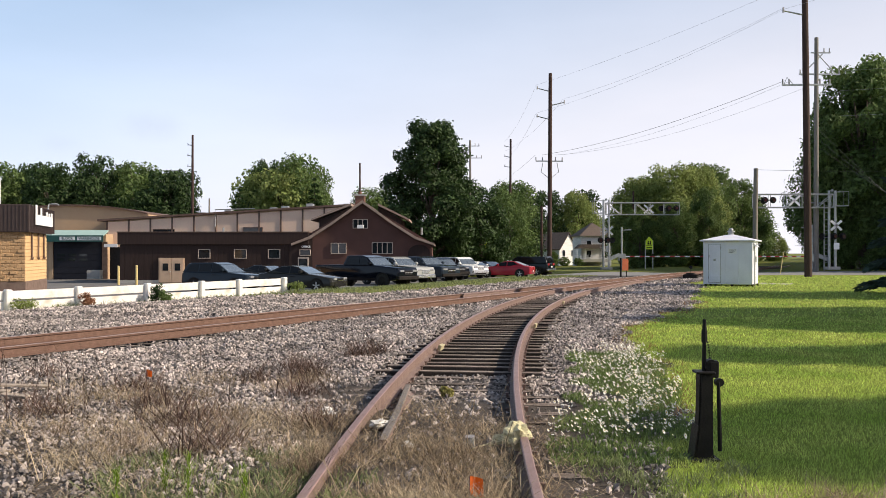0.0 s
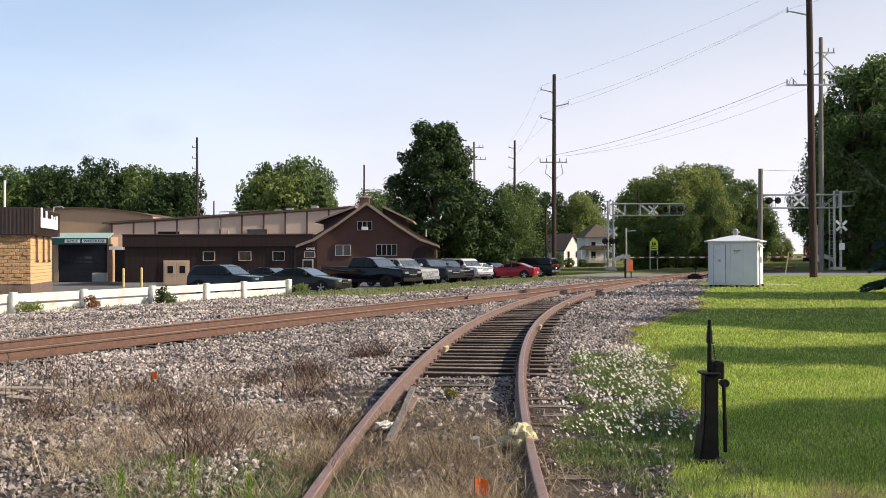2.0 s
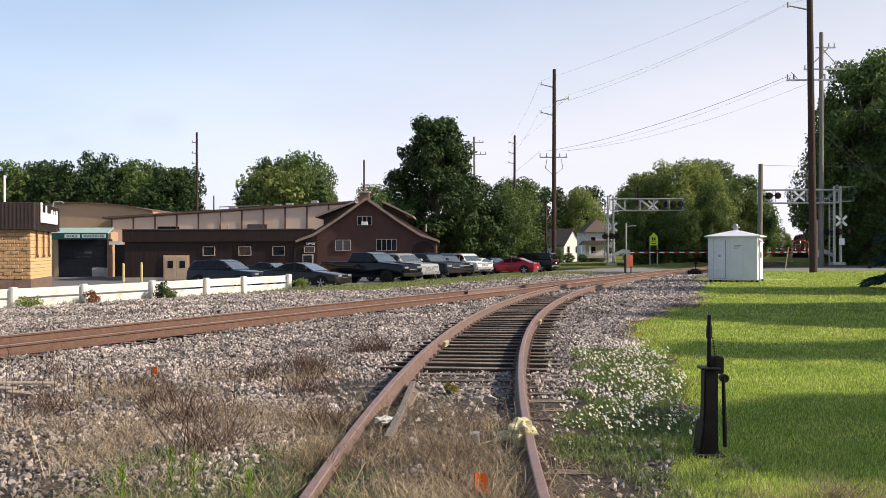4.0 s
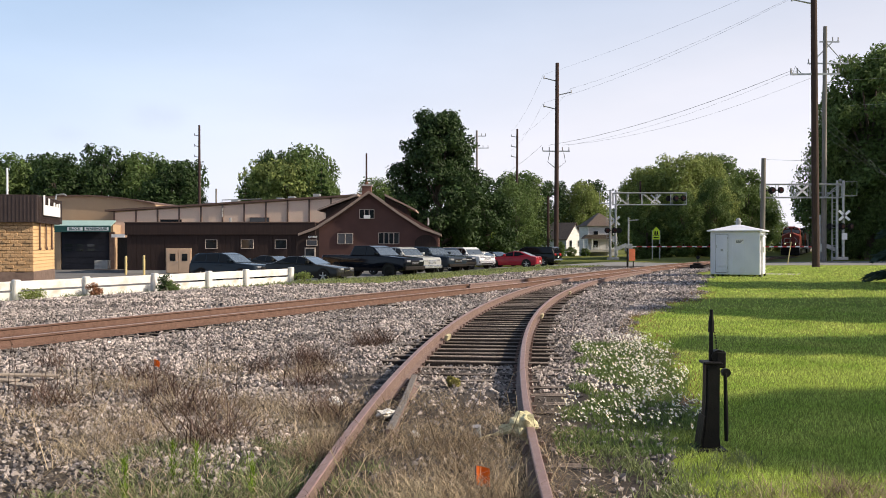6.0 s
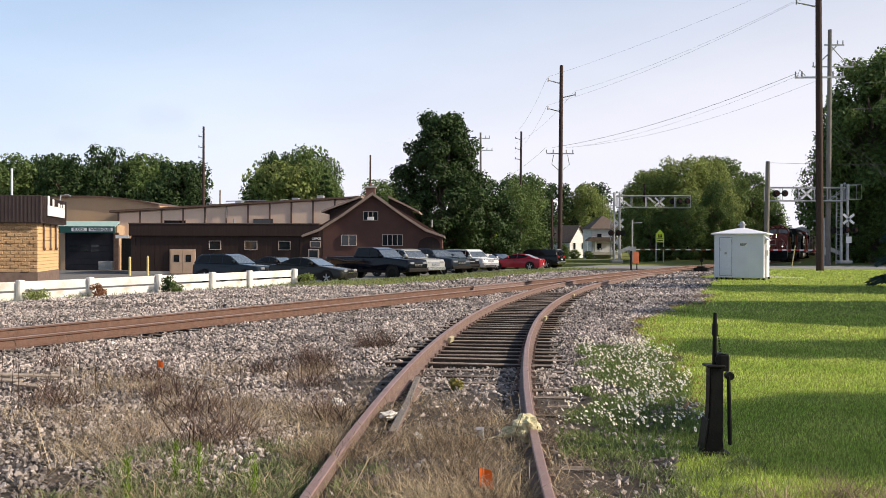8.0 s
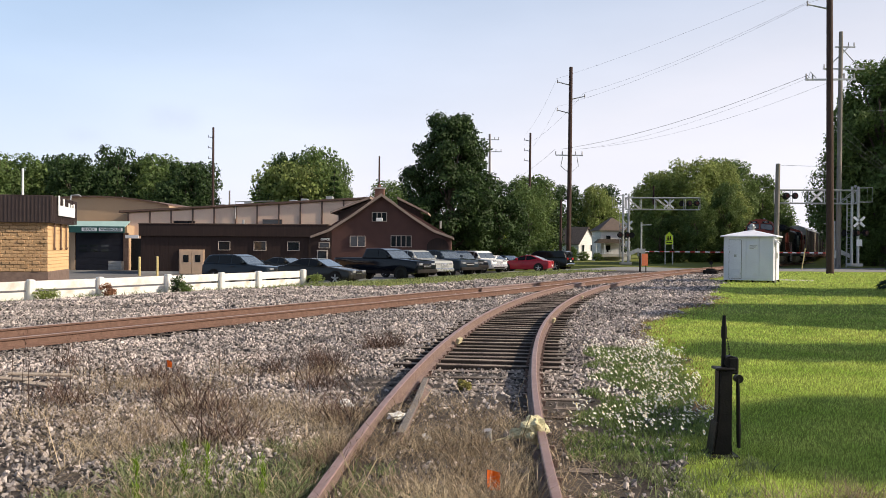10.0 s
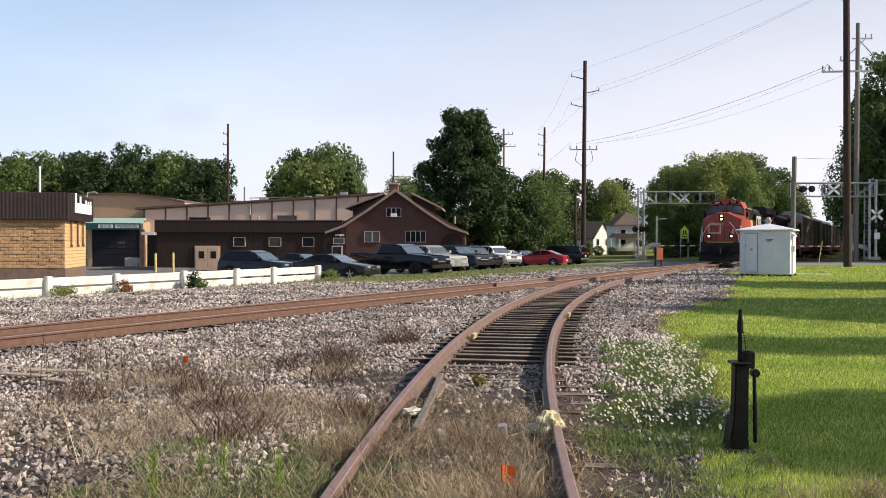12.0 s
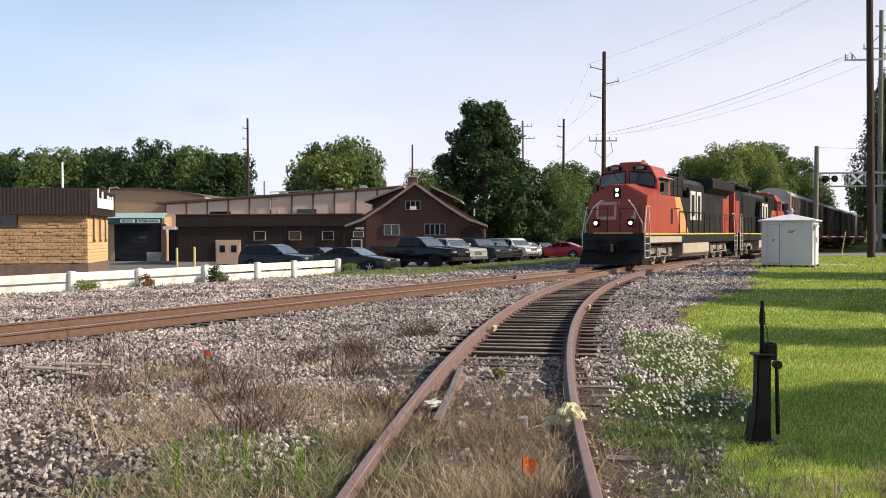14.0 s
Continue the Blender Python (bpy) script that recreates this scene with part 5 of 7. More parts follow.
def car_paint(name, col):
    m = mat(name, col, tuple(c * 0.92 for c in col), rough=0.1, metal=0.0, scale=1, bscale=4, bump=0.0, spec=0.25)
    m.node_tree.nodes["Principled BSDF"].inputs["Coat Weight"].default_value = 0.0
    m.node_tree.nodes["Principled BSDF"].inputs["Coat Roughness"].default_value = 0.05
    return m


def shell(body, width, tuck, zsill):
    """A car body from its side outline: sides bow in above the waist. Outline in x (front +) and z."""
    bm = B()
    rings = []
    for s, inset in ((-1.0, 0.0), (-0.86, 0.06), (0.86, 0.06), (1.0, 0.0)):
        rings.append([])
        for x, z in body:
            k = abs(s)
            shift = (z - zsill) * tuck if k == 1.0 else 0.0
            ends = 0.10 if k == 1.0 else 0.0
            cx = sum(p[0] for p in body) / len(body)
            xx = x - ends * (1 if x > cx else -1) * (abs(x - cx) / (max(p[0] for p in body) - cx)) ** 6
            zz = z - (0.05 if k == 1.0 and z > zsill + 0.3 else 0)
            rings[-1].append(bm.verts.new((xx, s * (width / 2 - shift), zz)))
    n = len(body)
    for a, b in zip(rings, rings[1:]):
        for i in range(n):
            bm.faces.new((a[i], a[(i + 1) % n], b[(i + 1) % n], b[i]))
    bm.faces.new(rings[0])
    bm.faces.new(rings[-1][::-1])
    bmesh.ops.recalc_face_normals(bm, faces=bm.faces[:])
    return bm


def wheel(parent, x, y, r, s, rim):
    w = thing("wheel", "", "")
    w.parent = parent
    w.matrix_basis = pose(x, y, r)
    bm = B()
    bmesh.ops.create_cone(bm, cap_ends=True, segments=24, radius1=r, radius2=r, depth=0.24, matrix=pose(0, 0, 0, 90))
    bmesh.ops.bevel(bm, geom=[e for e in bm.edges if len(e.link_faces) == 2 and any(len(f.verts) > 4 for f in e.link_faces)], offset=0.03, segments=2, affect="EDGES")
    part("tyre", bm, M_RUBBER, w)
    bm = rod(B(), (0, s * 0.115, 0), (0, s * 0.125, 0), r * 0.66, r * 0.66, 20)
    part("rim_disc", bm, M_DULLBLACK, w)
    bm = B()
    for i in range(5):
        box(bm, -0.035, 0.035, s * 0.126 - 0.012, s * 0.126 + 0.012, 0, r * 0.63, m=pose(0, 0, 0, 0, i * 72))
    rod(bm, (0, s * 0.11, 0), (0, s * 0.15, 0), 0.06, 0.06, 10)
    part("rim", bm, rim, w)


def vehicle(name, label, kind, paint, m, rim=None, group="parked cars", grille=None, lamp_yellow=False):
    """kind: sedan, suv, pickup, coupe. Nose towards +x, wheels on z = 0."""
    rim = rim or M_GALV
    c = thing(name, label, {"pickup": "pickup truck", "longpickup": "pickup truck", "suv": "suv"}.get(kind, "car"), group, m)
    if kind in ("sedan", "coupe"):
        L, W, r, ax = 4.95, 1.88, 0.36, (1.50, -1.50)
        low = [(2.45, 0.35), (2.47, 0.62), (2.35, 0.80), (1.2, 0.98), (0.9, 1.0), (-1.7, 1.06), (-2.4, 1.02), (-2.48, 0.75), (-2.44, 0.35), (-1.9, 0.24), (1.9, 0.24)]
        green = [(1.0, 0.97), (0.1, 1.40), (-0.35, 1.46), (-0.95, 1.43), (-1.95, 1.04)]
        sides = [((0.86, 1.02), (0.12, 1.36), (-0.28, 1.41), (-0.28, 1.04)), ((-0.36, 1.04), (-0.36, 1.41), (-0.9, 1.39), (-1.45, 1.10))]
        gw = 1.36
    elif kind == "suv":
        L, W, r, ax = 4.8, 1.92, 0.38, (1.42, -1.42)
        low = [(2.32, 0.42), (2.36, 0.75), (2.2, 1.0), (1.1, 1.12), (0.8, 1.14), (-2.2, 1.18), (-2.36, 1.05), (-2.4, 0.6), (-2.34, 0.4), (-1.8, 0.3), (1.8, 0.3)]
        green = [(0.98, 1.1), (0.22, 1.60), (-0.2, 1.70), (-1.7, 1.68), (-2.0, 1.6), (-2.3, 1.14)]
        sides = [((0.82, 1.17), (0.22, 1.55), (-0.2, 1.62), (-0.2, 1.18)), ((-0.28, 1.18), (-0.28, 1.62), (-1.1, 1.62), (-1.1, 1.2)), ((-1.18, 1.2), (-1.18, 1.61), (-1.75, 1.58), (-2.05, 1.22))]
        gw = 1.5
    elif kind == "bigsuv":
        L, W, r, ax = 5.6, 2.02, 0.41, (1.65, -1.65)
        low = [(2.72, 0.45), (2.76, 0.9), (2.66, 1.12), (1.45, 1.2), (1.2, 1.22), (-2.7, 1.26), (-2.78, 1.1), (-2.8, 0.6), (-2.75, 0.42), (-2.1, 0.33), (2.1, 0.33)]
        green = [(1.35, 1.18), (0.75, 1.74), (0.4, 1.88), (-2.3, 1.88), (-2.5, 1.82), (-2.72, 1.24)]
        sides = [((1.2, 1.26), (0.75, 1.68), (0.45, 1.78), (0.45, 1.27)), ((0.37, 1.27), (0.37, 1.78), (-0.6, 1.78), (-0.6, 1.28)), ((-0.7, 1.28), (-0.7, 1.78), (-2.2, 1.76), (-2.45, 1.3))]
        gw = 1.7
    else:
        L, W, r, ax = 6.0, 2.05, 0.44, (1.95, -1.85)
        low = [(2.98, 0.55), (3.02, 1.0), (2.92, 1.24), (1.5, 1.36), (1.2, 1.38), (-0.95, 1.38), (-0.97, 1.36), (-2.95, 1.36), (-3.0, 1.3), (-3.0, 0.62), (-2.3, 0.45), (2.3, 0.45)]
        green = [(1.35, 1.33), (0.75, 1.86), (0.35, 1.96), (-0.65, 1.95), (-0.9, 1.36)]
        sides = [((1.15, 1.42), (0.72, 1.80), (0.35, 1.87), (0.35, 1.42)), ((0.27, 1.42), (0.27, 1.87), (-0.55, 1.86), (-0.72, 1.42))]
        gw = 1.66
    if kind == "longpickup":  # crew cab and long bed
        stretch_ = lambda q: [(x * 1.1, z) for x, z in q]
        low, green, sides, ax = stretch_(low), stretch_(green), [stretch_(q) for q in sides], (2.14, -2.03)
    body = part("body", shell(low, W, 0.06, low[-1][1]), paint, c, smooth=False)
    body.data.shade_smooth()
    mod = body.modifiers.new("soft", "BEVEL")
    mod.width, mod.segments, mod.limit_method, mod.angle_limit = 0.04, 2, "ANGLE", radians(25)
    zg = green[0][1]
    cab = part("cabin", prism(B(), green, "y", -gw / 2, gw / 2), paint, c)
    for v in cab.data.vertices:
        if v.co.z < zg + 0.1:
            v.co.y *= (W - 0.14) / gw
    mod = cab.modifiers.new("soft", "BEVEL")
    mod.width, mod.segments, mod.limit_method = 0.05, 2, "ANGLE"

    def cab_y(z):
        top = max(p[1] for p in green)
        return (W - 0.14) / 2 + (gw - (W - 0.14)) / 2 * min(1, max(0, (z - zg) / (top - zg)))

    for s in (-1, 1):
        for q in sides:
            bm = B()
            vs = [bm.verts.new((x, s * (cab_y(z) + 0.012), z)) for x, z in q]
            wv = [bm.verts.new((x, s * (cab_y(z) - 0.01), z)) for x, z in q]
            bm.faces.new(vs), bm.faces.new(wv[::-1])
            for i in range(len(q)):
                j = (i + 1) % len(q)
                bm.faces.new((vs[i], wv[i], wv[j], vs[j]))
            bmesh.ops.recalc_face_normals(bm, faces=bm.faces[:])
            part("side_window", bm, CAR_GLASS, c)
    # windscreen and rear glass lie just proud of the sloping ends
    for (x0, z0), (x1, z1), nm in ((green[0], green[1], "windscreen"), (green[-1], green[-2], "rear_window")):
        dx, dz = x1 - x0, z1 - z0
        ln = math.hypot(dx, dz)
        nx, nz = (abs(dz) / ln * (1 if nm == "windscreen" else -1), abs(dx) / ln)
        a, b = 0.10, 0.93
        bm = B()
        rows_ = []
        for lift in (0.012, -0.005):
            ring = []
            for f_ in (a, b):
                px, pz = x0 + dx * f_ + nx * lift, z0 + dz * f_ + nz * lift
                hw = cab_y(pz) - 0.07
                ring += [(px, -hw, pz), (px, hw, pz)] if f_ == a else [(px, hw, pz), (px, -hw, pz)]
            rows_.append([bm.verts.new(p_) for p_ in ring])
        bm.faces.new(rows_[0]), bm.faces.new(rows_[1][::-1])
        for i in range(4):
            bm.faces.new((rows_[0][i], rows_[1][i], rows_[1][(i + 1) % 4], rows_[0][(i + 1) % 4]))
        bmesh.ops.recalc_face_normals(bm, faces=bm.faces[:])
        part(nm, bm, WINDSCREEN if nm == "windscreen" else CAR_GLASS, c)
    nose, tail = max(p[0] for p in low), min(p[0] for p in low)
    tall = kind in ("pickup", "longpickup", "bigsuv")
    zl = 0.72 if kind in ("sedan", "coupe") else (1.02 if tall else 0.85)
    for s in (-1, 1):
        y0 = s * (W / 2 - 0.42)
        part("headlight", box(B(), nose - 0.16, nose + 0.01, y0 - 0.17, y0 + 0.2, zl - 0.04, zl + 0.09, 0.02), M_LAMPGLASS, c, "clear headlight")
        part("tail_light", box(B(), tail - 0.012, tail + 0.08, y0 - 0.16, y0 + 0.24, zl + 0.0, zl + 0.22, 0.02), M_TAIL, c, "red tail light")
        mr = part("mirror", box(B(), green[1][0] + 0.28, green[1][0] + 0.48, s * (W / 2 + 0.02) - 0.11, s * (W / 2 + 0.02) + 0.11, zg + 0.08, zg + 0.26, 0.04), paint, c)
        for xx in ax:
            wheel(c, xx, s * (W / 2 - 0.105), r, s, rim)
            bm = B()
            ring = [(xx + (r + 0.08) * math.cos(a_), r + (r + 0.08) * math.sin(a_)) for a_ in np.linspace(-0.3, math.pi + 0.3, 16)]
            prism(bm, ring, "y", s * (W / 2 - 0.05), s * (W / 2 + 0.004))
            part("wheel_arch", bm, M_DULLBLACK, c)
        part("door_handle", box(B(), -0.2, 0.0, s * (W / 2 + 0.0) - 0.015, s * W / 2 + 0.015, zg - 0.12, zg - 0.09), M_DULLBLACK, c)
    gr = part("grille", box(B(), nose - 0.06, nose + 0.012, -W / 2 + 0.66, W / 2 - 0.66, zl - 0.22, zl + 0.05, 0.02), grille or M_BLACK, c)
    part("grille_bar", box(B(), nose, nose + 0.03, -W / 2 + 0.66, W / 2 - 0.66, zl - 0.1, zl - 0.05), M_CHROME if not grille else grille, gr)
    part("lower_intake", box(B(), nose - 0.08, nose + 0.0, -0.6, 0.6, low[0][1] - 0.02, low[0][1] + 0.14), M_BLACK, c)
    if tall:
        part("bumper", box(B(), nose - 0.1, nose + 0.06, -W / 2 + 0.08, W / 2 - 0.08, 0.52, 0.75, 0.04), M_CHROME if grille else M_DULLBLACK, c, "front bumper")
        part("rear_bumper", box(B(), tail - 0.08, tail + 0.1, -W / 2 + 0.08, W / 2 - 0.08, 0.5, 0.7, 0.04), M_CHROME, c)
    part("number_plate", box(B(), tail - 0.03, tail - 0.012, -0.16, 0.16, zl - 0.2, zl - 0.05), M_PLATE, c)
    if kind in ("pickup", "longpickup"):
        part("bed_floor", box(B(), tail + 0.08, green[-1][0] - 0.1, -W / 2 + 0.12, W / 2 - 0.12, 1.362, 1.372), M_BLACK, c, "dark open load bed")
    return c


NAVY = car_paint("blue_black_paint", (0.004, 0.006, 0.011))
GREY = car_paint("grey_green_paint", (0.026, 0.026, 0.024))
STEEL = car_paint("dark_blue_grey_paint", (0.016, 0.024, 0.034))
SILVER = car_paint("silver_paint", (0.36, 0.37, 0.37))
WHITEC = car_paint("white_car_paint", (0.72, 0.72, 0.71))
REDC = car_paint("red_car_paint", (0.30, 0.022, 0.034))
MAROON = car_paint("maroon_paint", (0.08, 0.008, 0.012))
GREENC = car_paint("dark_green_paint", (0.008, 0.012, 0.012))
BLUEC = car_paint("slate_blue_paint", (0.025, 0.035, 0.05))


def park(name, label, kind, paint, px, y, deg, rim=None, grille=None):
    z = ground_z(px, y) - 0.03
    return vehicle(name, label, kind, paint, pose(px, y, z, 0, 0, deg), rim, grille=grille)


park("parked_suv", "dark blue-grey crossover parked by the office wing behind the fence", "suv", STEEL, -12.95, 52.5, -22)
park("parked_sedan", "dark grey-green sedan parked on the grass edge", "sedan", GREY, -7.95, 50.3, -24)
park("parked_pickup", "blue-black heavy pickup truck with a long bed", "longpickup", NAVY, -4.75, 54.3, -35, M_DULLBLACK)
park("parked_pickup", "silver pickup with a chrome grille between dark trucks", "pickup", SILVER, -3.4, 62.3, -42, M_GALV, M_CHROME)
park("parked_pickup", "slate blue-grey pickup truck in the row", "pickup", BLUEC, -1.55, 65.6, -44, M_GALV)
park("parked_suv", "black large estate car in the row", "bigsuv", NAVY, -0.4, 73.5, -46, M_GALV)
park("parked_suv", "white large crossover with a bright grille", "bigsuv", WHITEC, 1.5, 78.5, -50, M_GALV, M_CHROME)
park("parked_sedan", "white sedan in the parked row", "sedan", WHITEC, 3.1, 83.5, -50)
park("parked_sedan", "slate blue sedan in the parked row", "sedan", BLUEC, 4.6, 87.0, -50)
park("parked_coupe", "bright red coupe parked at the row's end", "coupe", REDC, 5.6, 79.0, 160)
park("parked_suv", "dark green large estate car parked tail outwards", "bigsuv", GREENC, 8.1, 87.5, 150, M_GALV)
park("parked_suv", "maroon car parked in the second row", "suv", MAROON, 5.3, 104.0, 110)
park("parked_sedan", "silver car parked in the second row", "sedan", SILVER, 8.3, 108.0, 95)
park("parked_sedan", "dark car parked in the second row", "sedan", GREENC, 11.0, 112.0, 95)
park("parked_sedan", "grey car parked behind the sedan by the office", "sedan", GREY, -12.9, 66.0, -30)


# ---------------------------------------------------------------- train
M_LOCORED = mat("locomotive_red", (0.35, 0.066, 0.042), (0.30, 0.054, 0.037), rough=0.5, scale=0.9, bscale=20, bump=0.08, spec=0.4,
                dirt=(0.22, 0.045, 0.034), dirt_at=0.66)
M_LOCOORANGE = mat("pale_orange_band", (0.72, 0.34, 0.13), (0.64, 0.30, 0.12), rough=0.5, scale=1, bscale=20, bump=0.05)
M_LOCOBLACK = mat("locomotive_black", (0.014, 0.0145, 0.017), (0.022, 0.022, 0.024), rough=0.55, spec=0.2, scale=1.2, bscale=20, bump=0.1,
                  dirt=(0.035, 0.032, 0.03), dirt_at=0.62)
M_LOCOWHITE = mat("dirty_white_lettering", (0.62, 0.60, 0.57), (0.5, 0.48, 0.45), rough=0.6, scale=3, bscale=20, bump=0)
M_LOGO = mat("faded_nose_emblem", (0.58, 0.40, 0.35), (0.48, 0.31, 0.27), rough=0.6, scale=3, bump=0)
M_TANK = mat("dusty_fuel_tank", (0.46, 0.40, 0.33), (0.36, 0.31, 0.26), rough=0.8, scale=1.5, bscale=20, bump=0.2)
# pale dust, mottled near black in colour for the underframe's deep shade
M_TRUCK = mat("dust_and_shade_truck_steel", (0.38, 0.33, 0.30), (0.06, 0.05, 0.046), rough=0.85, scale=5, bscale=30, bump=0.3)
M_STEP = mat("pale_handrail_paint", (0.62, 0.56, 0.53), (0.5, 0.44, 0.42), rough=0.6, bump=0.05)
M_SILL = mat("yellow_sill_stripe", (0.68, 0.46, 0.07), (0.6, 0.40, 0.07), rough=0.6, scale=2, bump=0.05)
M_LAMP = mat("lit_headlight", (1.0, 0.80, 0.48), (1.0, 0.80, 0.48), bump=0, emit=2.2)
M_CABGLASS = glass("cab_windscreen", (0.10, 0.12, 0.15), 0.08)
M_RACK = mat("autorack_galvanised_panel", (0.19, 0.165, 0.15), (0.13, 0.115, 0.105), rough=0.7, metal=0.15, scale=0.6, bscale=15, bump=0.15, rnd=0.12,
             dirt=(0.26, 0.22, 0.19), dirt_at=0.6)
M_RACKEND = mat("autorack_end_white", (0.48, 0.44, 0.40), (0.36, 0.33, 0.30), rough=0.7, scale=1, bscale=20, bump=0.1)
M_RACKROOF = mat("autorack_roof", (0.52, 0.50, 0.47), (0.40, 0.38, 0.36), rough=0.6, metal=0.2, scale=1, bscale=20, bump=0.1)
M_RACKRED = mat("brown_red_car_steel", (0.17, 0.05, 0.045), (0.12, 0.04, 0.036), rough=0.7, scale=1, bscale=20, bump=0.1)
M_RACKYELLOW = mat("faded_yellow_end_post", (0.50, 0.40, 0.20), (0.42, 0.33, 0.17), rough=0.7, scale=1, bscale=20, bump=0.1)

SPIN = []  # wheelsets that roll, with their radius
TRAIN = []  # (thing, how far its front lies behind the train's front)


def wheelset(parent, x, r=0.53, gauge=0.72):
    bm = B()
    rod(bm, (0, -1.05, 0), (0, 1.05, 0), 0.09, 0.09, 10)
    for s in (-1, 1):
        rod(bm, (0, s * gauge, 0), (0, s * (gauge + 0.13), 0), r, r * 0.985, 24)
        rod(bm, (0, s * (gauge - 0.04), 0), (0, s * gauge, 0), r + 0.028, r + 0.028, 24)
        for k in range(4):
            box(bm, r * 0.3, r * 0.72, s * (gauge + 0.13) - 0.01, s * (gauge + 0.13) + 0.012, -0.05, 0.05, m=pose(0, 0, 0, 0, k * 90))
    w = part("wheelset", bm, M_TRUCK, parent, m=pose(x, 0, r))
    SPIN.append((w, x, r))
    return w


def truck(parent, x, axles, r=0.53, name="truck"):
    half = max(axles) + 0.75
    t = part(name, box(B(), x - half, x + half, -0.5, 0.5, 0.55, 0.85, 0.05), M_DULLBLACK, parent, "dusty three-axle truck" if len(axles) == 3 else "truck")
    for s in (-1, 1):
        prof = [(x - half, 0.62), (x - half + 0.25, 0.95), (x + half - 0.25, 0.95), (x + half, 0.62), (x + half - 0.4, 0.5), (x, 0.6), (x - half + 0.4, 0.5)]
        part("side_frame", prism(B(), prof, "y", s * 1.0 - 0.09, s * 1.0 + 0.09), M_TRUCK, t)
        for a in axles:
            part("axle_box", box(B(), x + a - 0.2, x + a + 0.2, s * 1.12 - 0.08, s * 1.12 + 0.08, 0.36, 0.72, 0.03), M_TRUCK, t)
            part("spring", rod(B(), (x + a + 0.32, s * 1.12, 0.5), (x + a + 0.32, s * 1.12, 0.85), 0.08, 0.08, 8), M_TRUCK, t)
        part("brake_rod", rod(B(), (x - half + 0.2, s * 1.15, 0.45), (x + half - 0.2, s * 1.15, 0.42), 0.03), M_TRUCK, t)
    for a in axles:
        wheelset(parent, x + a, r)
    return t


def handrail(parent, pts, r=0.022, material=None):
    return part("handrail", pipe(B(), pts, r, 6), material or M_STEP, parent)


def locomotive(lead, label):
    """Six-axle wide-nose freight locomotive: front coupler at x = 0, +y its left side, z from the rail head."""
    c = thing("locomotive", label, "locomotive", "locomotives")
    part("frame", box(B(), -21.9, -0.75, -1.45, 1.45, 1.05, 1.58, 0.02), M_LOCOBLACK, c)
    for s in (-1, 1):
        part("sill_stripe", box(B(), -21.6, -1.0, s * 1.452 - 0.006, s * 1.452 + 0.006, 1.50, 1.58), M_SILL, c, "yellow sill stripe")
    # pilot and plough
    part("pilot", box(B(), -1.0, -0.72, -1.48, 1.48, 0.55, 1.56, 0.02), M_LOCOBLACK, c)
    part("front_sill_stripe", box(B(), -0.73, -0.70, -0.95, 0.95, 1.55, 1.61), M_SILL, c)
    part("snow_plough", prism(B(), [(-1.35, 0.12), (-0.3, 0.12), (-0.3, 0.18), (-0.62, 0.7), (-0.9, 0.98), (-1.35, 0.98)], "y", -1.5, 1.5), M_DULLBLACK, c, "black plough under the nose")
    part("coupler", box(box(B(), -0.9, -0.1, -0.12, 0.12, 0.75, 1.0, 0.03), -0.25, 0.12, -0.2, 0.2, 0.68, 1.08, 0.05), M_DULLBLACK, c)
    bm = B()
    for y in (-0.5, -0.3, 0.35, 0.55):
        pipe(bm, [(-0.7, y, 1.25), (-0.55, y, 0.95), (-0.5, y * 0.9, 0.7)], 0.03)
    part("air_hoses", bm, M_DULLBLACK, c)
    # steps at the four corners
    for s in (-1, 1):
        for xe, k in ((-1.15, 1), (-21.4, -1)):
            st = part("step_well", box(B(), xe - 0.35, xe + 0.35, s * 1.2, s * 1.47, 0.35, 1.5), M_DULLBLACK, c)
            for i in range(4):
                part("step", box(B(), xe - 0.33, xe + 0.33, s * 1.3, s * 1.52, 0.42 + i * 0.32, 0.46 + i * 0.32), M_STEP, st)
            handrail(c, [(xe + 0.4 * k, s * 1.5, 0.45), (xe + 0.42 * k, s * 1.5, 1.6), (xe - 0.05 * k, s * 1.45, 2.75), (xe - 0.75 * k, s * 1.40, 2.75)], 0.032)
            handrail(c, [(xe - 0.4 * k, s * 1.5, 0.45), (xe - 0.42 * k, s * 1.5, 1.6), (xe - 0.42 * k, s * 1.45, 2.6)], 0.028)
    # nose: slopes up to the windscreens with a peaked top
    yw = 1.46
    bm = B()
    x0, x1 = -1.2, -3.05
    front = [(-yw + 0.1, 1.58), (yw - 0.1, 1.58), (yw - 0.02, 3.22), (0.42, 3.72), (-0.42, 3.72), (-yw + 0.02, 3.22)]
    back = [(-yw, 1.58), (yw, 1.58), (yw, 3.55), (0.42, 3.86), (-0.42, 3.86), (-yw, 3.55)]
    a = [bm.verts.new((x0 if i < 2 else x0 - 0.18, y, z)) for i, (y, z) in enumerate(front)]
    b = [bm.verts.new((x1, y, z)) for y, z in back]
    fs = [bm.faces.new(a), bm.faces.new(b[::-1])]
    for i in range(6):
        fs.append(bm.faces.new((a[i], b[i], b[(i + 1) % 6], a[(i + 1) % 6])))
    bmesh.ops.recalc_face_normals(bm, faces=fs)
    bmesh.ops.bevel(bm, geom=list(fs[0].edges), offset=0.05, segments=2, affect="EDGES")
    part("nose", bm, M_LOCORED, c, "red wide nose")
    # cab
    cab_poly = [(-yw, 1.58), (yw, 1.58), (yw, 4.0), (1.12, 4.62), (0.7, 4.74), (-0.7, 4.74), (-1.12, 4.62), (-yw, 4.0)]
    cab = part("cab", prism(B(), cab_poly, "x", -5.3, -2.95, 0.03), M_LOCORED, c, "red cab")
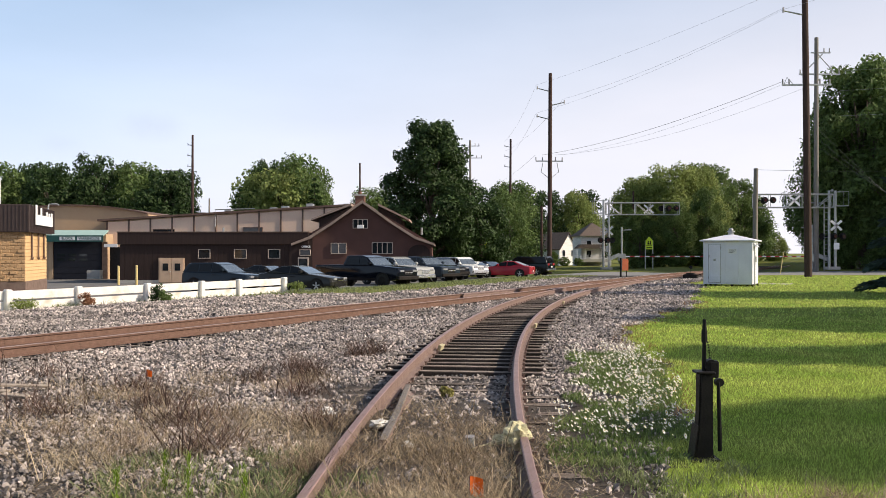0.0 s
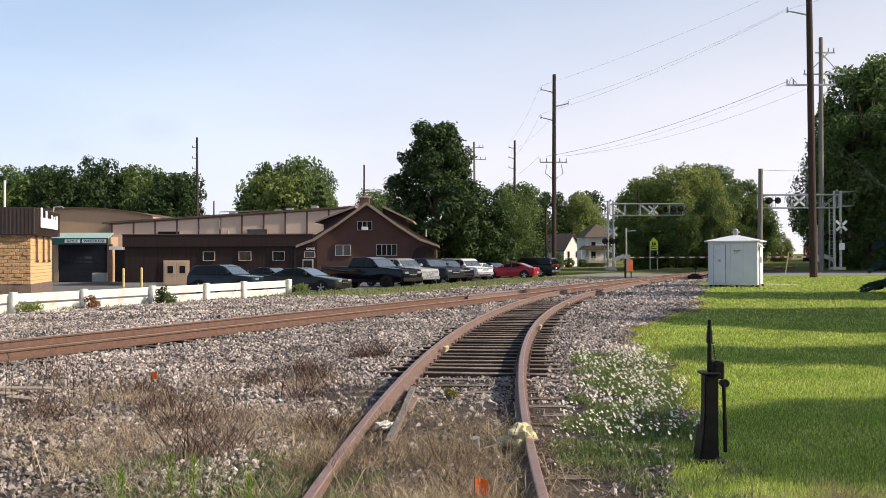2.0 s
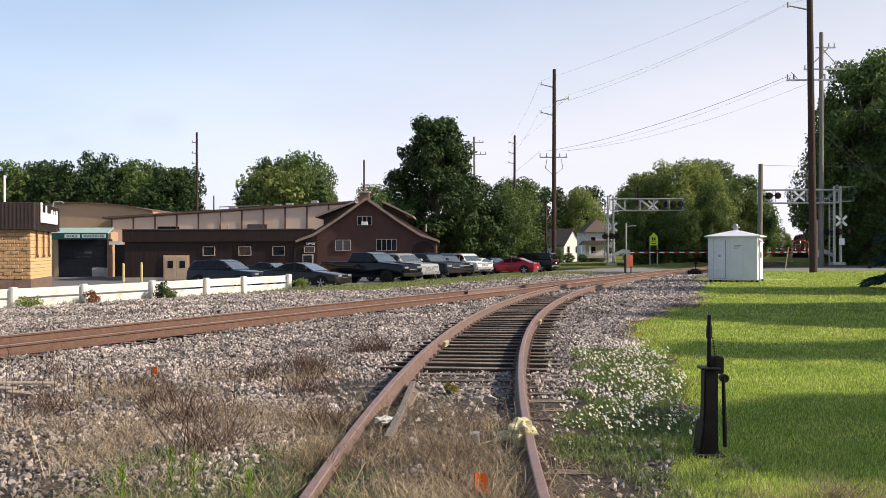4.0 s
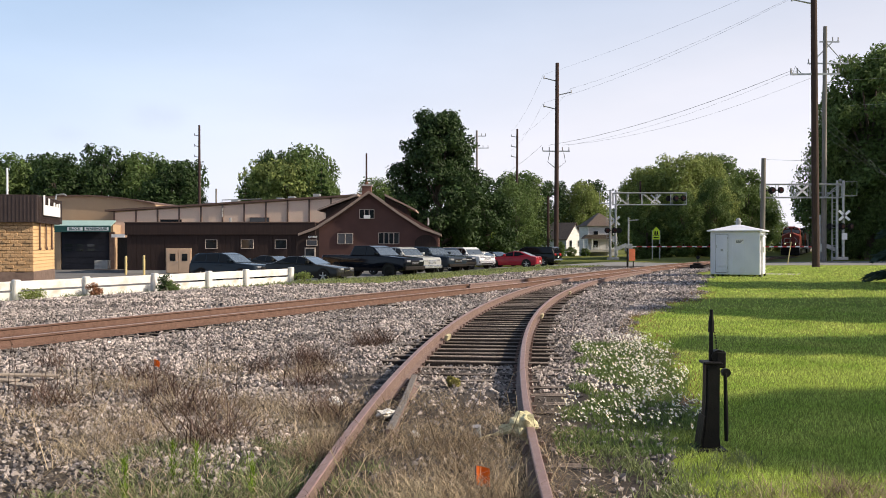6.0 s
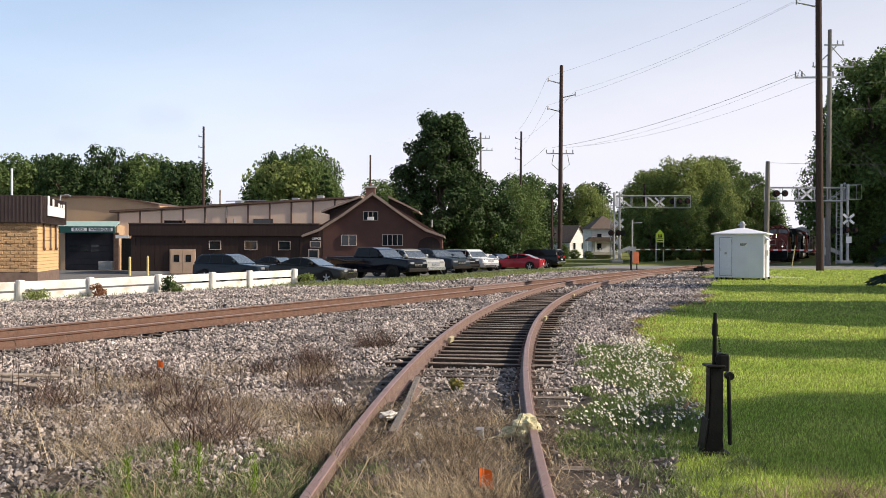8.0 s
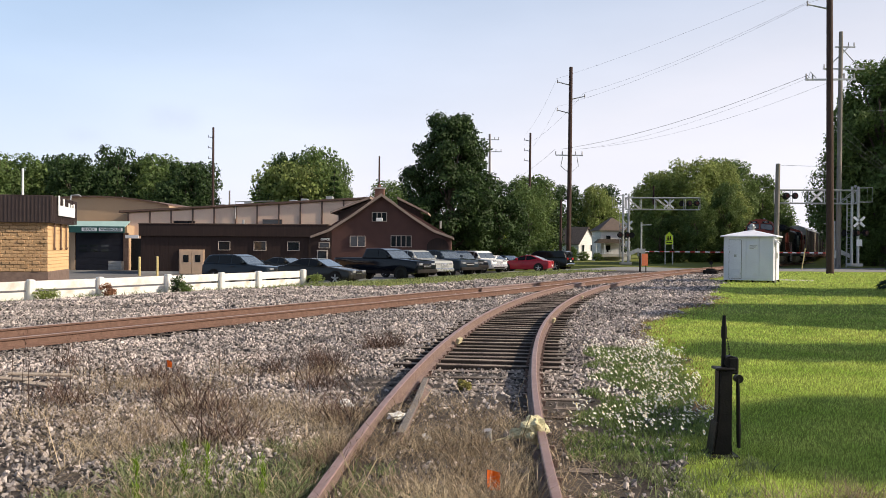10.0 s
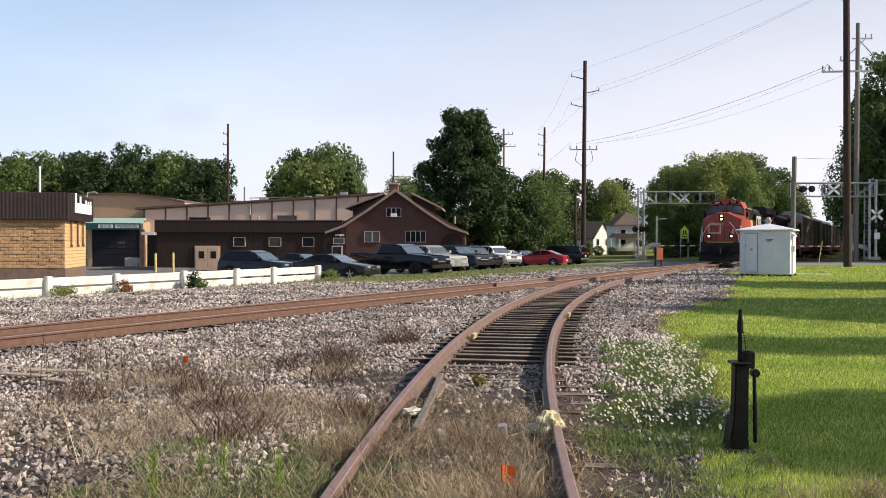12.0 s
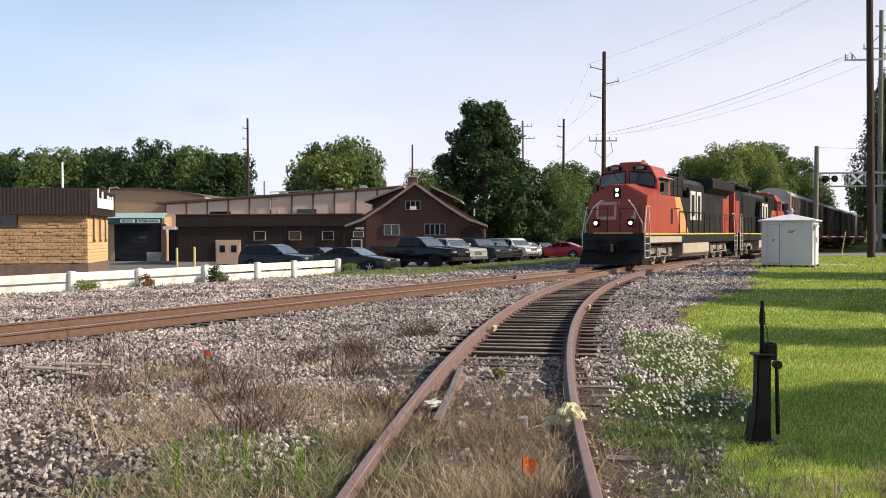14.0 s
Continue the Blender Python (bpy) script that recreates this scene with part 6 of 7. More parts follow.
    part("visor_band", prism(B(), [(yw - 0.06, 4.08), (1.12, 4.56), (0.7, 4.68), (-0.7, 4.68), (-1.12, 4.56), (-yw + 0.06, 4.08), (-yw + 0.06, 3.62), (yw - 0.06, 3.62)], "x", -2.95, -2.925), M_LOCORED, cab)
    for s in (-1, 1):
        part("windscreen", prism(B(), [(s * 0.10, 3.86), (s * 1.34, 3.66), (s * 1.36, 4.10), (s * 1.20, 4.30), (s * 0.10, 4.40)], "x", -2.93, -2.895), M_CABGLASS, cab, "grey tinted windscreen")
        ring = pipe(B(), [(-2.9, s * 0.10, 3.86), (-2.9, s * 1.34, 3.66), (-2.9, s * 1.36, 4.10), (-2.9, s * 1.20, 4.30), (-2.9, s * 0.10, 4.40), (-2.9, s * 0.10, 3.86)], 0.035)
        part("window_gasket", ring, M_BLACK, cab)
        part("wiper", rod(B(), (-2.87, s * 0.7, 4.38), (-2.87, s * 0.45, 3.98), 0.016), M_BLACK, cab)
        part("number_board", box(B(), -2.96, -2.86, s * 0.63 - 0.36, s * 0.63 + 0.36, 4.44, 4.64, 0.01), M_BLACK, cab)
        if lead:
            words("road_number", "2309", 0.2, M_LOCOWHITE, cab, pose(-2.852, s * 0.63, 4.54, 90, 0, 90), 0.004)
        # side windows and door
        part("side_window", box(B(), -4.9, -4.25, s * yw - 0.01, s * yw + 0.014, 3.35, 3.95), M_CABGLASS, cab)
        part("side_window", box(B(), -4.15, -3.55, s * yw - 0.01, s * yw + 0.014, 3.35, 3.95), M_CABGLASS, cab)
        part("window_post", box(B(), -5.0, -3.45, s * yw, s * yw + 0.025, 3.97, 4.02), M_BLACK, cab)
        part("sun_shade", box(B(), -5.2, -3.2, s * (yw - 0.05), s * (yw + 0.22), 4.08, 4.11), M_STEP, cab)
        part("mirror", box(B(), -3.3, -3.25, s * (yw + 0.05), s * (yw + 0.25), 3.45, 3.85), M_BLACK, cab)
    part("roof_unit", box(B(), -4.6, -3.4, -0.55, 0.55, 4.74, 4.86, 0.03), M_LOCORED, cab)
    part("horn", rod(B(), (-5.0, 0.3, 4.95), (-4.5, 0.3, 4.95), 0.03, 0.09), M_GALV, cab)
    # lamps
    part("headlight_box", box(B(), -1.46, -1.30, -0.17, 0.17, 3.12, 3.62, 0.02), M_DULLBLACK, c)
    for z in (3.26, 3.50):
        part("headlight", rod(B(), (-1.31, 0, z), (-1.285, 0, z), 0.085, 0.085, 16), M_LAMP if lead else M_GALV, c, "lit headlight" if lead else "")
    for s in (-1, 1):
        part("ditch_light_box", box(B(), -0.95, -0.72, s * 0.84 - 0.16, s * 0.84 + 0.16, 1.85, 2.2, 0.02), M_DULLBLACK, c)
        part("ditch_light", rod(B(), (-0.725, s * 0.84, 2.02), (-0.70, s * 0.84, 2.02), 0.09, 0.09, 16), M_LAMP if lead else M_GALV, c, "lit ditch light" if lead else "")
    # emblem: plain strokes laid on the sloping nose
    lean = pose(-1.2, 0, 1.58, 0, -6.3, 0)
    em = part("nose_emblem", box(B(), 0.004, 0.022, -1.02, -0.90, 0.66, 1.34, 0.008, m=lean), M_LOGO, c, "faded plain nose emblem")
    for y0, y1, z0, z1 in ((-0.95, -0.14, 1.26, 1.40), (-0.95, -0.14, 0.60, 0.74), (-0.14, -0.02, 0.60, 1.40)):
        part("emblem_stroke", box(B(), 0.004, 0.022, y0, y1, z0, z1, 0.008, m=lean), M_LOGO, em)
    part("emblem_stroke", box(B(), 0.004, 0.022, -0.08, 0.08, -0.52, 0.52, 0.006, m=lean @ pose(0, 0.42, 1.02, 42, 0, 0)), M_LOGO, em)
    part("emblem_stroke", box(B(), 0.004, 0.022, 0.80, 0.94, 0.62, 1.40, 0.008, m=lean), M_LOGO, em)
    nd = part("nose_door", box(B(), 0.004, 0.03, 0.12, 0.72, 0.10, 1.42, 0.01, m=lean), M_LOCORED, c)
    part("door_latch", box(B(), 0.03, 0.06, 0.17, 0.22, 0.7, 0.86, m=lean), M_DULLBLACK, nd)
    for s in (-1, 1):
        handrail(c, [(-1.35, s * 0.62, 3.0), (-1.0, s * 0.66, 3.02), (-0.80, s * 0.98, 2.72), (-0.80, s * 1.38, 2.0), (-0.80, s * 1.46, 0.55)], 0.024)
        handrail(c, [(-0.84, s * 1.25, 1.6), (-0.84, s * 1.25, 2.62), (-0.84, s * 0.3, 2.66), (-0.84, s * 0.3, 1.6)], 0.024, M_DULLBLACK)
        part("cut_lever", pipe(B(), [(-0.62, s * 0.15, 1.1), (-0.6, s * 0.7, 1.22), (-0.6, s * 1.3, 1.18)], 0.02), M_DULLBLACK, c)
        part("pilot_step", box(B(), -0.74, -0.55, s * 1.15 - 0.28, s * 1.15 + 0.28, 0.78, 0.83), M_DULLBLACK, c)
    hb = B()
    for k, y in enumerate((-0.75, -0.6, 0.62, 0.78)):
        pipe(hb, [(-0.7, y, 1.2), (-0.52, y * 0.95, 1.02), (-0.46, y * 0.85, 0.72), (-0.55, y * 0.7, 0.6)], 0.032)
        ball(hb, (-0.66, y, 1.24), 0.06, 1)
    part("brake_hoses", hb, M_DULLBLACK, c)
    # long hood
    hw = 1.0
    part("electrical_cabinet", box(B(), -7.1, -5.31, -1.35, 1.35, 1.58, 3.35, 0.03), M_LOCORED, c)
    part("hood", prism(B(), [(-hw, 1.58), (hw, 1.58), (hw, 4.15), (hw - 0.25, 4.42), (-hw + 0.25, 4.42), (-hw, 4.15)], "x", -21.0, -5.32, 0.02), M_LOCOBLACK, c, "black long hood")
    part("blower_housing", box(B(), -8.6, -5.35, -1.25, 1.25, 3.36, 4.35, 0.05), M_LOCOBLACK, c)
    for s in (-1, 1):
        band = prism(B(), [(-5.32, 1.6), (-7.6, 1.6), (-6.5, 3.34), (-5.32, 3.34)], "y", s * 1.352, s * 1.362)
        part("red_flank", band, M_LOCORED, c)
        part("orange_band", prism(B(), [(-7.62, 1.6), (-9.4, 1.6), (-7.6, 3.34), (-6.52, 3.34)], "y", s * 1.352 - 0.01, s * 1.362), M_LOCOORANGE, c, "slanting pale orange band")
        part("cabinet_side", box(B(), -13.2, -7.11, s * 1.2 - 0.15, s * 1.2 + 0.15, 1.58, 3.35, 0.02), M_LOCOBLACK, c)
        # emblem on the hood side: plain strokes
        y0 = s * 1.36
        sg = part("side_emblem", box(B(), -10.0, -9.78, y0 - 0.008, y0 + 0.012, 2.25, 3.75), M_LOCOWHITE, c, "white plain emblem on the hood")
        for xa, xb, za, zb in ((-10.7, -10.0, 3.55, 3.75), (-10.7, -10.0, 2.25, 2.45), (-10.92, -10.7, 2.25, 3.75), (-11.45, -11.23, 2.25, 3.75), (-12.3, -11.45, 3.55, 3.75), (-12.3, -12.08, 2.25, 3.55)):
            part("emblem_stroke", box(B(), xa, xb, y0 - 0.008, y0 + 0.012, za, zb), M_LOCOWHITE, sg)
        part("emblem_backing", box(B(), -13.0, -9.5, s * 1.2, s * 1.352, 3.3, 3.9), M_LOCOBLACK, c)
        for i in range(12):
            part("hood_door", box(B(), -13.9 - i * 0.58, -13.36 - i * 0.58, s * hw - 0.005, s * hw + 0.025, 1.75, 3.6, 0.01), M_LOCOBLACK, c)
        part("grab_row", box(B(), -7.6, -6.4, s * 1.37, s * 1.39, 2.75, 2.79), M_DULLBLACK, c)
        part("rear_flank", box(B(), -20.98, -19.6, s * 1.026, s * 1.034, 1.6, 3.66), M_LOCORED, c, "red rear flank of the hood")
        part("cab_vent", box(B(), -6.1, -5.75, s * 1.363, s * 1.375, 2.0, 2.75), M_DULLBLACK, c)
        part("dust_skirt", box(B(), -7.6, -1.7, s * 1.452 - 0.006, s * 1.452 + 0.008, 1.12, 1.42), M_TANK, c, "dusty pale sill under the cab")
        bm = B()
        for gx in (-8.4, -7.5, -6.6, -5.7):
            rod(bm, (gx, s * 1.27, 3.42), (gx, s * 1.27, 4.3), 0.02)
        rod(bm, (-8.5, s * 1.27, 3.9), (-5.5, s * 1.27, 3.9), 0.025)
        part("blower_grab", bm, M_DULLBLACK, c)
        # walkway rail
        handrail(c, [(-7.3, s * 1.42, 2.65), (-21.2, s * 1.42, 2.65)], 0.02, M_LOCOBLACK)
        for i in range(11):
            part("stanchion", rod(B(), (-7.3 - i * 1.39, s * 1.42, 1.58), (-7.3 - i * 1.39, s * 1.42, 2.66), 0.025), M_LOCOBLACK, c)
        # radiator wing
        if lead:
            part("radiator_wing", prism(B(), [(s * 0.7, 4.05), (s * 1.0, 3.84), (s * 1.50, 4.10), (s * 1.50, 4.55), (s * 0.7, 4.66)], "x", -21.0, -14.6), M_LOCOBLACK, c, "black flared radiator wing")
            part("radiator_grille", box(B(), -20.7, -14.9, s * 1.50, s * 1.515, 4.16, 4.48), M_DULLBLACK, c)
    part("radiator_roof", box(B(), -20.9, -15.7, -1.2, 1.2, 4.58, 4.72, 0.02), M_LOCOBLACK, c)
    part("exhaust_outlet", box(B(), -12.2, -11.2, -0.35, 0.35, 4.4, 4.75, 0.03), M_DULLBLACK, c)
    part("rear_panel", prism(B(), [(-1.02, 1.58), (1.02, 1.58), (1.02, 4.2), (-1.02, 4.2)], "x", -21.5, -21.01), M_LOCORED, c, "red rear end of the hood")
    # tank and trucks
    part("fuel_tank", prism(B(), [(-1.15, 0.28), (1.15, 0.28), (1.42, 0.5), (1.42, 1.04), (-1.42, 1.04), (-1.42, 0.5)], "x", -14.0, -8.0, 0.04), M_TANK, c, "dusty grey fuel tank")
    part("air_tank", rod(B(), (-8.0, 1.2, 1.25), (-5.8, 1.2, 1.25), 0.18, 0.18, 12), M_TRUCK, c)
    # the upper works stand a little taller
    lift = lambda z: z if z < 1.6 else 1.6 + (z - 1.6) * 1.065
    seen = set()
    for o in c.children_recursive:
        if o.matrix_basis.translation.z > 1.6:
            o.matrix_basis.translation.z = lift(o.matrix_basis.translation.z)
        elif o.type == "MESH" and o.data.name not in seen:
            seen.add(o.data.name)
            for v in o.data.vertices:
                v.co.z = lift(v.co.z)
    truck(c, -4.35, (-1.95, 0.0, 1.95))
    truck(c, -17.75, (-1.95, 0.0, 1.95))
    return c


def autorack(label, tone):
    """Tall enclosed car-carrying wagon, 27.4 m long."""
    c = thing("autorack_car", label, "freight car", "autorack cars")
    L = 27.4
    part("underframe", box(B(), -L + 0.6, -0.6, -1.35, 1.35, 0.85, 1.2, 0.02), M_RACKRED, c)
    part("body", prism(B(), [(-1.5, 1.2), (1.5, 1.2), (1.5, 5.05), (-1.5, 5.05)], "x", -L + 0.9, -0.9), M_RACKEND, c)
    part("roof", prism(B(), [(-1.53, 5.05), (1.53, 5.05), (1.25, 5.45), (0.5, 5.72), (-0.5, 5.72), (-1.25, 5.45)], "x", -L + 0.85, -0.85), M_RACKROOF, c, "ribbed pale roof")
    for s in (-1, 1):
        n = 20
        w = (L - 2.6) / n
        for i in range(n):
            xa = -1.3 - i * w
            for z0, z1 in ((1.25, 2.5), (2.56, 3.75), (3.81, 5.0)):
                part("side_panel", box(B(), xa - w + 0.05, xa - 0.05, s * 1.502, s * 1.53, z0, z1), tone, c)
            part("side_post", box(B(), xa - 0.05, xa + 0.05, s * 1.502, s * 1.56, 1.2, 5.05), M_RACKRED if i % 5 else M_RACKYELLOW, c)
        part("end_post", box(B(), -1.28, -0.88, s * 1.502, s * 1.57, 1.2, 5.3), M_RACKYELLOW, c, "faded yellow corner post")
        part("end_post", box(B(), -L + 0.88, -L + 1.28, s * 1.502, s * 1.57, 1.2, 5.3), M_RACKYELLOW, c)
    for xe, k in ((-0.9, 1), (-L + 0.9, -1)):
        for y0, y1 in ((-1.4, -0.03), (0.03, 1.4)):
            part("end_door", box(B(), min(xe, xe + k * 0.06), max(xe, xe + k * 0.06), y0, y1, 1.25, 4.3), M_RACKRED, c, "brown-red end door")
    part("coupler", box(B(), -0.95, 0.05, -0.12, 0.12, 0.7, 0.95), M_TRUCK, c)
    for x in (-2.9, -L + 2.9):
        truck(c, x, (-0.9, 0.9), 0.42)
    return c


gap_m = 0.35
TRAIN.append((locomotive(True, "red and black diesel freight locomotive with lit headlights leading a train"), 0.0))
TRAIN.append((locomotive(False, "red and black diesel freight locomotive coupled backwards behind the first"), 22.3 + gap_m))
back = 2 * (22.3 + gap_m)
M_RACK2 = mat("autorack_dark_panel", (0.055, 0.065, 0.06), (0.045, 0.05, 0.047), rough=0.7, scale=0.6, bscale=15, bump=0.15, rnd=0.12)
for i in range(4):
    TRAIN.append((autorack("tall weathered autorack freight car with yellow corner posts" if i % 2 == 0 else "tall dark green autorack freight car",
                           M_RACK if i % 2 == 0 else M_RACK2), back))
    back += 27.4 + gap_m


# ---------------------------------------------------------------- things beside the track
def switch_stand():
    """An old low switch stand: flared black column, cap, target rod and hanging lever."""
    t = thing("switch_stand", "black cast-iron switch stand with a hanging lever beside the siding", "switch stand", m=pose(2.22, 7.58, -0.03, 0, 0.6, 0))
    prof = [(-0.10, 0), (0.075, 0), (0.064, 0.12), (0.06, 0.5), (0.06, 0.735), (-0.055, 0.735), (-0.056, 0.42), (-0.07, 0.2)]
    part("column", prism(B(), prof, "y", -0.065, 0.065, 0.012), M_BLACK, t)
    part("rib", prism(B(), [(-0.115, 0.0), (-0.101, 0.0), (-0.065, 0.3), (-0.074, 0.3)], "y", -0.09, 0.09), M_BLACK, t)
    part("foot", box(B(), -0.16, 0.12, -0.14, 0.14, -0.03, 0.025, 0.01), M_BLACK, t)
    part("cap", box(B(), -0.085, 0.075, -0.085, 0.085, 0.735, 0.757, 0.008), M_BLACK, t)
    rod_ = part("target_rod", rod(B(), (-0.002, 0, 0.75), (-0.002, 0, 1.0), 0.019, 0.017, 10), M_BLACK, t)
    part("rod_collar", rod(B(), (-0.002, 0, 1.0), (-0.002, 0, 1.10), 0.026, 0.024, 10), M_BLACK, rod_)
    part("rod_tip", rod(B(), (-0.002, 0, 1.10), (-0.002, 0, 1.195), 0.021, 0.014, 8), M_BLACK, rod_)
    ch = B()
    for i in range(16):
        z = 1.0 - i * 0.022
        ball(ch, (0.02 + 0.022 * math.sin(i * 0.2), -0.02, z), 0.008, 1)
    part("chain", ch, M_DULLBLACK, t, "thin hanging chain")
    hub = part("crank_hub", rod(B(), (0.05, -0.04, 0.80), (0.05, 0.05, 0.80), 0.055, 0.055, 14), M_BLACK, t)
    part("crank_block", box(B(), 0.03, 0.115, -0.045, 0.045, 0.70, 0.845, 0.012), M_BLACK, hub)
    part("lever_eye", rod(B(), (0.125, -0.03, 0.66), (0.125, 0.03, 0.66), 0.036, 0.036, 12), M_BLACK, hub)
    part("lever", rod(rod(B(), (0.115, -0.02, 0.66), (0.128, -0.02, 0.28), 0.015, 0.018, 8), (0.128, -0.02, 0.28), (0.133, -0.02, 0.08), 0.02, 0.017, 8), M_BLACK, t, "hanging hand lever")


switch_stand()


def lump(bm, c, r, seed, squash=(1, 1, 0.7), rough_=0.35):
    r_ = bmesh.ops.create_icosphere(bm, subdivisions=3, radius=1.0)
    for v in r_["verts"]:
        k = 1 + rough_ * noise.noise(v.co * 1.7 + Vector((seed, seed * 2, 0))) + rough_ * 0.5 * noise.noise(v.co * 4 + Vector((seed, 0, 9)))
        v.co = Vector((v.co.x * squash[0], v.co.y * squash[1], v.co.z * squash[2])) * (r * k) + Vector(c)
    return bm


M_BAG = mat("yellowed_plastic_bag", (0.66, 0.60, 0.36), (0.56, 0.50, 0.30), rough=0.55, scale=9, bscale=60, bump=0.8)
M_LITTER = mat("crumpled_paper", (0.66, 0.65, 0.62), (0.55, 0.54, 0.52), rough=0.8, scale=8, bscale=60, bump=0.6)
M_STRAPY = mat("pale_yellow_clamp", (0.50, 0.45, 0.28), (0.40, 0.35, 0.22), rough=0.7, scale=6, bscale=40)
M_OLDWOOD = mat("bleached_board", (0.42, 0.35, 0.28), (0.30, 0.25, 0.20), rough=0.9, scale=5, bscale=30, bump=0.5, stretch=(1, 8, 8))


def bag_on_rail():
    x, y = 0.62, 7.6
    t = thing("tied_bag", "yellowed plastic bag tied over the siding rail", "bag", m=pose(x, y, 0.10, 0, 0, 8))
    part("bag_body", lump(B(), (0, 0, 0.075), 0.125, 3.0, (0.85, 1.0, 0.85), 0.55), M_BAG, t)
    part("print_patch", lump(B(), (0.07, -0.075, 0.06), 0.05, 5.0, (0.9, 0.8, 1.0), 0.4), M_DULLBLACK, t, "dark printed patch")
    part("bag_neck", lump(rod(B(), (-0.06, 0.0, 0.06), (-0.24, -0.02, 0.0), 0.05, 0.015, 8), (-0.13, 0, 0.05), 0.06, 7.0, (1.2, 0.6, 0.6)), M_BAG, t)
    part("bag_tail", lump(B(), (0.06, -0.10, -0.03), 0.06, 9.0, (0.7, 0.7, 1.1)), M_BAG, t, smooth=True)
    st = B()
    pipe(st, [(-0.2, -0.02, 0.02), (-0.34, -0.04, -0.01), (-0.45, 0.0, -0.06), (-0.6, 0.03, -0.08)], 0.007, 5)
    part("string", st, M_BAG, t)


bag_on_rail()
cup = thing("plastic_cup", "grey clear plastic cup caught in weeds by the rail", "cup", m=pose(0.235, 7.55, 0.10, 6, -8, 0))
part("cup_wall", rod(B(), (0, 0, -0.04), (0, 0, 0.07), 0.032, 0.042, 14), M_GALV, cup)
part("cup_rim", rod(B(), (0, 0, 0.07), (0, 0, 0.076), 0.046, 0.046, 14), M_PORC, cup)


def litter(x, y, z, r, seed, label, squash=(1.2, 0.8, 0.5)):
    tagged(part("litter", lump(B(), (0, 0, r * 0.4), r, seed, squash, 0.7), M_LITTER, m=pose(x, y, z, 0, 0, seed * 50)), label, "litter", "litter")


litter(-1.20, 9.25, 0.03, 0.10, 2.0, "crumpled grey-white bag among dry weeds")
litter(-0.60, 8.4, 0.08, 0.10, 5.0, "crumpled white paper beside the siding rail", (1.4, 0.8, 0.35))
litter(-0.30, 7.6, 0.07, 0.05, 6.0, "small scrap of white paper by the rail stub")


def flag(x, y, z, w, h, tall, deg, material, label, stakes=1):
    t = thing("marker_flag", label, "flag", "marker flags", pose(x, y, z, 0, 0, deg))
    part("wire", rod(B(), (0, 0, -0.1), (0, 0, tall), 0.004 * stakes, 0.004 * stakes, 6), M_WIRE, t)
    bm = B()
    vs = []
    for i in range(5):
        u = i / 4
        b_ = 0.12 * w * math.sin(u * 4.0)
        vs.append((bm.verts.new((u * w, b_, tall - h - 0.10 * w * u)), bm.verts.new((u * w * 0.96, b_ + 0.02 * w, tall - 0.02 * u))))
    for a, b in zip(vs, vs[1:]):
        bm.faces.new((a[0], b[0], b[1], a[1]))
    bmesh.ops.solidify(bm, geom=bm.faces[:], thickness=0.0015)
    part("cloth", bm, material, t)


flag(0.175, 5.9, 0.05, 0.095, 0.135, 0.20, 8, M_ORANGE, "bright orange plastic marker flag in dry grass")
flag(-3.82, 11.45, -0.03, 0.095, 0.09, 0.26, -20, M_ORANGE, "small orange marker flag among dead weeds")


def marker_board():
    t = thing("marker_board", "salmon orange flag board on a dark post by the switch", "marker", m=pose(12.62, 62.0, -0.12))
    part("post", rod(B(), (-0.22, 0, -0.1), (-0.22, 0, 1.5), 0.07), M_DULLBLACK, t)
    part("post", rod(B(), (0.18, 0, -0.1), (0.18, 0, 0.8), 0.04), M_DULLBLACK, t)
    part("board", box(B(), -0.12, 0.30, -0.05, -0.02, 0.62, 1.45, 0.01), M_SALMON, t)


marker_board()


def switch_machine():
    t = thing("switch_machine", "dark switch machine with a round target beside the points", "switch machine", m=pose(16.9, 60.2, -0.02, 0, 0, -26.6))
    part("case", box(B(), -0.6, 0.35, -0.3, 0.3, 0.02, 0.30, 0.04), M_DULLBLACK, t)
    part("lid", box(B(), -0.4, 0.12, -0.25, 0.25, 0.30, 0.40, 0.04), M_DULLBLACK, t)
    part("mast", rod(B(), (-0.1, 0, 0.38), (-0.1, 0, 0.8), 0.03), M_DULLBLACK, t)
    part("target", rod(B(), (-0.1, -0.03, 0.78), (-0.1, 0.0, 0.78), 0.12, 0.12, 18), M_BLACK, t)
    part("throw_rod", rod(B(), (-0.55, 0, 0.12), (-2.6, 0, 0.08), 0.03), M_RUST, t)
    part("lever", rod(B(), (0.25, -0.25, 0.22), (0.8, -0.3, 0.38), 0.03), M_DULLBLACK, t)


switch_machine()

# a length of old rail lying inside the siding
stub = part("rail_stub", sweep([(-0.51, 7.5, 0.035), (-0.46, 9.0, 0.02), (-0.44, 11.2, -0.045)], rail_profile(0.12), lambda i: 1 if i in (6, 7, 8) else 0), [M_RUST, M_POLEGREY])
tagged(stub, "short weathered length of old rail lying inside the siding", "rail")


def clamp(x, y, side, label):
    t = tagged(part("rail_clamp", box(B(), -0.03, 0.03, -0.14, 0.14, 0.03, 0.13, 0.008), M_STRAPY, m=pose(x, y, 0, 0, side * 16, -12)), label, "clamp", "rail clamps")


clamp(side_x(15.6) - G2 + 0.10, 15.6, 1, "pale yellow rail anchor on the siding rail")
clamp(side_x(20.2) + G2 + 0.09, 20.2, 1, "pale yellow rail anchor on the siding rail")
clamp(side_x(29.5) + G2 + 0.09, 29.5, 1, "pale yellow rail anchor on the siding rail")


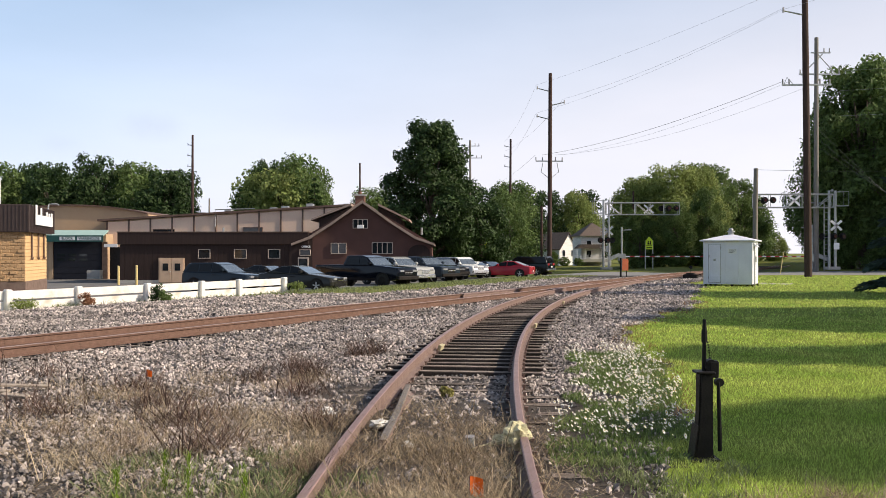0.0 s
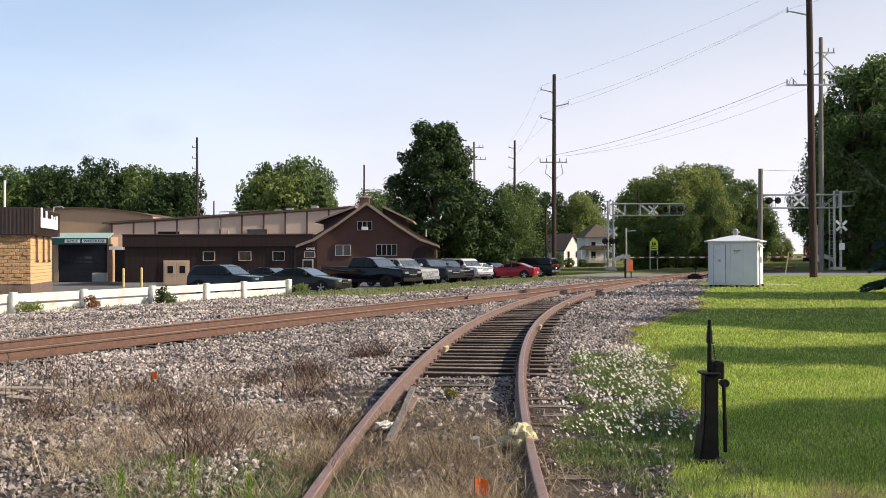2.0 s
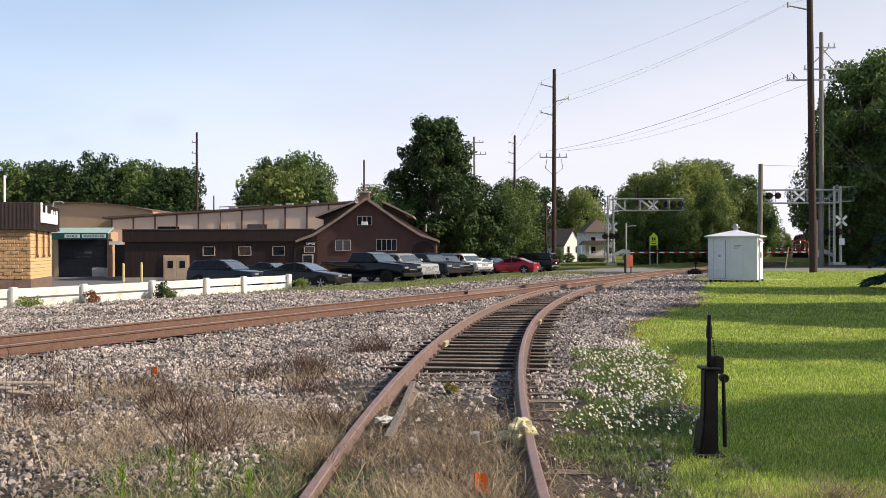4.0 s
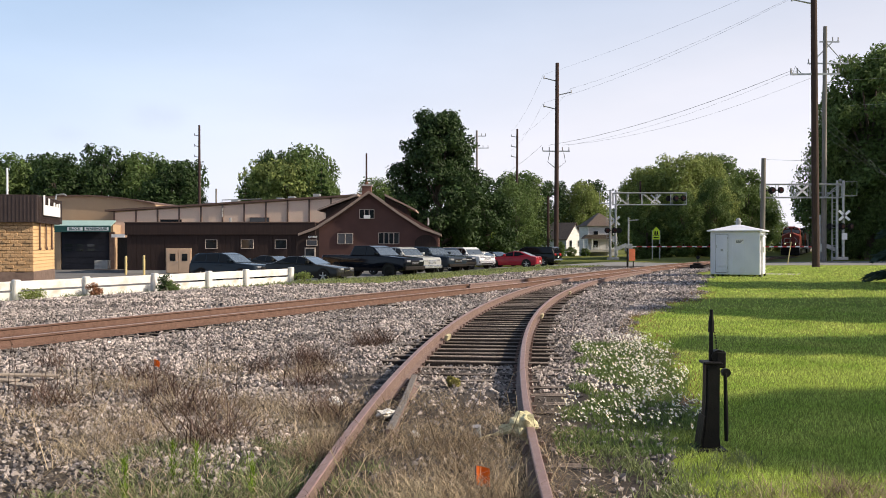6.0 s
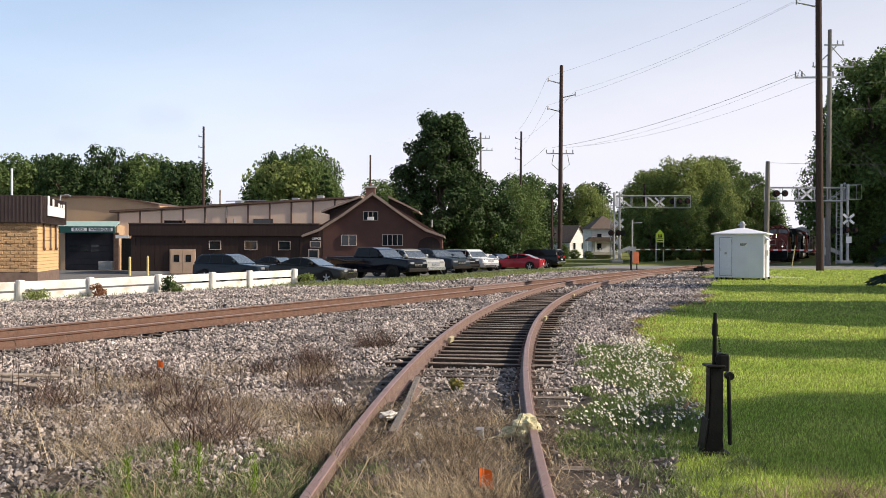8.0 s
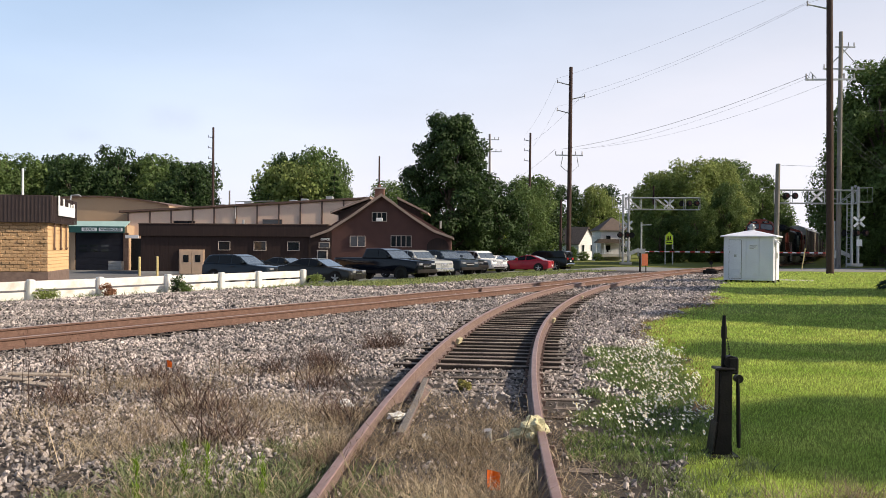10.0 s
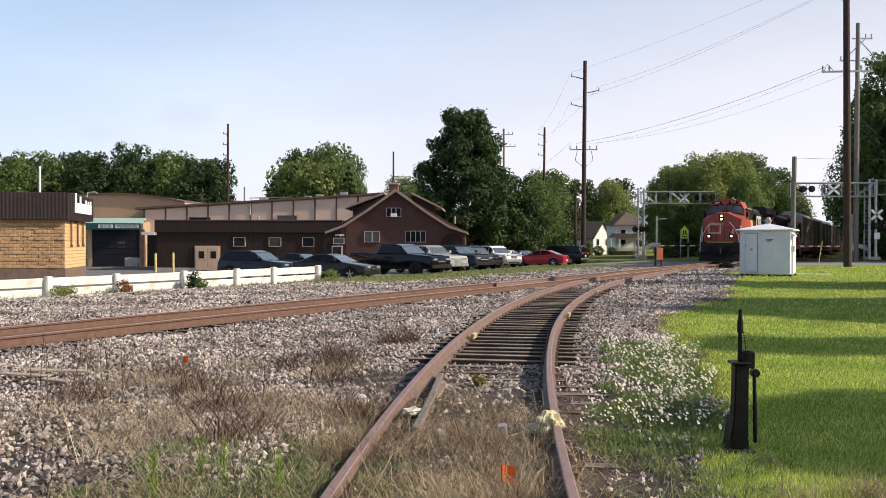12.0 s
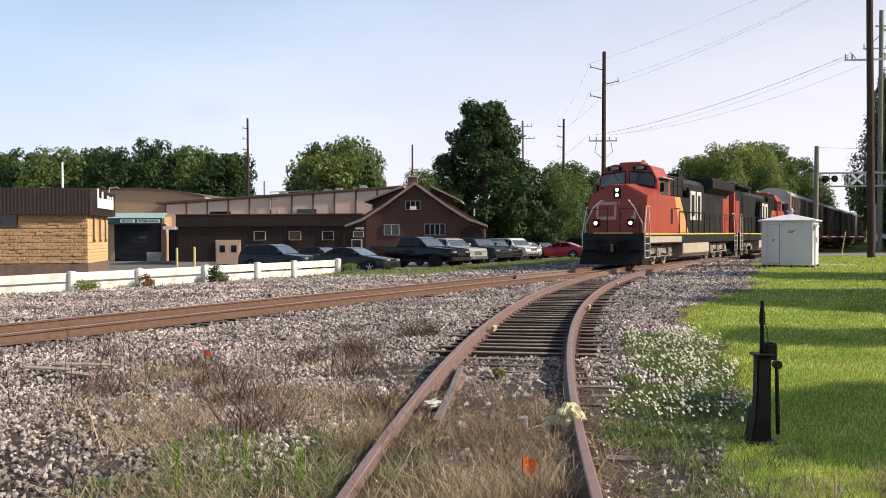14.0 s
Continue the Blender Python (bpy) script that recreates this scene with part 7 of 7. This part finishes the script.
def boards():
    for x, y, ln, deg, z in ((-5.35, 11.2, 0.75, 20, 0.05), (-5.65, 10.95, 0.6, 4, 0.03), (-5.1, 10.6, 0.35, -8, 0.02)):
        tagged(part("loose_board", box(B(), -ln / 2, ln / 2, -0.06, 0.06, 0, 0.025, 0.004), M_OLDWOOD, m=pose(x, y, z, 3, 4, deg)), "bleached loose board lying on ballast", "board", "loose boards")


boards()
tagged(part("concrete_path", box(B(), -1.1, 1.4, -1.0, 1.6, -0.1, 0.045, 0.01), M_CONC, m=pose(17.9, 49.6, -0.03, 0, 0, -26.6)), "small pale concrete pad beside the signal cabinet", "pad", kind="structure")
guy = thing("guy_guard", "faded yellow guy-wire guard leaning at the road edge", "guard", m=pose(28.4, 74.8, 0.1, 0, 9, 0))
part("guard", rod(B(), (0, 0, -0.1), (0, 0, 1.75), 0.045, 0.04, 8), M_YELLOW, guy)


# switch guard rails by the frog
for off, fx, y0, y1 in ((-G2 + 0.13, main_x, 33.5, 38.5), (G2 - 0.13, side_x, 33.5, 38.0)):
    tagged(part("guard_rail", sweep(offset_path(fx, y0, y1, off, 1.0), rail_profile(0.17), lambda i: 1 if i in (6, 7, 8) else 0), [M_RUST, M_RUSTTOP]),
           "short guard rail beside a running rail", "rail", kind="structure")


# ---------------------------------------------------------------- ballast stones
def stone_shapes(rng, k=10):
    out = []
    for _ in range(k):
        bm = B()
        p = rng.normal(size=(9, 3))
        p /= np.linalg.norm(p, axis=1)[:, None]
        p *= (0.8 + 0.4 * rng.random((9, 1))) * np.array((1.15, 0.9, 0.75))
        vs = [bm.verts.new(q) for q in p]
        bmesh.ops.convex_hull(bm, input=vs)
        bm.verts.ensure_lookup_table()
        loose = [v for v in bm.verts if not v.link_faces]
        bmesh.ops.delete(bm, geom=loose, context="VERTS")
        bm.verts.index_update()
        out.append((np.array([v.co[:] for v in bm.verts]), np.array([[v.index for v in f.verts] for f in bm.faces])))
        bm.free()
    return out


def ballast():
    rng = np.random.default_rng(5)
    shapes = stone_shapes(rng)
    pts = []
    for y0, y1, dens, size in ((3.6, 6.5, 620, 0.024), (6.5, 10, 520, 0.026), (10, 16, 330, 0.029), (16, 24, 190, 0.036), (24, 36, 95, 0.048), (36, 62, 34, 0.065)):
        xa, xb = -0.60 * y1 - 1.5, min(0.58 * y1 + 1, 22)
        n = int((xb - xa) * (y1 - y0) * dens)
        for x, y, s in zip(rng.uniform(xa, xb, n), rng.uniform(y0, y1, n), rng.random(n)):
            zn = zone(x, y)
            if zn not in (0, 5) or x < -0.56 * y - 1.2 or (zn == 5 and s < (0.84 if abs(x - side_x(y)) < 1.6 else 0.5)):
                continue
            if 7.4 < y < 14.5 and x > lawn_edge(y) - 1.0 and s < 0.85:  # daisies cover them
                continue
            e = abs(x - side_x(y)) if y < 53 else 9
            d = abs(left_of_main(x, y))
            if abs(e - G2) < 0.085 or abs(d - G2) < 0.085:
                continue
            lift = 0.0
            if e < 1.32:
                if 12.7 < y < 34 and s < 0.3:
                    continue
                if y <= 12.7 and s < 0.22:
                    continue
                lift = -0.012 if y < 12.7 else 0.0
            if d < 1.3 and s < 0.35:
                continue
            pts.append((x, y, ground_z(x, y) - 0.035 + 0.035 * noise.noise((x * 0.8, y * 0.8, 3)) + lift + 0.02 * rng.random(), size * (0.55 + 0.9 * rng.random() ** 1.5)))
    pts = np.array(pts)
    V, F, at = [], [], 0
    pick = rng.integers(0, len(shapes), len(pts))
    for k, (sv, sf) in enumerate(shapes):
        q = pts[pick == k]
        n = len(q)
        ax = rng.normal(size=(n, 4))
        ax /= np.linalg.norm(ax, axis=1)[:, None]
        w, x, y, z = ax.T
        R = np.stack([1 - 2 * (y * y + z * z), 2 * (x * y - z * w), 2 * (x * z + y * w), 2 * (x * y + z * w), 1 - 2 * (x * x + z * z), 2 * (y * z - x * w),
                      2 * (x * z - y * w), 2 * (y * z + x * w), 1 - 2 * (x * x + y * y)], 1).reshape(n, 3, 3)
        v = np.einsum("nij,kj->nki", R, sv) * q[:, 3][:, None, None] + q[:, None, :3]
        V.append(v.reshape(-1, 3))
        F.append((sf[None] + (np.arange(n) * len(sv))[:, None, None] + at).reshape(-1, 3))
        at += n * len(sv)
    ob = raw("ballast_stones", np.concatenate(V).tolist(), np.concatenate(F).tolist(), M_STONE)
    tagged(ob, "loose angular grey and pinkish ballast stones", "gravel", kind="stuff")


ballast()


# ---------------------------------------------------------------- grass, weeds, flowers
def strands(name, label, category, base, length, width, lean, material, seed, droop=0.5):
    """Thin bent blades: base points, lengths and widths as arrays."""
    rng = np.random.default_rng(seed)
    n = len(base)
    a = rng.random(n) * 2 * np.pi
    out = np.stack([np.cos(a), np.sin(a), np.zeros(n)], 1)
    l_ = lean * (0.3 + rng.random(n))[:, None]
    up = np.array((0, 0, 1.0))
    d1 = up + out * l_
    d1 /= np.linalg.norm(d1, axis=1)[:, None]
    d2 = d1 + out * droop * (0.4 + rng.random(n))[:, None] - up * droop * 0.35
    d2 /= np.linalg.norm(d2, axis=1)[:, None]
    b = rng.random(n) * 2 * np.pi
    side = np.stack([np.cos(b), np.sin(b), np.zeros(n)], 1) * (width / 2)[:, None]
    L = length[:, None]
    p1 = base + d1 * L * 0.55
    p2 = p1 + d2 * L * 0.45
    verts = np.stack([base - side, base + side, p1 + side * 0.8, p1 - side * 0.8, p2], 1).reshape(-1, 3)
    k = np.arange(n)[:, None] * 5
    quads = (k + np.array((0, 1, 2, 3))).tolist()
    tris = (k + np.array((3, 2, 4))).tolist()
    ob = raw(name, verts.tolist(), quads + tris, material)
    return tagged(ob, label, category, kind="stuff")


def scatter(rng, n, x0, x1, y0, y1, keep):
    pts = []
    for x, y in zip(rng.uniform(x0, x1, n), rng.uniform(y0, y1, n)):
        if keep(x, y):
            pts.append((x, y, ground_z(x, y) - 0.03))
    return np.array(pts)


def on_rail(x, y):
    e = abs(x - side_x(y))
    return abs(e - G2) < 0.07


def vegetation():
    rng = np.random.default_rng(8)
    # lawn
    base, ln, wd = [], [], []
    for y0, y1, dens, h, w in ((5.4, 8, 4200, 0.045, 0.0045), (8, 11, 2600, 0.045, 0.006), (11, 16, 1200, 0.05, 0.008), (16, 24, 450, 0.055, 0.013), (24, 42, 90, 0.06, 0.022), (42, 66, 34, 0.07, 0.034)):
        n = int(dens * (y1 - y0) * (0.58 * y1 + 1 - 1.5))
        p = scatter(rng, n, 1.3, 0.58 * y1 + 1, y0, y1, lambda x, y: x > lawn_edge(y) + 0.4 * noise.noise((x, y, 0)) + 0.5 * noise.noise((x * 0.25, y * 0.3, 21)) - 0.1 + 0.35 * rng.random() ** 2 and left_of_main(x, y) < -5)
        base.append(p)
        ln.append(h * (0.5 + 0.9 * rng.random(len(p))))
        wd.append(np.full(len(p), w))
    strands("lawn_grass", "short mown green lawn grass", "grass", np.concatenate(base), np.concatenate(ln), np.concatenate(wd), 0.5, M_BLADE, 1, 0.7)
    # russet dead grass where lawn meets ballast
    p = scatter(rng, 30000, 1.6, 12, 9.5, 32, lambda x, y: abs(x - lawn_edge(y) - 0.05 + 0.3 * noise.noise((x, y, 6))) < 0.4 and noise.noise((x * 0.5, y * 0.5, 8)) > -0.25)
    strands("dead_grass_edge", "russet dead grass along the lawn's ballast edge", "dry grass", p, 0.07 * (0.5 + rng.random(len(p))), np.full(len(p), 0.012), 0.9, M_RUSSETGRASS, 14, 0.7)
    # grassy verge before the parked cars, and along the fence
    p = scatter(rng, 26000, -12, 14, 33, 70, lambda x, y: 12.6 - 6.3 * smooth(35, 40, y) < left_of_main(x, y) + 0.6 * noise.noise((x * 0.5, y * 0.5, 1)) < 13.6 and x > -0.6 * y)
    strands("verge_grass", "rough sunlit verge grass between ballast and car park", "grass", p, 0.11 * (0.4 + rng.random(len(p))), np.full(len(p), 0.03), 0.6, M_WEED, 2)
    # rough grass and weeds straggling along the fence foot
    b_ = []
    for _ in range(70):
        u = rng.random()
        cx, cy, r = -16.8 + 12.0 * u + rng.normal() * 0.25, 28.6 + 17.5 * u + rng.normal() * 0.25, rng.uniform(0.15, 0.45)
        b_ += [(cx + q, cy + v, ground_z(cx + q, cy + v) - 0.03) for q, v in rng.normal(size=(int(110 * r), 2)) * r]
    b_ = np.array(b_)
    strands("fence_weeds", "straggling weeds and dry grass along the fence foot", "weeds", b_, 0.24 * (0.3 + rng.random(len(b_))), np.full(len(b_), 0.02), 0.7, M_WEED, 16, 0.8)
    # dry tangle in the foreground: clumps
    cl = [(rng.uniform(-3.2, 0.6), rng.uniform(5.0, 9.2), rng.uniform(0.25, 0.7)) for _ in range(46)]
    cl += [(rng.uniform(-5.0, -1.4), rng.uniform(8.5, 12.5), rng.uniform(0.25, 0.6)) for _ in range(20)]
    cl += [(rng.uniform(-0.6, 0.65), rng.uniform(4.8, 7.4), rng.uniform(0.15, 0.35)) for _ in range(24)]
    cl += [(rng.normal(-0.98, 0.12), rng.uniform(6.3, 7.5), rng.uniform(0.2, 0.35)) for _ in range(9)]
    cl += [(rng.uniform(1.3, 3.4), rng.uniform(4.9, 6.2), rng.uniform(0.15, 0.35)) for _ in range(16)]
    cl += [(rng.uniform(2.4, 3.6), rng.uniform(5.7, 6.4), rng.uniform(0.15, 0.3)) for _ in range(14)]
    b_ = []
    for cx, cy, r in cl:
        k = int(430 * r)
        q = rng.normal(size=(k, 2)) * r * 0.5
        b_ += [(cx + u, cy + v, ground_z(cx, cy) - 0.03) for u, v in q if not on_rail(cx + u, cy + v) or (cx < -0.7 and 6.3 < cy + v < 7.4)]
    b_ = np.array(b_)
    strands("dry_grass", "tangled straw-coloured dry grass and weeds on ballast", "dry grass", b_, 0.26 * (0.3 + rng.random(len(b_)) ** 1.5), np.full(len(b_), 0.0045), 1.1, M_DRY, 3, 1.0)
    # long pale arching stalks
    p = scatter(rng, 150, -3.4, 0.7, 5.0, 9.5, lambda x, y: not on_rail(x, y))
    strands("arching_stalks", "long pale arching dry stalks", "dry grass", p, 0.75 * (0.4 + 0.8 * rng.random(len(p))), np.full(len(p), 0.007), 1.6, M_DRY, 12, 1.2)
    # fallen straw lying nearly flat
    p = scatter(rng, 8500, -4.5, 1.2, 4.6, 10.0, lambda x, y: noise.noise((x * 0.7, y * 0.7, 5)) > -0.15 and not on_rail(x, y))
    p[:, 2] += 0.03
    strands("fallen_straw", "flattened pale straw lying over ballast", "straw", p, 0.22 * (0.3 + rng.random(len(p))), np.full(len(p), 0.0045), 4.0, M_DRY, 4, 0.6)
    # leafless brown shrubs
    b_ = []
    for cx, cy, r, k in ((-1.95, 12.6, 0.38, 260), (-1.45, 15.2, 0.42, 230), (-1.15, 15.6, 0.3, 130), (-2.6, 12.2, 0.3, 110), (-2.2, 13.4, 0.3, 110), (-3.9, 11.4, 0.35, 160), (-3.2, 10.0, 0.4, 190), (-1.7, 10.9, 0.4, 170),
                         (-2.6, 8.8, 0.45, 220), (-4.4, 9.7, 0.4, 150), (-1.2, 8.4, 0.35, 130), (-2.0, 7.4, 0.4, 170), (-5.6, 12.6, 0.35, 90)):
        q = rng.normal(size=(k, 2)) * r * 0.42
        b_ += [(cx + u, cy + v, ground_z(cx, cy) - 0.03) for u, v in q]
    b_ = np.array(b_)
    strands("dead_weeds", "leafless brown dead weed stalks on ballast", "dead weeds", b_, 0.52 * (0.3 + 0.8 * rng.random(len(b_))), np.full(len(b_), 0.007), 1.15, M_TWIG, 5, 0.6)
    # single tall dark stalks
    p = scatter(rng, 46, -6.5, -1.0, 8.5, 13.0, lambda x, y: True)
    strands("tall_stalks", "single tall thin dark weed stalks", "dead weeds", p, 0.85 * (0.5 + 0.6 * rng.random(len(p))), np.full(len(p), 0.008), 0.25, M_TWIG, 15, 0.35)
    # low grey-green weeds at the front
    b_ = []
    for _ in range(70):
        cx, cy, r = rng.uniform(-2.6, -0.5), rng.uniform(4.6, 7.2), rng.uniform(0.08, 0.28)
        q = rng.normal(size=(int(420 * r), 2)) * r * 0.5
        b_ += [(cx + u, cy + v, ground_z(cx + u, cy + v) - 0.03) for u, v in q if not on_rail(cx + u, cy + v)]
    for _ in range(24):
        cx, cy, r = rng.uniform(0.95, 2.4), rng.uniform(5.0, 7.4), rng.uniform(0.1, 0.25)
        q = rng.normal(size=(int(420 * r), 2)) * r * 0.5
        b_ += [(cx + u, cy + v, -0.03) for u, v in q]
    b_ = np.array(b_)
    strands("low_weeds", "low grey-green weeds growing through ballast", "weeds", b_, 0.11 * (0.4 + rng.random(len(b_))), np.full(len(b_), 0.009), 0.8, M_WEED, 6, 0.8)
    # a few tall fresh shoots
    b_ = np.array([(x + rng.normal() * 0.012, y + rng.normal() * 0.012, -0.03 + rng.random() * 0.42) for x, y in ((-1.86, 5.95), (-1.69, 5.9), (-2.02, 5.5), (-1.25, 5.6)) for _ in range(150)])
    strands("tall_weed", "tall fresh green weed shoots", "weeds", b_, 0.055 * (0.5 + rng.random(len(b_))), np.full(len(b_), 0.006), 0.6, M_BRIGHTWEED, 7, 0.7)
    # foliage and flowers of the daisy patch
    inside = lambda x, y: 7.3 < y and lawn_edge(y) - 1.2 + 0.45 * noise.noise((x * 1.1, y * 1.1, 7)) < x < lawn_edge(y) + 0.1 + 0.3 * noise.noise((x, y, 2)) and noise.noise((x * 1.3, y * 0.9, 4)) > -0.38
    p = scatter(rng, 46000, 0.9, 4.3, 7.3, 15.5, inside)
    strands("daisy_leaves", "feathery green daisy foliage beside the siding", "weeds", p, 0.09 * (0.4 + rng.random(len(p))), np.full(len(p), 0.008), 0.6, M_DAISYLEAF, 9, 0.8)
    p = scatter(rng, 7500, 0.9, 4.3, 7.5, 15.5, lambda x, y: y > 8.0 and inside(x, y) and noise.noise((x * 2.2, y * 1.5, 11)) > -0.10)
    z = 0.10 + 0.14 * rng.random(len(p))
    ang = np.linspace(0, 2 * np.pi, 9)[:-1]
    n = len(p)
    r = 0.0075 + 0.007 * rng.random(n)
    tilt = rng.normal(size=(n, 2)) * 0.5 + np.array((-0.35, 0.35))
    ring = np.stack([np.cos(ang), np.sin(ang)], 1)
    c = p + np.stack([np.zeros(n), np.zeros(n), z], 1)

    def discs(rad, lift):
        v = np.zeros((n, 8, 3))
        v[:, :, 0] = c[:, None, 0] + ring[None, :, 0] * rad[:, None]
        v[:, :, 1] = c[:, None, 1] + ring[None, :, 1] * rad[:, None]
        v[:, :, 2] = c[:, None, 2] + lift + (ring[None, :, 0] * tilt[:, None, 0] + ring[None, :, 1] * tilt[:, None, 1]) * rad[:, None]
        return v.reshape(-1, 3)

    v = np.concatenate([discs(r, 0.0), discs(r * 0.38, 0.004)])
    f = np.arange(2 * n * 8).reshape(-1, 8)
    ob = raw("daisies", v.tolist(), f.tolist(), [M_PETAL, M_POLLEN])
    ob.data.polygons.foreach_set("material_index", [0] * n + [1] * n)
    tagged(ob, "white wild daisies with yellow eyes in full bloom", "flowers", kind="stuff")


vegetation()


# small bushes at the fence
def bush(x, y, h, w, leaf, seed, label):
    rng = np.random.default_rng(seed)
    t = thing("bush", label, "bush", "bushes", pose(x, y, ground_z(x, y) - 0.03))
    bm = B()
    cen, rad = [], []
    for i in range(9):
        a = i * 2.4
        q = w * 0.3 * rng.random()
        cen.append((q * math.cos(a), q * math.sin(a), h * (0.2 + 0.7 * rng.random())))
        rad.append(w * 0.22)
        rod(bm, (0, 0, 0), cen[-1], 0.012, 0.005, 5)
    part("stems", bm, M_BARK, t)
    v, f = leaves(rng, cen, rad, 900, 0.035)
    raw("foliage", v, f, leaf, t)


M_RUSSET = mat("russet_dead_leaf", (0.23, 0.10, 0.055), (0.30, 0.15, 0.08), rough=0.8, scale=3, bump=0, island=0.4, trans=0.2)
bush(-11.35, 35.2, 0.75, 0.75, M_LEAF_DARK, 71, "small dark green bush growing through the white fence")
bush(-10.95, 34.9, 0.4, 0.7, M_LEAF_MID, 72, "low green weeds at the fence foot")
bush(-13.2, 32.9, 0.5, 0.7, M_RUSSET, 73, "russet dead weed clump at the fence foot")
bush(-6.9, 42.0, 0.45, 0.9, M_LEAF_LIGHT, 74, "light green weeds at the fence end")
M_YELLOWLEAF = mat("yellow_weed_leaf", (0.36, 0.31, 0.10), (0.24, 0.24, 0.08), rough=0.8, scale=3, bump=0, island=0.4, trans=0.25)
bush(0.04, 10.8, 0.11, 0.17, M_YELLOWLEAF, 77, "small yellowing weed between the siding rails")
bush(-14.6, 31.0, 0.3, 1.0, M_LEAF_LIGHT, 75, "low green weeds at the fence foot")


# ---------------------------------------------------------------- motion of the train
def front_y(t, behind):
    """How far along the track a point of the train is, at t seconds."""
    return 41.2 + 0.8944 * (15.4 * (14.0 - t) + behind)


def on_track(y):
    return Vector((main_x(y), y, 0.18 - track_drop(y)))


def motions():
    times = [i * 0.5 for i in range(29)]
    for k, (ob, behind) in enumerate(TRAIN):
        rows = []
        long = 22.3 if k < 2 else 27.4
        for t in times:
            a, b = on_track(front_y(t, behind)), on_track(front_y(t, behind + long))
            at, to = (b, a) if k == 1 else (a, b)  # the second locomotive runs tail first
            way = at - to
            turn = math.degrees(math.atan2(way.y, way.x))
            tip = -math.degrees(math.atan2(way.z, math.hypot(way.x, way.y)))
            rows.append((t, pose(at.x, at.y, at.z, 0, tip, turn)))
        walk(ob, rows)
    for w, x, r in SPIN:
        sign = -1 if w.parent is TRAIN[1][0] else 1
        walk(w, [(i / 15, pose(x, 0, r, 0, sign * math.degrees(15.4 * i / 15 / r) % 360, 0)) for i in range(211)])


motions()
